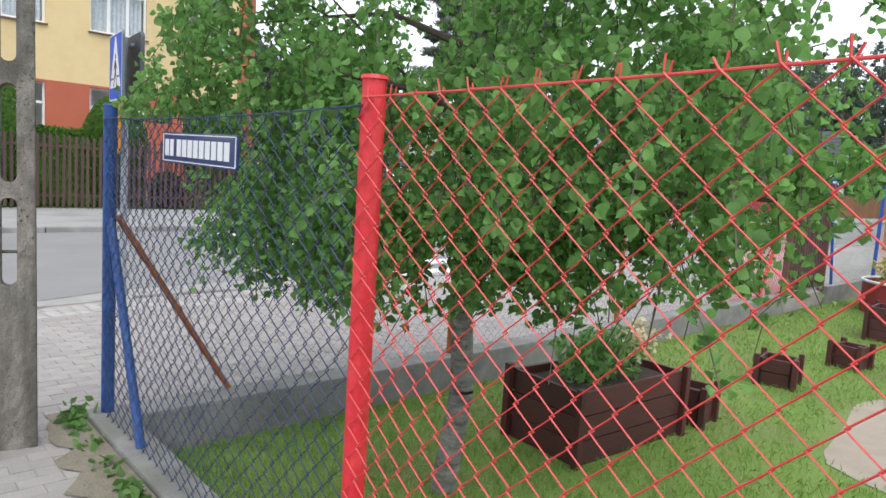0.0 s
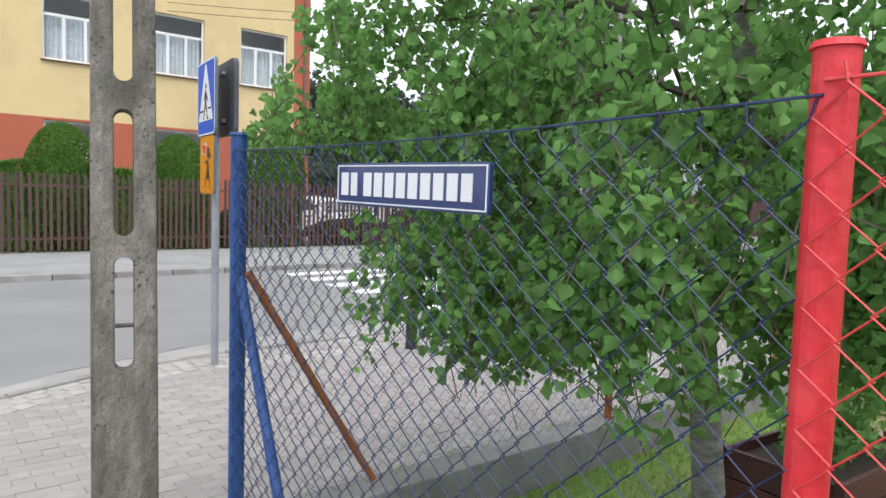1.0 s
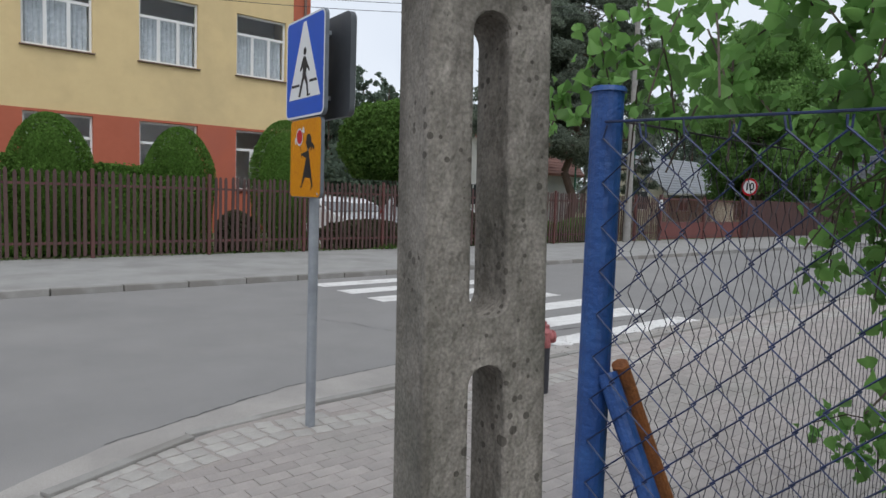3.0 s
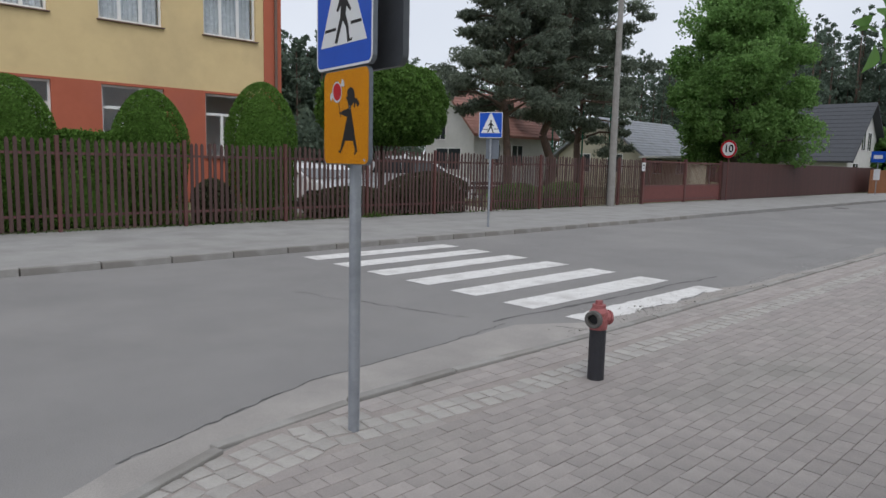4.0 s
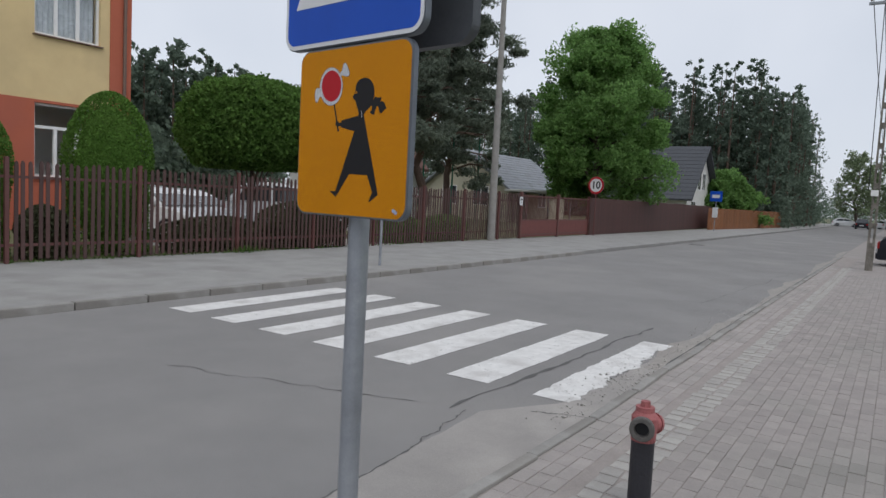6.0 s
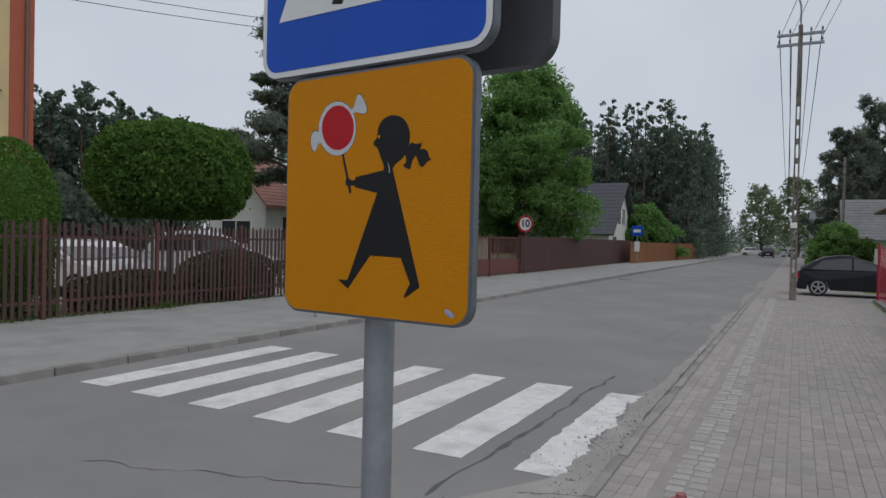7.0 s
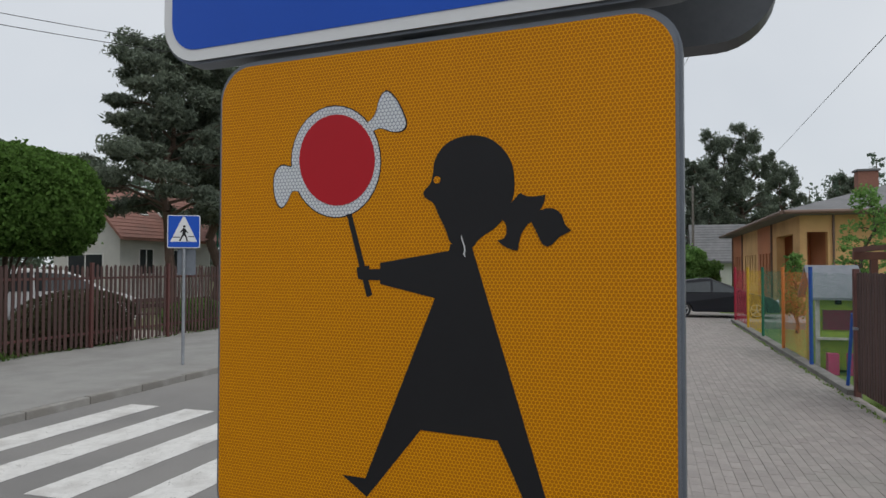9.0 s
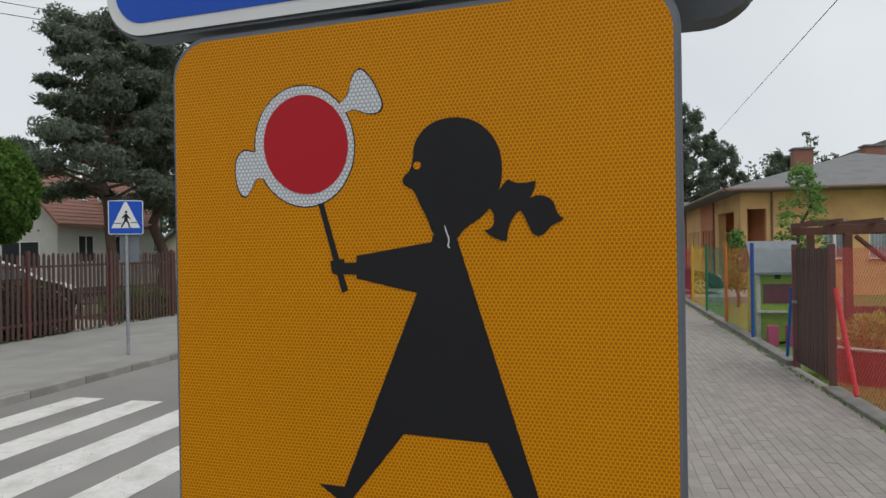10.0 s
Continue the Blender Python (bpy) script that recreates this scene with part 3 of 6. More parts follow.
# ---- concrete pole with slots beside the fence ----
def slotted_pole(height, wy, wx, slots, bar_z=None, taper=0.75):
    """Reinforced pole whose broad sides are pierced by rounded slots one above another."""
    th = 0.07 / 2
    levels = [(0.0, 0.0)]
    for a, b in slots:
        levels += [(a + th - th * math.cos(t), th * math.sin(t)) for t in np.linspace(0, math.pi / 2, 6)]
        levels += [(b - th + th * math.sin(t), th * math.cos(t)) for t in np.linspace(0, math.pi / 2, 6)]
    levels.append((height, 0.0))
    bm = bmesh.new()
    for sgn in (-1, 1):
        rows_ = []
        for z, inner in levels:
            k = 1 - (1 - taper) * z / height
            rows_.append([bm.verts.new((x * wx / 2 * k, sgn * y, z)) for x, y in ((1, inner), (1, wy / 2 * k), (-1, wy / 2 * k), (-1, inner))])
        for p, q, (za, ia), (zb, ib) in zip(rows_, rows_[1:], levels, levels[1:]):
            for c in range(4 if ia + ib > 1e-6 else 3):
                d = (c + 1) % 4
                bm.faces.new((p[c], p[d], q[d], q[c]))
        bm.faces.new(rows_[-1])
        bm.faces.new(rows_[0][::-1])
    bmesh.ops.remove_doubles(bm, verts=bm.verts, dist=1e-5)
    bmesh.ops.recalc_face_normals(bm, faces=bm.faces)
    return bm


cpole = thing("utility_pole", "weathered grey concrete utility pole with rounded slots", "utility pole", at=(3.985, -5.29, -0.02))
cpole.matrix_basis = pose(3.985, -5.29, -0.02, 0, -2.0, -12)
slots = [(0.90, 1.36), (1.44, 1.94), (2.05, 2.52), (2.63, 3.1), (3.2, 3.66), (3.77, 4.2)]
sp = part("shaft", slotted_pole(8.5, 0.25, 0.115, slots), CONCRETE, cpole)
bv = sp.modifiers.new("bevel", "BEVEL")
bv.width, bv.segments, bv.limit_method, bv.angle_limit = 0.006, 2, "ANGLE", radians(60)
part("rung", rod((0, -0.033, 1.08), (0, 0.033, 1.08), 0.009), CASTGREY, cpole)


# ---- chain-link fences ----
def chain_link(name, length, z0, z1, D, r, material, parent, m, seed=0, sag=0.004):
    """Woven zigzag wires, each touching its neighbours, in one panel that runs along local x."""
    half = D / 2
    n, segs = int(length / half), int((z1 - z0) / half)
    paths = []
    for k in range(n):
        pts = []
        for j in range(segs + 1):
            side = (j + k) % 2
            x = k * half + (half if side else 0) + (0.002 if side else -0.002)
            z = z0 + j * half
            y = (0.006 if (j + k) % 2 else -0.006)
            w = noise.noise((x * 1.7, z * 1.7, seed)) * sag * 2
            pts.append((x + w, y + w * 1.5, z + noise.noise((x * 2, z * 2, seed + 9)) * sag))
        # twisted ends standing up over the top wire
        pts.append((pts[-1][0] + random.uniform(-0.012, 0.012), pts[-1][1], z0 + segs * half + random.uniform(0.015, 0.04)))
        paths.append(pts)
    ob = part(name, tubes(name, paths, r), material, parent)
    ob.matrix_basis = m
    return ob


def post(name, h, r, material, parent, x, y, z=0.0, cap=True, label=""):
    bm = rod((0, 0, 0), (0, 0, h), r, seg=20)
    ob = place(part(name, bm, material, parent, label, smooth=False), x, y, z)
    if cap:
        place(part("cap", rod((0, 0, h), (0, 0, h + 0.012), r * 1.18, r * 1.05, 20), material, ob), 0, 0, 0)
    return ob


FY = -4.76
front_fence = thing("chain_link_fence", "blue and red painted chain-link fence on steel posts", "fence")
post("post", 1.87, 0.037, BLUE, front_fence, 3.82, FY, 0.0, label="blue painted steel corner post")
post("post", 1.9, 0.037, RED, front_fence, 6.36, FY + 0.01, -0.02, label="bright red painted steel post")
post("post", 1.95, 0.037, RED, front_fence, 8.95, FY, -0.02, label="bright red painted steel post")
post("post", 1.99, 0.037, RED, front_fence, 11.5, FY, -0.02, label="bright red painted steel post")
chain_link("blue_mesh", 2.52, 0.06, 1.79, 0.1, 0.0026, BLUEWIRE, front_fence, pose(3.84, FY - 0.03, 0), 1)
chain_link("red_mesh", 5.1, 0.095, 1.835, 0.105, 0.0029, REDWIRE, front_fence, pose(6.38, FY - 0.03, -0.012, 0, -1.0, 0), 2)
part("top_wire", tubes("top_wire", [[(3.82 + t * 2.54, FY - 0.03, 1.80 - 0.02 * math.sin(math.pi * t)) for t in np.linspace(0, 1, 12)]], 0.003, 6), BLUEWIRE, front_fence)
part("top_wire", tubes("top_wire", [[(6.36 + t * 5.1, FY - 0.03, 1.824 + 0.09 * t - 0.012 * abs(math.sin(2 * math.pi * t))) for t in np.linspace(0, 1, 24)]], 0.0034, 6), REDWIRE, front_fence)
part("brace", rod((3.86, FY - 0.005, 1.22), (4.46, FY - 0.015, 0.05), 0.024, seg=14), BLUE, front_fence)

side_fence = thing("chain_link_fence", "weathered dark chain-link fence with rusty brown posts", "fence")
FX = 3.87
part("brace", rod((FX, FY + 0.03, 1.24), (FX, FY + 0.74, 0.09), 0.02, seg=14), RUST, side_fence, "rusty brown diagonal brace")
for y in (-2.0, 0.55, 3.1):
    post("post", 1.75, 0.028, RUST, side_fence, FX, y, 0.05, cap=False)
chain_link("mesh", 7.8, 0.08, 1.8, 0.095, 0.0015, DARKWIRE, side_fence, pose(FX, FY + 0.04, 0, 0, 0, 90), 4)
part("top_wire", tubes("top_wire", [[(FX, FY + t * 7.85, 1.8) for t in np.linspace(0, 1, 10)]], 0.0028, 6), DARKWIRE, side_fence)

# low concrete walls under the fences
lw = box(3.72, FY - 0.11, -0.4, 12.5, FY + 0.1, 0.055, 0.015)
tagged(part("fence_wall_front", lw, WALLCON), "low mossy concrete footing wall under the fence", "wall", kind="structure")
lw = box(3.76, FY + 0.102, -0.4, 3.99, 5.0, 0.06, 0.012)
tagged(part("fence_wall_side", lw, WALLCON), "low grey concrete footing wall beside the pavement", "wall", kind="structure")

# earth strip between paving and wall
strip = [(3.62 + 0.1 * k, FY - 0.115) for k in range(34)] + [(3.62 + 0.1 * k, FY - 0.3 - 0.11 * noise.noise((k * 0.6, 1, 2)) - 0.1 * math.sin(k / 11)) for k in range(33, -1, -1)]
flat("earth_strip", strip, 0.024, mat("dry_earth", (0.23, 0.2, 0.15), (0.16, 0.145, 0.1), 0.95, scale=12, bump=0.5, fine=0.3), "strip of dry earth beside the footing wall", "earth")
flat("garden_path", [(-17.5, 8.7), (-10.76, 8.7), (-10.76, 11.6), (-17.5, 11.6)], 0.066, mat("pale_gravel", (0.46, 0.43, 0.38), (0.38, 0.35, 0.31), 0.95, scale=5, fine=0.15), "pale gravel path behind the slatted fence", "path")
manhole = tagged(part("manhole_cover", rod((-5.6, 27.5, 0.0), (-5.6, 27.5, 0.012), 0.36, seg=28), CASTGREY), "round dark iron manhole cover in the road", "manhole", kind="structure")
# street name plate: navy enamel, white border; the name is shown as bars
plate = thing("street_name_plate", "navy blue enamel street name plate with white border", "sign", at=(5.215, FY - 0.055, 1.645), rz=0.8)
plate.matrix_basis = pose(5.215, FY - 0.055, 1.645, 0, 0.8, 0.6)
part("panel", prism(rounded(0.75, 0.135, 0.008, 3), -0.006, 0.006), ENAMEL, plate)
fr = bmesh.new()
for x0, z0, x1, z1 in ((-0.368, 0.0565, 0.368, 0.0605), (-0.368, -0.0605, 0.368, -0.0565), (-0.368, -0.0565, -0.364, 0.0565), (0.364, -0.0565, 0.368, 0.0565)):
    box(x0, -0.0085, z0, x1, -0.006, z1, 0, fr)
part("border", fr, SIGNWHITE, plate)
for x, w in [(-0.322, 0.05), (-0.266, 0.044)] + [(-0.186 + 0.0595 * k, 0.052) for k in range(9)]:
    part("bar", box(x - w / 2 + 0.004, -0.0085, -0.037, x + w / 2 - 0.004, -0.006, 0.037), SIGNWHITE, plate)


# ---- the sign post with the crossing sign and the yellow plate ----
SX, SY, YAW = 0.735, -3.75, -6.0
sign = thing("road_sign", "galvanised road sign post with blue and yellow plates", "road sign", at=(SX, SY, 0), rz=YAW)
part("pole", rod((0.022, 0, -0.2), (0.028, 0, 2.72), 0.0335, seg=24), GALV, sign, "galvanised steel pole")


def sign_plate(name, w, h, r, cx, cz, y, face, rim, parent, label, border=None, deep=0.022, turn=False):
    s = -1 if turn else 1
    ob = part(name, prism(rounded(w, h, r, 8, 0, 0), 0.0, deep, 0.003), rim, parent, label)
    ob.matrix_basis = pose(cx, y, cz, 0, 0, 180 if turn else 0)
    if border:
        part("border", prism(rounded(w - 0.006, h - 0.006, r * 0.96, 8), -0.001, 0.001), border, ob)
        part("face", prism(rounded(w - 0.032, h - 0.032, r * 0.7, 8), -0.002, 0.001), face, ob)
    else:
        part("face", prism(rounded(w - 0.012, h - 0.012, r * 0.93, 8), -0.0015, 0.001), face, ob)
    return ob


RIM = mat("plate_rim", (0.17, 0.19, 0.22), (0.13, 0.145, 0.17), 0.5, 0.3, scale=10, fine=0.06)
yplate = sign_plate("yellow_plate", 0.496, 0.518, 0.042, 0.0635, 1.841, -0.088, YELLOW, RIM, sign, "yellow retroreflective plate with a black pictogram")
bplate = sign_plate("blue_plate", 0.615, 0.655, 0.05, 0.042, 2.4325, -0.092, SIGNBLUE, RIM, sign, "blue pedestrian crossing plate with white triangle", SIGNWHITE, 0.026)
rear = sign_plate("rear_plate", 0.615, 0.655, 0.06, 0.08, 2.4325, 0.115, SIGNBLUE, DARKBACK, sign, "dark grey back of a second plate", SIGNWHITE, 0.04, True)
rear.matrix_basis = pose(0.088, 0.1, 2.4325, 0, 0, 180)
for z in (1.72, 1.98, 2.24, 2.66):
    part("bracket", box(-0.09, -0.066, z - 0.015, 0.16, -0.036, z + 0.015, 0.004), GALV, sign)
    part("clamp", rod((0.026, 0, z - 0.013), (0.026, 0, z + 0.013), 0.039, seg=24), GALV, sign)
for z in (2.24, 2.66):
    part("bracket", box(-0.05, 0.03, z - 0.015, 0.12, 0.085, z + 0.015, 0.004), GALV, sign)


def film(name, pts, material, parent, lift, cx=0.0635, cz=1.841, label="", soft=0):
    """A thin film on a plate, cut to an outline given in metres from the post's axis and the ground; soft rounds its corners."""
    for _ in range(soft):
        pts = [q for a, b in zip(pts, pts[1:] + pts[:1]) for q in ((a[0] * 0.75 + b[0] * 0.25, a[1] * 0.75 + b[1] * 0.25), (a[0] * 0.25 + b[0] * 0.75, a[1] * 0.25 + b[1] * 0.75))]
    return part(name, prism([(x - cx, z - cz) for x, z in pts], -0.0016 - lift, -0.0012), material, parent, label)


def oval(cx, cz, rx, rz, n=36, tilt=0.0):
    return [(cx + rx * math.cos(a), cz + rz * math.sin(a) + tilt * math.cos(a)) for a in np.linspace(0, 2 * math.pi, n, endpoint=False)]


# the pictogram: a round lollipop and a walking figure, as flat cut shapes
film("disc_ring", oval(-0.0305, 1.9818, 0.0535, 0.0578, tilt=-0.0035), WHITESHEET, yplate, 0.0002)
TAILS = ([(0.004, 2.0161), (0.0178, 2.0253), (0.0214, 2.0425), (0.0295, 2.0507), (0.0393, 2.042), (0.0463, 2.0299), (0.0524, 2.0157), (0.0489, 2.0077), (0.0356, 2.0075), (0.024, 2.0132), (0.0177, 2.0115), (0.0, 2.0053)],
         [(-0.071, 1.9816), (-0.085, 1.9782), (-0.097, 1.9823), (-0.1061, 1.9733), (-0.1072, 1.9572), (-0.1031, 1.9408), (-0.096, 1.9347), (-0.089, 1.9423), (-0.084, 1.9532), (-0.077, 1.9536), (-0.06, 1.9467)])
for tail in TAILS:
    film("disc_tail", tail, WHITESHEET, yplate, 0.0004, soft=2)
    mx, mz = sum(p[0] for p in tail) / len(tail), sum(p[1] for p in tail) / len(tail)
    film("tail_outline", [(mx + (x - mx) * 1.07, mz + (z - mz) * 1.07) for x, z in tail], SIGNBLACK, yplate, 0.0001, soft=2)
film("ring_outline", oval(-0.0305, 1.9818, 0.0547, 0.059, tilt=-0.0035), SIGNBLACK, yplate, 0.00005)
film("disc", oval(-0.0285, 1.9832, 0.0455, 0.0475, tilt=-0.003), SIGNRED, yplate, 0.0008)
film("stick", [(-0.0156, 1.926), (-0.01, 1.9272), (0.0145, 1.8438), (0.0082, 1.8416)], SIGNBLACK, yplate, 0.0003)
film("pictogram_fist", [(-0.0037, 1.8718), (0.011, 1.8736), (0.011, 1.8698), (0.0245, 1.8702), (0.0245, 1.8588), (0.01, 1.8592), (0.01, 1.8569), (-0.0019, 1.8602)], SIGNBLACK, yplate, 0.0005)
film("pictogram_dress", [(0.098, 1.8879), (0.0236, 1.8763), (0.0236, 1.8551), (0.0835, 1.8421), (0.0076, 1.6597), (-0.019, 1.66), (0.0094, 1.6416), (0.0686, 1.7137), (0.1473, 1.7113), (0.1712, 1.6617), (0.1563, 1.6338), (0.1617, 1.6329), (0.1953, 1.6554), (0.121, 1.8935), (0.0997, 1.8944)], SIGNBLACK, yplate, 0.0004)
film("pictogram_head", [(0.0997, 1.893), (0.0956, 1.907), (0.0872, 1.9222), (0.0822, 1.935), (0.0729, 1.9393), (0.0703, 1.9446), (0.0738, 1.9489), (0.0789, 1.9537), (0.0815, 1.9631), (0.0824, 1.9764), (0.0909, 1.9889), (0.1043, 1.9965), (0.123, 1.9985), (0.1405, 1.9937), (0.1535, 1.9826), (0.1615, 1.9692), (0.164, 1.9538), (0.1632, 1.9382), (0.1565, 1.9222), (0.1454, 1.9085), (0.1289, 1.8998), (0.1212, 1.888)], SIGNBLACK, yplate, 0.0006, soft=2)
film("pictogram_bow", [(0.1538, 1.9224), (0.1582, 1.9284), (0.1631, 1.9344), (0.1675, 1.9394), (0.1695, 1.9408), (0.1729, 1.9384), (0.1778, 1.9372), (0.1834, 1.937), (0.1889, 1.9377), (0.1929, 1.9383), (0.1922, 1.9332), (0.1903, 1.9283), (0.1877, 1.9242), (0.1934, 1.9257), (0.1988, 1.9257), (0.2042, 1.9235), (0.208, 1.9194), (0.2093, 1.9149), (0.2111, 1.9104), (0.2137, 1.9073), (0.2166, 1.9053), (0.2118, 1.9025), (0.2068, 1.9005), (0.2027, 1.8965), (0.1986, 1.8924), (0.1946, 1.8911), (0.191, 1.8923), (0.1886, 1.8956), (0.1863, 1.9006), (0.1836, 1.9064), (0.1806, 1.9119), (0.1791, 1.9137), (0.1761, 1.9116), (0.1725, 1.9069), (0.1698, 1.902), (0.1681, 1.8959), (0.1669, 1.8876), (0.1619, 1.8881), (0.1563, 1.8903), (0.1515, 1.8932), (0.147, 1.8973), (0.1504, 1.8977), (0.154, 1.8995), (0.1558, 1.9029), (0.1562, 1.9075), (0.1552, 1.9125), (0.153, 1.9156), (0.1491, 1.9165), (0.1474, 1.9178)], SIGNBLACK, yplate, 0.0008)
film("pictogram_eye", oval(0.0857, 1.9569, 0.0036, 0.0036, 14), YELLOW, yplate, 0.0012)
film("scratch", [(0.1109, 1.9028), (0.1115, 1.8988), (0.1124, 1.8958), (0.1139, 1.8918), (0.1143, 1.8878), (0.1132, 1.8849), (0.1148, 1.8819), (0.1156, 1.8824), (0.1142, 1.8849), (0.1153, 1.8878), (0.1149, 1.892), (0.1133, 1.8958), (0.1122, 1.8993)], SIGNWHITE, yplate, 0.0016, label="thin pale scratch")
film("sticker", [(0.2551, 1.6166), (0.262, 1.6172), (0.2764, 1.609), (0.2774, 1.6032), (0.27, 1.601), (0.256, 1.609)], mat("torn_sticker", (0.5, 0.52, 0.6), (0.12, 0.2, 0.5), 0.5, scale=90), yplate, 0.0004, label="torn white and blue sticker")


def crossing_face(parent, w, h, lift):
    """White triangle and walking figure of a crossing sign."""
    k = w / 0.615
    tri = [(-0.25, -0.2), (0.25, -0.2), (0.02, 0.29), (-0.02, 0.29)]
    def f(name, pts, m, l):
        part(name, prism([(x * k, (z - (0 if name == "triangle" else 0.045)) * k) for x, z in pts], -0.003 - l, -0.002), m, parent)
    f("triangle", tri, SIGNWHITE, lift)
    f("stripe", [(-0.205, -0.075), (-0.075, -0.075), (-0.075, -0.058), (-0.197, -0.058)], SIGNBLACK, lift * 2)
    f("stripe", [(0.085, -0.062), (0.2, -0.062), (0.192, -0.045), (0.085, -0.045)], SIGNBLACK, lift * 2)
    f("pictogram", [(-0.012, 0.115), (0.02, 0.11), (0.06, 0.055), (0.09, 0.02), (0.08, 0.008), (0.04, 0.04), (0.03, 0.0), (0.06, -0.06), (0.075, -0.135), (0.105, -0.13), (0.1, -0.145), (0.05, -0.148), (0.035, -0.07), (0.0, -0.03), (-0.03, -0.085), (-0.06, -0.145), (-0.09, -0.14), (-0.06, -0.075), (-0.028, -0.01), (-0.022, 0.05), (-0.055, 0.02), (-0.07, 0.03), (-0.04, 0.08)], SIGNBLACK, lift * 2)
    f("pictogram_top", oval(0.008, 0.145, 0.024, 0.026, 18), SIGNBLACK, lift * 2)


crossing_face(bplate, 0.615, 0.655, 0.0004)


# ---- paving blocks and setts ----
def block_geo(w, l, h=0.03, c=0.0028):
    """A paving block: its top with a small chamfer, open below."""
    x, y = w / 2, l / 2
    V = [(-x + c, -y + c, h), (x - c, -y + c, h), (x - c, y - c, h), (-x + c, y - c, h), (-x, -y, h - c), (x, -y, h - c), (x, y, h - c), (-x, y, h - c), (-x, -y, 0), (x, -y, 0), (x, y, 0), (-x, y, 0)]
    F = [(0, 1, 2, 3)] + [(i + 4, (i + 1) % 4 + 4, (i + 1) % 4, i) for i in range(4)] + [(i + 8, (i + 1) % 4 + 8, (i + 1) % 4 + 4, i + 4) for i in range(4)]
    return V, F


def lay(spots, w, l, material, parent, name, near):
    """Lays blocks: those in the near stretch as pieces of their own, the rest joined."""
    V0, F0 = block_geo(w, l)
    me = mesh(name, V0, F0)
    me.materials.append(material)
    V0 = np.array(V0)
    AV, AF, count = [], [], 0
    for x, y, h in spots:
        dz, tx, ty = random.uniform(-0.002, 0.002), random.uniform(-0.6, 0.6), random.uniform(-0.6, 0.6)
        m = pose(x, y, -0.014 + dz, tx, ty, h + random.uniform(-0.7, 0.7))
        if near(x, y) and count < 300:
            part(name, me, None, parent).matrix_basis = m
            count += 1
        else:
            R = np.array(m)
            base = len(AV) * 12
            AV.append(V0 @ R[:3, :3].T + R[:3, 3])
            AF += [tuple(i + base for i in f) for f in F0]
    if AV:
        tagged(part(name + "_field", mesh(name + "_field", np.concatenate(AV), AF), material, parent), kind="stuff")


SETTS = [(0.93, 20), (0.92, -2.5), (0.84, -3.3), (0.76, -4.0), (0.9, -4.7), (1.12, -5.25), (1.46, -5.85), (2.05, -6.45), (3.0, -6.95), (5.0, -7.35)]


def shifted(line, off):
    """A broken line moved sideways, to its left as one walks along it."""
    out = []
    for i, (x, y) in enumerate(line):
        (xa, ya), (xb, yb) = line[max(0, i - 1)], line[min(len(line) - 1, i + 1)]
        d = math.hypot(xb - xa, yb - ya)
        out.append((x - (yb - ya) / d * off, y + (xb - xa) / d * off))
    return out


def clear_of(line, x, y):
    """How far a place lies inside a broken line (negative: on its road side)."""
    best = 99.0
    for (xa, ya), (xb, yb) in zip(line, line[1:]):
        dx, dy = xb - xa, yb - ya
        t = max(0.0, min(1.0, ((x - xa) * dx + (y - ya) * dy) / (dx * dx + dy * dy)))
        ox, oy = x - xa - dx * t, y - ya - dy * t
        d = math.hypot(ox, oy)
        if d < abs(best):
            best = d if dx * oy - dy * ox > 0 else -d
    return best


paving = thing("pavement", "pinkish grey concrete block paving with open joints", "pavement", kind="structure")
spots = []
for c in range(-4, 120):
    x = 0.9 + c * 0.1
    for r in range(170):
        y = -7.85 + r * 0.2 + (0.1 if c % 2 else 0)
        if (x < 3.72 or y < FY - 0.2) and (x > 2 and y > -5 or clear_of(SETTS, x, y) > 0.16) and (x < 4.6 or y > -7.4):
            spots.append((x, y, 0))
lay(spots, 0.0966, 0.1965, PAVER, paving, "block", lambda x, y: 1.3 < x < 3.2 and -5.0 < y < -1.9)
setts = thing("sett_strip", "two rows of pale worn concrete setts beside the road", "pavement", kind="structure")
spots = []
for off in (-0.066, 0.066, -0.198):
    for x, y, h in along(shifted(SETTS, off), 0.138):
        if off > -0.1 or y < -3.5:
            spots.append((x + random.uniform(-0.012, 0.012), y + random.uniform(-0.014, 0.014), h + random.uniform(-5, 5)))
lay(spots, 0.12, 0.122, SETT, setts, "sett", lambda x, y: y < 8)
inner = [(x, y, h) for off in (0.1, 0.2, 0.3, 0.4) for x, y, h in along(shifted([(0.36, 20)] + EDGE[3:-1], off), 0.2)]
lay([(x, y, h) for x, y, h in inner if clear_of(SETTS, x, y) < (-0.18 if y > -3.5 else -0.31)], 0.0965, 0.196, PAVER, setts, "slab", lambda x, y: False)
flat("pavement_far", [(0.36, 26.2), (3.74, 26.2), (3.9, 140), (0.36, 140)], 0.012, PAVER, "grey block pavement running on beside the road", "pavement", thick=0.02)

# hydrant
hyd = thing("fire_hydrant", "short standpipe hydrant, faded red head on black pipe", "hydrant", at=(1.137, -1.785, 0), rz=10)
part("pipe", rod((0, 0, 0), (0, 0, 0.42), 0.062, seg=24), CASTBLACK, hyd, "black painted standpipe")
bm = rod((0, 0, 0.40), (0, 0, 0.53), 0.066, 0.07, 24)
rod((0, 0, 0.53), (0, 0, 0.565), 0.07, 0.045, 24, bm)
head = part("head", bm, CASTRED, hyd, "faded red cast iron head")
bm = rod((0, 0, 0.56), (0, 0, 0.585), 0.05, seg=20)
rod((0, 0, 0.585), (0, 0, 0.615), 0.03, 0.026, 6, bm)
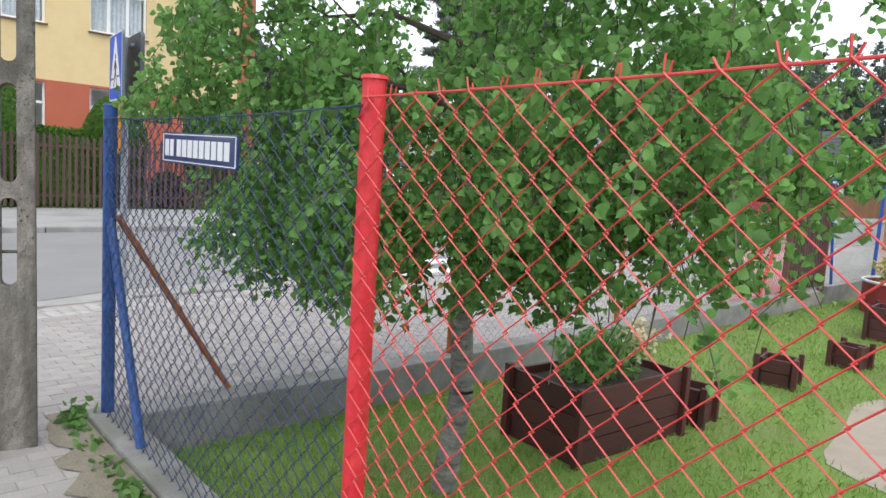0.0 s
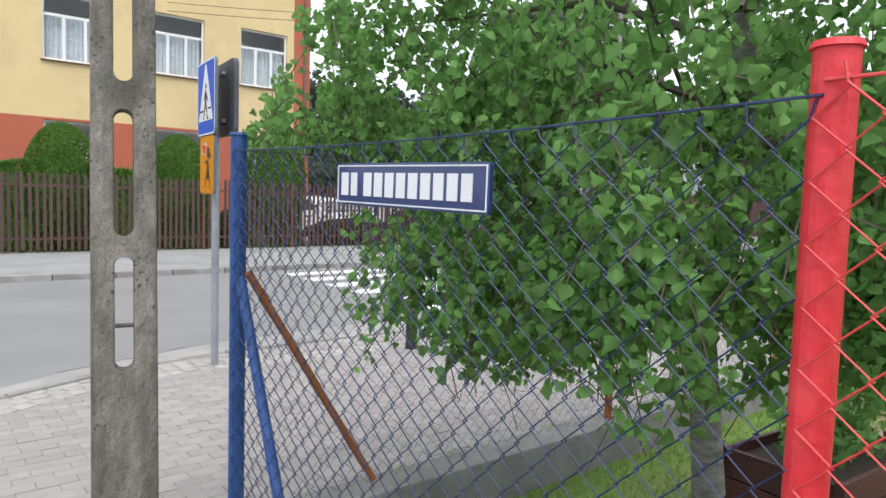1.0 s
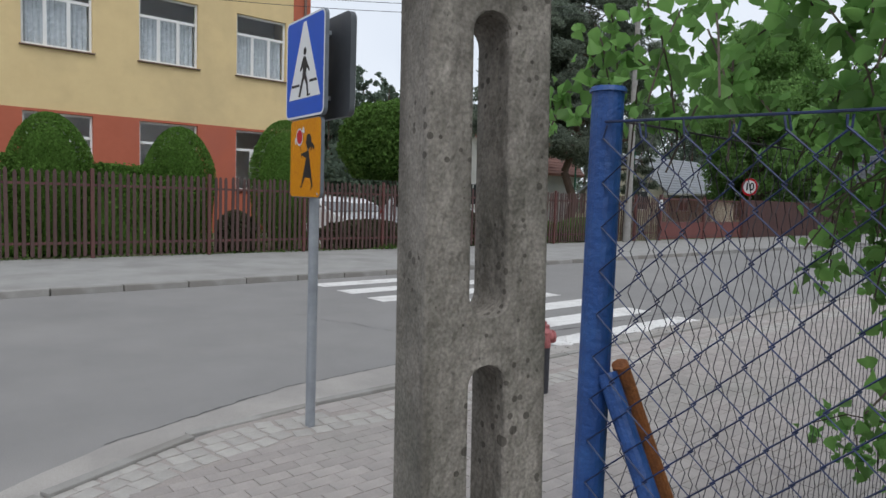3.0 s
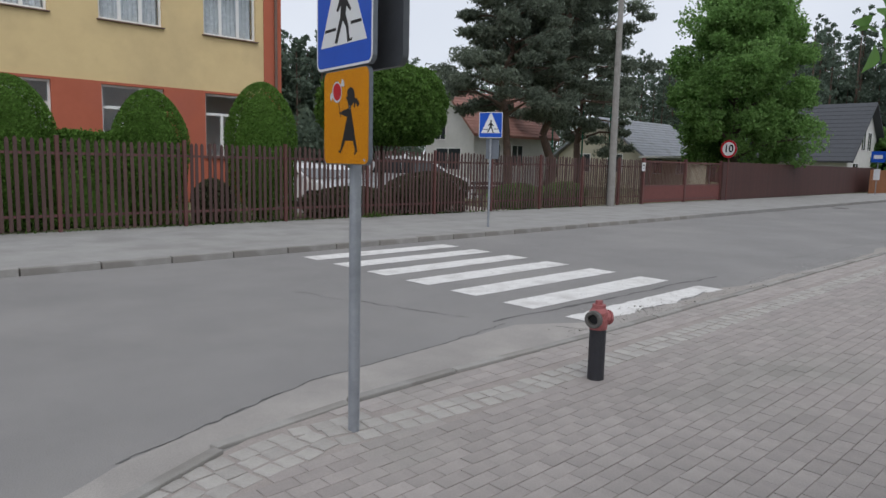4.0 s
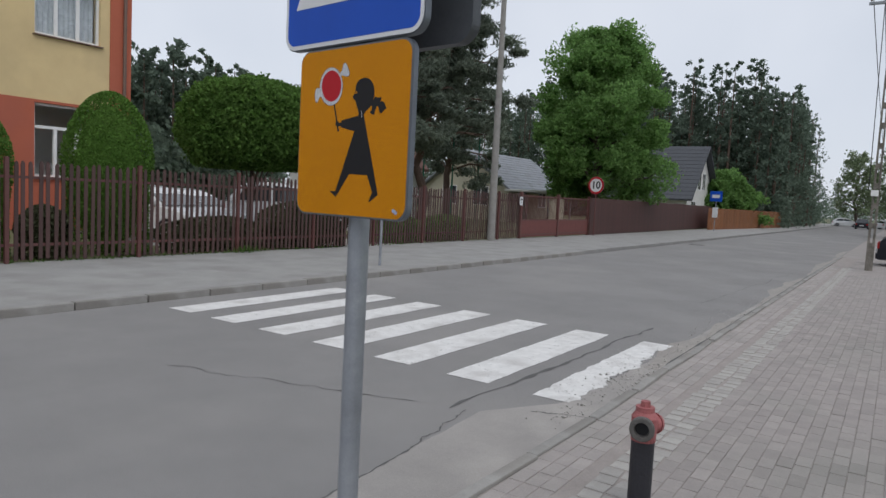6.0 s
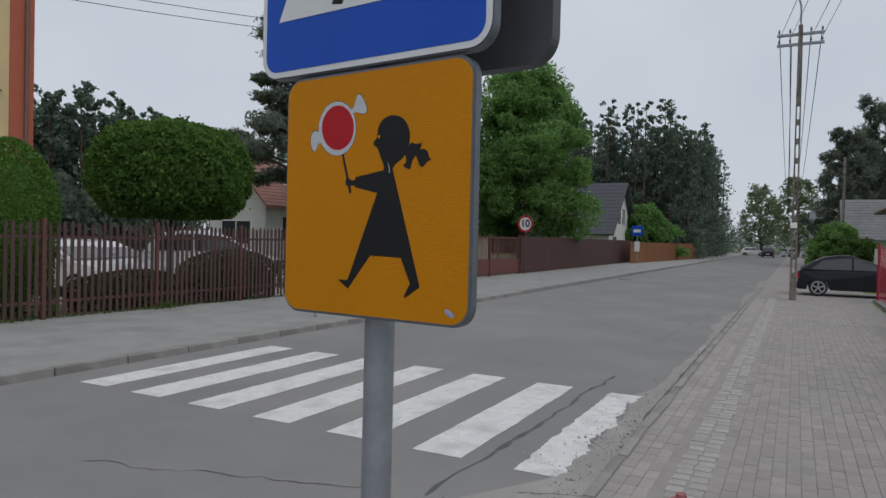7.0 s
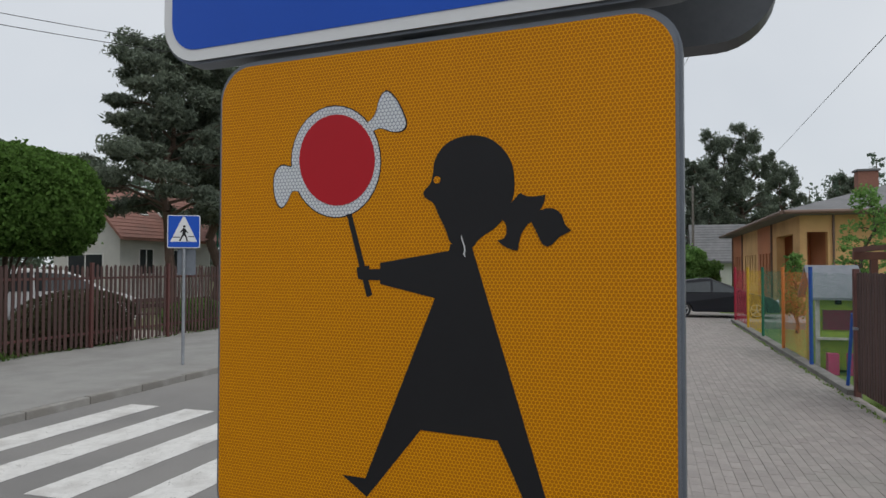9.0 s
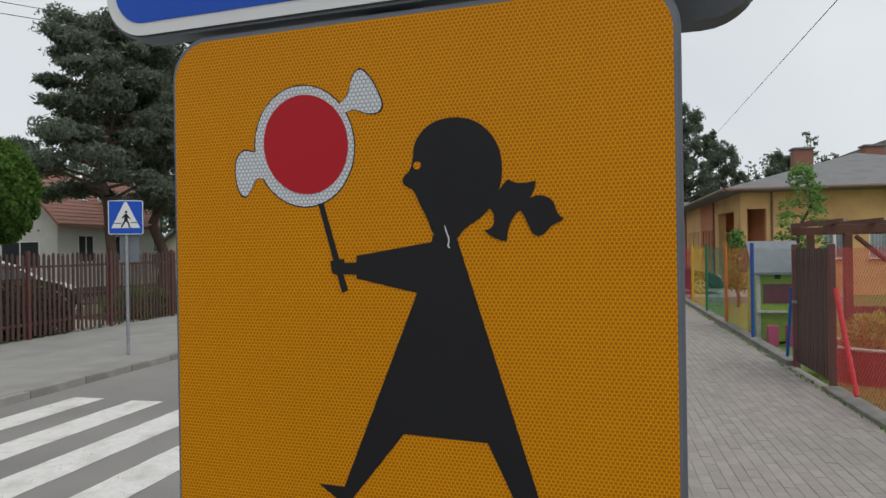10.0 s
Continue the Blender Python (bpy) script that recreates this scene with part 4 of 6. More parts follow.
part("top_cap", bm, CASTRED, head)
bm = bmesh.new()
rod((0, -0.04, 0.485), (0, -0.074, 0.485), 0.055, 0.058, 20, bm)
part("outlet", bm, CASTRED, head)
bm = bmesh.new()
rings = []
for y, r in ((-0.075, 0.066), (-0.105, 0.066), (-0.11, 0.06), (-0.11, 0.04), (-0.075, 0.037), (-0.075, 0.0)):
    rings.append([bm.verts.new((r * math.cos(a) + 0.0001 * k, y, 0.485 + r * math.sin(a))) for k, a in enumerate(np.linspace(0, 2 * math.pi, 16, endpoint=False))])
for a, b in zip(rings, rings[1:]):
    for k in range(16):
        bm.faces.new((a[k], a[(k + 1) % 16], b[(k + 1) % 16], b[k]))
bmesh.ops.recalc_face_normals(bm, faces=bm.faces)
part("outlet_ring", bm, CASTGREY, head, "grey threaded outlet ring")
# black disc across the outlet, in place of the shade inside it
part("bore", rod((0, -0.0755, 0.485), (0, -0.079, 0.485), 0.0365, seg=16), RUBBER, head, "dark disc that stands for shade in the outlet")
bm = rod((0.02, 0.02, 0.485), (0.05, 0.06, 0.485), 0.052, 0.05, 20)
rod((0.05, 0.06, 0.485), (0.062, 0.076, 0.485), 0.058, 0.05, 12, bm)
part("side_outlet", bm, CASTRED, head)


# ---- slatted fence across the road ----
FFX, FZ = -10.62, 0.1
sf = thing("slatted_fence", "dark brown slatted fence on brown steel posts", "fence")
pts = [(-0.034, 0.05), (0.034, 0.05), (0.034, 1.745), (0.024, 1.785), (0, 1.81), (-0.024, 1.785), (-0.034, 1.745)]
sb = prism(pts, -0.009, 0.009)
slat_me = bpy.data.meshes.new("slat")
sb.to_mesh(slat_me)
sb.free()
slat_me.materials.append(BROWNWOOD)
POSTM = mat("fence_post_paint", (0.13, 0.05, 0.045), (0.1, 0.04, 0.036), 0.55, scale=6, bump=0.15, objrand=0.1)
y = -19.68
while y < 18.5:
    place(part("post", box(-0.035, -0.035, 0, 0.035, 0.035, 1.86, 0.005), POSTM, sf), FFX, y, FZ)
    for z in (0.32, 1.52):
        place(part("rail", box(-0.014, 0.04, z - 0.025, 0.014, 2.43, z + 0.025), POSTM, sf), FFX - 0.02, y, FZ)
    for j in range(17):
        yy = y + 0.137 + j * 0.1373
        place(part("slat", slat_me, None, sf), FFX + 0.004 + random.uniform(-0.003, 0.003), yy + random.uniform(-0.014, 0.014), FZ + random.uniform(-0.03, 0.02), 90 + random.uniform(-2, 2), 0, random.uniform(-0.5, 0.5))
    y += 2.47
# wire gate with a brick-coloured base, then tall solid board fence
gate = thing("driveway_gate", "brown framed mesh driveway gate over a low reddish panel", "gate")
gate_y0, gate_y1 = 19.2, 26.4
for yy in (gate_y0, (gate_y0 + gate_y1) / 2, gate_y1):
    part("gate_post", box(FFX - 0.06, yy - 0.06, FZ, FFX + 0.06, yy + 0.06, FZ + 1.9, 0.01), POSTM, gate)
for z in (0.15, 0.75, 1.75):
    part("gate_rail", box(FFX - 0.02, gate_y0, FZ + z - 0.03, FFX + 0.02, gate_y1, FZ + z + 0.03), POSTM, gate)
part("base_panel", box(FFX - 0.015, gate_y0 + 0.06, FZ + 0.05, FFX + 0.015, gate_y1 - 0.06, FZ + 0.74), mat("red_panel", (0.17, 0.055, 0.048), (0.13, 0.045, 0.04), 0.7, scale=5), gate, "dull red lower panel")
for j in range(60):
    yy = gate_y0 + 0.12 + j * 0.118
    part("gate_bar", box(FFX - 0.008, yy - 0.014, FZ + 0.77, FFX + 0.008, yy + 0.014, FZ + 1.73), POSTM, gate)
notice = thing("notice_board", "small white notice plate on a fence post", "sign")
part("panel", box(FFX + 0.07, 18.95, 1.45, FFX + 0.085, 19.2, 1.8, 0.003), SIGNWHITE, notice)
part("bar", box(FFX + 0.086, 19.0, 1.66, FFX + 0.088, 19.15, 1.72), CARBLACK, notice)
part("bar", box(FFX + 0.086, 19.0, 1.56, FFX + 0.088, 19.15, 1.58), CARBLACK, notice)
bf = thing("board_fence", "dark brown solid board fence along the far pavement", "fence")
board_me = bpy.data.meshes.new("board")
sb = box(-0.012, -0.1, 0.02, 0.012, 0.1, 1.85, 0.003)
sb.to_mesh(board_me)
sb.free()
board_me.materials.append(mat("maroon_board", (0.075, 0.03, 0.026), (0.055, 0.022, 0.02), 0.6, scale=4, objrand=0.12))
for j in range(135):
    t = j / 135
    place(part("board", board_me, None, bf), FFX + 0.1 - 0.6 * t, 26.5 + j * 0.21, 0.1)
of = thing("board_fence", "orange-brown varnished board fence beside the road", "fence")
obm = bpy.data.meshes.new("board")
sb = box(-0.012, -0.12, 0.0, 0.012, 0.12, 1.7, 0.003)
sb.to_mesh(obm)
sb.free()
obm.materials.append(mat("orange_board", (0.26, 0.1, 0.035), (0.2, 0.08, 0.03), 0.6, scale=4, objrand=0.15))
for j in range(108):
    t = j / 108
    place(part("board", obm, None, of), -10.2 + 1.6 * t, 50 + j * 0.25, 0.1)


def round_sign(x, y, name, label):
    s = thing(name, label, "road sign", at=(x, y, 0.1), rz=-8)
    part("pole", rod((0, 0, 0), (0, 0, 2.92), 0.03, seg=14), POSTM, s)
    part("panel", rod((0, -0.035, 2.47), (0, -0.05, 2.47), 0.43, seg=32), GALV, s)
    part("rim", rod((0, -0.05, 2.47), (0, -0.053, 2.47), 0.425, seg=32), SIGNRED, s)
    part("face", rod((0, -0.053, 2.47), (0, -0.056, 2.47), 0.325, seg=32), SIGNWHITE, s)
    cu = bpy.data.curves.new("numeral", "FONT")
    cu.body, cu.size, cu.align_x, cu.align_y, cu.extrude, cu.offset = "10", 0.5, "CENTER", "CENTER", 0.001, 0.012
    ob = new("numeral", cu)
    cu.materials.append(SIGNBLACK)
    ob.parent = s
    ob.matrix_basis = pose(0, -0.058, 2.47, 90, 0, 0)
    return s


round_sign(-10.3, 26.45, "weight_limit_sign", "round white sign with red rim reading ten")
bus = thing("bus_stop_sign", "blue bus stop flag on a thin grey pole", "road sign", at=(-9.2, 47.5, 0.1), rz=-10)
part("pole", rod((0, 0, 0), (0, 0, 2.9), 0.03, seg=10), GALV, bus)
part("panel", box(-0.45, -0.06, 2.2, 0.45, -0.03, 2.95, 0.01), SIGNBLUE, bus)
part("pictogram", box(-0.28, -0.064, 2.45, 0.28, -0.06, 2.7, 0.03), SIGNWHITE, bus)
part("timetable", box(-0.2, -0.06, 1.0, 0.2, -0.03, 1.75, 0.005), SIGNWHITE, bus)

# crossing sign on the far pavement
fs = thing("crossing_sign", "blue pedestrian crossing sign on a thin galvanised pole", "road sign", at=(-7.04, 5.93, 0.1), rz=28)
part("pole", rod((0, 0, 0), (0, 0, 2.68), 0.028, seg=14), GALV, fs)
fp = sign_plate("blue_plate", 0.57, 0.6, 0.03, 0.0, 2.41, -0.045, SIGNBLUE, RIM, fs, "blue plate with white triangle", SIGNWHITE, 0.015)
crossing_face(fp, 0.57, 0.6, 0.0005)
part("rear_plate", box(-0.12, 0.03, 1.62, 0.2, 0.045, 2.1, 0.008), RIM, fs, "plain grey back of a smaller plate")


# ---- school building across the road ----
def wall_cells(name, axis, at, thick, a0, a1, z0, z1, holes, material, parent):
    """A wall with real openings: boxes round the holes. axis 'x' means the wall's face looks along x."""
    A = sorted({a0, a1, *[v for h in holes for v in h[:2]]})
    Z = sorted({z0, z1, *[v for h in holes for v in h[2:]]})
    A, Z = [v for v in A if a0 <= v <= a1], [v for v in Z if z0 <= v <= z1]
    bm = bmesh.new()
    for p, q in zip(A, A[1:]):
        for u, v in zip(Z, Z[1:]):
            ca, cz = (p + q) / 2, (u + v) / 2
            if any(h[0] < ca < h[1] and h[2] < cz < h[3] for h in holes):
                continue
            if axis == "x":
                box(at - thick, p, u, at, q, v, 0, bm)
            else:
                box(p, at, u, q, at + thick, v, 0, bm)
    bmesh.ops.remove_doubles(bm, verts=bm.verts, dist=1e-4)
    return part(name, bm, material, parent)


def window(parent, axis, at, a0, a1, z0, z1, sashes=3, transom=0.68, curtain=True):
    """A white window set back in its opening: frame, panes, sill, and a net curtain behind."""
    w, h, t = a1 - a0, z1 - z0, 0.07
    o = new("window")
    o.parent = parent
    o.matrix_basis = pose(at - 0.14, (a0 + a1) / 2, z0, 0, 0, 90) if axis == "x" else pose((a0 + a1) / 2, at + 0.14, z0)
    bm = bmesh.new()
    for x0, x1, u, v in ((-w / 2, -w / 2 + t, 0, h), (w / 2 - t, w / 2, 0, h), (-w / 2 + t, w / 2 - t, 0, t), (-w / 2 + t, w / 2 - t, h - t, h)):
        box(x0, -0.03, u, x1, 0.03, v, 0, bm)
    zt = h * transom
    if transom < 1:
        box(-w / 2 + t, -0.032, zt - 0.045, w / 2 - t, 0.032, zt + 0.045, 0, bm)
    top = zt if transom < 1 else h
    for k in range(1, sashes):
        x = -w / 2 + w * k / sashes
        box(x - 0.05, -0.034, t, x + 0.05, 0.034, top - (0.045 if transom < 1 else t), 0, bm)
    part("frame", bm, UPVC, o)
    for x0, x1, u, v in [(-w / 2 + w * k / sashes + 0.03, -w / 2 + w * (k + 1) / sashes - 0.03, t, top - 0.03) for k in range(sashes)] + ([(-w / 2 + t, w / 2 - t, zt + 0.04, h - t)] if transom < 1 else []):
        g = part("pane", box(x0, -0.004, u, x1, 0.004, v), GLASS, o)
        g.visible_shadow = False
    part("sill", box(-w / 2 - 0.06, -0.24, -0.05, w / 2 + 0.06, -0.03, -0.012, 0.008), SILLM, o, "brown metal sill")
    if curtain:
        bm = bmesh.new()
        n = 40
        vs = [[bm.verts.new((-w / 2 + t + (w - 2 * t) * j / n, 0.16 + 0.025 * math.sin(j * 1.9), z)) for z in (t, top + 0.05)] for j in range(n + 1)]
        for p, q in zip(vs, vs[1:]):
            bm.faces.new((p[0], q[0], q[1], p[1]))
        part("curtain", bm, CURTAIN, o)
    return o


BX = -18.82
school = thing("school_building", "two-storey yellow building with a terracotta ground floor", "building")
wins = [(1.0 + 3.32 * k, 2.93 + 3.32 * k) for k in range(-4, 2)]
up = [(a, b, 5.74, 7.9) for a, b in wins]
lowr = [(a, b, 1.62, 3.78) for a, b in wins]
wall_cells("upper_wall", "x", BX, 0.4, -14, 6.55, 3.86, 10.9, up, STUCCO_Y, school)
wall_cells("lower_wall", "x", BX + 0.015, 0.415, -14, 6.55, 0.05, 3.86, lowr, STUCCO_R, school)
part("corner_pilaster", box(BX - 0.45, 6.552, 0.05, BX + 0.03, 7.25, 10.9), STUCCO_R, school, "terracotta corner strip")
part("drainpipe", rod((BX + 0.09, 7.0, 0.1), (BX + 0.09, 7.0, 10.8), 0.055), SILLM, school)
part("end_wall", box(-32, 6.85, 0.05, BX - 0.452, 7.2, 10.9), STUCCO_Y, school)
part("back_wall", box(-32.3, -14, 0.05, -32, 7.2, 10.9), STUCCO_Y, school)
part("south_wall", box(-32, -14.3, 0.05, BX, -14, 10.9), STUCCO_Y, school)
part("inner_wall", box(BX - 2.2, -13.9, 0.05, BX - 2.1, 6.8, 10.8), STUCCO_W, school)
part("middle_floor", box(BX - 2.1, -13.9, 4.4, BX - 0.41, 6.5, 4.7), STUCCO_W, school)
bm = bmesh.new()
e = [bm.verts.new(p) for p in ((-32.8, -14.8, 10.9), (BX + 0.6, -14.8, 10.9), (BX + 0.6, 7.9, 10.9), (-32.8, 7.9, 10.9))]
r = [bm.verts.new(p) for p in ((-25.6, -8.5, 13.7), (-25.6, 1.5, 13.7))]
for f in ((e[0], e[1], r[0]), (e[1], e[2], r[1], r[0]), (e[2], e[3], r[1]), (e[3], e[0], r[0], r[1]), e[::-1]):
    bm.faces.new(f)
part("roof", bm, ROOF_RED, school)
for (a, b, u, v) in up + lowr:
    window(school, "x", BX, a, b, u, v, curtain=u > 3)


# ---- clipped shrubs ----
def clipped(name, label, cat, x, y, z0, rx, ry, h, n, leaf, material, seed, ball=False, stem=None):
    """A clipped shrub: dense small sprays over a rounded dome (or a ball on a short trunk), on branching stems."""
    rng = np.random.default_rng(seed)
    t = thing(name, label, cat, at=(x, y, z0))
    u = rng.uniform(0, 1, n)
    a = rng.uniform(0, 2 * math.pi, n)
    if ball:
        d = rng.normal(size=(n, 3))
        d /= np.linalg.norm(d, axis=1)[:, None]
        d = np.sign(d) * np.abs(d) ** 0.88
        r = (0.86 + 0.14 * rng.uniform(0, 1, n)) * (1 + 0.05 * np.sin(d[:, 0] * 6 + seed) * np.cos(d[:, 1] * 7) + 0.035 * np.sin(d[:, 0] * 17) * np.sin(d[:, 1] * 19 + d[:, 2] * 13))
        r = np.where(rng.uniform(0, 1, n) < 0.03, r * rng.uniform(1.0, 1.09, n), r)
        P = d * r[:, None] * np.array([rx, ry, h / 2]) + np.array([0, 0, stem + h / 2])
        P[:, 2] = np.maximum(P[:, 2], stem + 0.08 * h + 0.1 * rng.uniform(0, 1, n))
    else:
        z = u ** 0.9
        prof = np.where(z < 0.55, 0.92 + 0.08 * z / 0.55, np.sqrt(np.maximum(0, 1 - ((z - 0.55) / 0.45) ** 2)))
        r = prof * (0.8 + 0.2 * rng.uniform(0, 1, n) ** 0.5) * (1 + 0.05 * np.sin(3 * a + seed) + 0.04 * np.sin(z * 9 + a * 2))
        P = np.stack([rx * r * np.cos(a), ry * r * np.sin(a), z * h], 1)
        P[:, 2] += 0.02
    part("foliage", leaves("foliage", P, leaf, rng, droop=-0.5, wide=0.55, plain=True), material, t)
    core = bmesh.new()
    if ball:
        bmesh.ops.create_icosphere(core, subdivisions=3, radius=1, matrix=Matrix.Translation((0, 0, stem + h / 2)) @ Matrix.Diagonal((rx * 0.8, ry * 0.8, h * 0.4, 1)))
    else:
        bmesh.ops.create_icosphere(core, subdivisions=3, radius=1, matrix=Matrix.Translation((0, 0, h * 0.46)) @ Matrix.Diagonal((rx * 0.78, ry * 0.78, h * 0.46, 1)))
    for v in core.verts:
        v.co += Vector(v.co).normalized() * 0.05 * noise.noise(v.co * 3)
    part("inner_foliage", core, material, t)
    bm = rod((0, 0, 0), (0, 0, (stem or 0) + h * 0.4), 0.07, 0.04, 8)
    if ball:
        for k in range(6):
            aa = k * 1.05
            rod((0, 0, stem * 0.6), (0.5 * math.cos(aa), 0.5 * math.sin(aa), stem + 0.3), 0.035, 0.02, 6, bm)
    part("stem", bm, BARK, t)
    return t


for k, (y, h, r) in enumerate(((-5.6, 3.05, 0.85), (-2.92, 3.13, 0.86), (-0.12, 3.07, 0.82), (2.69, 3.5, 0.88))):
    clipped("clipped_thuja", "rounded clipped green thuja bush behind the fence", "shrub", -12.0, y, 0.06, r, r, h - 0.06, 26000, 0.055, THUJA, 10 + k)
clipped("clipped_tree", "broad flat-topped clipped green tree behind the fence", "tree", -13.0, 7.4, 0.06, 1.9, 2.05, 2.75, 56000, 0.11, BALL, 20, True, 1.85)
clipped("low_shrub", "low dark brownish rounded shrub behind the fence", "shrub", -11.5, 8.1, 0.06, 0.85, 1.55, 1.25, 7000, 0.08, DARKBUSH, 21)
for k, (y, l, h, m) in enumerate(((1.15, 0.5, 1.0, DARKBUSH), (5.2, 1.6, 0.8, DARKBUSH), (12.4, 1.4, 0.85, LINDEN), (15.2, 1.5, 0.9, LINDEN))):
    clipped("hedge", "low clipped green hedge section behind the fence", "hedge", -11.6, y, 0.06, 0.4, l, h, 4500, 0.09, m, 30 + k)

# long flat-topped hedge between the thujas
rng = np.random.default_rng(36)
hedge = thing("hedge", "long flat-topped clipped green hedge behind the fence", "hedge", at=(-11.95, -8.2, 0.06))
n = 52000
face = rng.integers(0, 4, n)
hp = np.stack([rng.uniform(-0.34, 0.34, n), rng.uniform(-7.9, 7.9, n), rng.uniform(0.05, 2.08, n)], 1)
hp[:, 2] = np.where(face <= 1, 2.06 + 0.05 * np.sin(hp[:, 1] * 1.7) + 0.03 * np.sin(hp[:, 1] * 6.1) + rng.uniform(-0.12, 0.02, n), hp[:, 2])
hp[:, 0] = np.where(face >= 2, 0.33 + rng.uniform(-0.08, 0.03, n) + 0.04 * np.sin(hp[:, 1] * 2.3 + hp[:, 2] * 3), hp[:, 0])
part("foliage", leaves("foliage", hp, 0.075, rng, droop=-0.6, wide=0.5, plain=True), THUJA, hedge)
part("inner_foliage", box(-0.3, -7.85, 0.02, 0.27, 7.85, 1.98, 0.05), THUJA, hedge)
for yy in np.arange(-7.5, 7.6, 1.0):
    part("stem", rod((0, yy, 0), (0, yy, 0.6), 0.03, seg=6), BARK, hedge)

bench = thing("garden_bench", "brown slatted wooden bench behind the fence", "bench", at=(-12.6, 12.2, 0.06), rz=80)
for k in range(3):
    part("seat_slat", box(-0.8, -0.2 + k * 0.14, 0.44, 0.8, -0.08 + k * 0.14, 0.48, 0.006), BROWNWOOD, bench)
for z in (0.62, 0.78):
    part("back_slat", box(-0.8, 0.24, z, 0.8, 0.27, z + 0.11, 0.006), BROWNWOOD, bench)
for x in (-0.65, 0.65):
    part("leg", box(x - 0.03, -0.2, 0, x + 0.03, -0.14, 0.439, 0.004), CASTGREY, bench)
    part("leg", box(x - 0.03, 0.2, 0, x + 0.03, 0.239, 0.9, 0.004), CASTGREY, bench)


# ---- trees ----
def limb_mesh(segments, seg=8):
    bm = bmesh.new()
    for p0, p1, r0, r1 in segments:
        rod(p0, p1, r0, r1, seg, bm, caps=False)
    return bm


def grow(rng, base, tip, r, n, spread, start=0.3, rise=0.35, sub=3):
    """A bent trunk with limbs and twigs; gives its segments and the twig ends."""
    base, tip = np.array(base, float), np.array(tip, float)
    pts = [base + (tip - base) * t + np.append(rng.normal(0, 0.03 * np.linalg.norm(tip - base) * (0.3 + t), 2), 0) * (0 < t < 1) for t in np.linspace(0, 1, 9)]
    segs = [(pts[i], pts[i + 1], r * (1 - 0.11 * i), r * (1 - 0.11 * (i + 1))) for i in range(8)]
    ends = []
    for k in range(n):
        t = start + (1 - start) * (k + rng.uniform(0, 0.8)) / n
        i = min(7, int(t * 8))
        p = pts[i] + (pts[i + 1] - pts[i]) * (t * 8 - i)
        a = k * 2.4 + rng.uniform(-0.4, 0.4)
        L = spread * (1.15 - 0.75 * t) * rng.uniform(0.75, 1.1)
        q = p + np.array([math.cos(a) * L, math.sin(a) * L, rise * L])
        mid = (p + q) / 2 + np.array([0, 0, 0.1 * L])
        rr = r * 0.4 * (1.1 - 0.7 * t)
        segs += [(p, mid, rr, rr * 0.7), (mid, q, rr * 0.7, rr * 0.3)]
        for j in range(sub):
            e = mid + (q - mid) * rng.uniform(0.2, 1) + rng.normal(0, 0.28 * L, 3) * np.array([1, 1, 0.7])
            segs.append((mid + (q - mid) * rng.uniform(0, 0.8), e, rr * 0.35, rr * 0.12))
            ends.append(e)
        ends.append(q)
    ends.append(tip)
    return segs, np.array(ends)


# birch behind the fence, its low branches hanging over it
rng = np.random.default_rng(11)
birch = thing("birch_tree", "leafy young birch with hanging branches behind the fence", "tree", at=(5.32, -3.36, -0.24))
O = np.array([5.32, -3.36, -0.24])
segs, ends = grow(rng, (0, 0, 0), (0.15, 0.3, 5.2), 0.075, 16, 1.6, 0.26, 0.2, 3)
part("trunk", limb_mesh(segs[:8], 14), BIRCHBARK, birch, "grey and black mottled birch trunk")
part("branching", limb_mesh(segs[8:], 6), BARK, birch)
lobes = [((5.35, -3.55, 2.9), (1.75, 1.0, 1.4), 3400), ((5.25, -4.1, 1.75), (1.15, 0.55, 0.75), 1900), ((4.62, -4.2, 2.45), (0.85, 0.5, 0.95), 1050), ((6.5, -3.8, 2.0), (0.95, 0.7, 0.95), 1700), ((5.6, -3.75, 1.3), (0.9, 0.55, 0.5), 1000), ((3.78, -4.48, 2.06), (0.42, 0.2, 0.2), 210), ((4.35, -3.5, 1.02), (0.45, 0.3, 0.32), 520), ((4.8, -3.75, 1.3), (0.5, 0.35, 0.42), 950), ((4.3, -3.75, 2.0), (0.5, 0.35, 0.55), 1300), ((6.6, -3.4, 3.0), (1.1, 0.9, 1.0), 800), ((5.0, -4.15, 3.5), (1.5, 0.6, 0.9), 1150), ((4.75, -4.3, 1.34), (0.5, 0.28, 0.32), 480), ((5.5, -4.3, 1.38), (0.6, 0.3, 0.34), 560), ((6.3, -2.6, 1.9), (1.0, 0.8, 1.0), 700), ((5.3, -2.6, 2.1), (1.4, 0.6, 1.3), 800), ((5.6, -3.6, 4.2), (1.5, 1.0, 0.8), 1000), ((7.05, -3.1, 2.1), (0.6, 0.7, 0.9), 380), ((4.35, -4.5, 2.32), (0.45, 0.18, 0.2), 200), ((6.3, -3.4, 1.55), (0.7, 0.4, 0.5), 1000), ((5.75, -3.3, 1.45), (0.5, 0.4, 0.45), 650), ((6.85, -3.2, 1.75), (0.4, 0.4, 0.4), 380)]
tw, spots = [], []
for c, r, n in lobes:
    # each lobe: drooping twigs that carry leaves along them
    for _ in range(max(4, n // 14)):
        p = blob_points(1, c, np.array(r) * 0.92, rng, 0.25, 0.1)[0]
        out = np.append(rng.normal(0, 0.12, 2), -rng.uniform(0.08, 0.34))
        q = p + out
        tw.append((p - O, (p + q) / 2 - O + np.array([0, 0, 0.03]), q - O))
        for t in np.sort(rng.uniform(0, 1.05, 30)):
            spots.append(p + out * t + rng.normal(0, 0.034, 3))
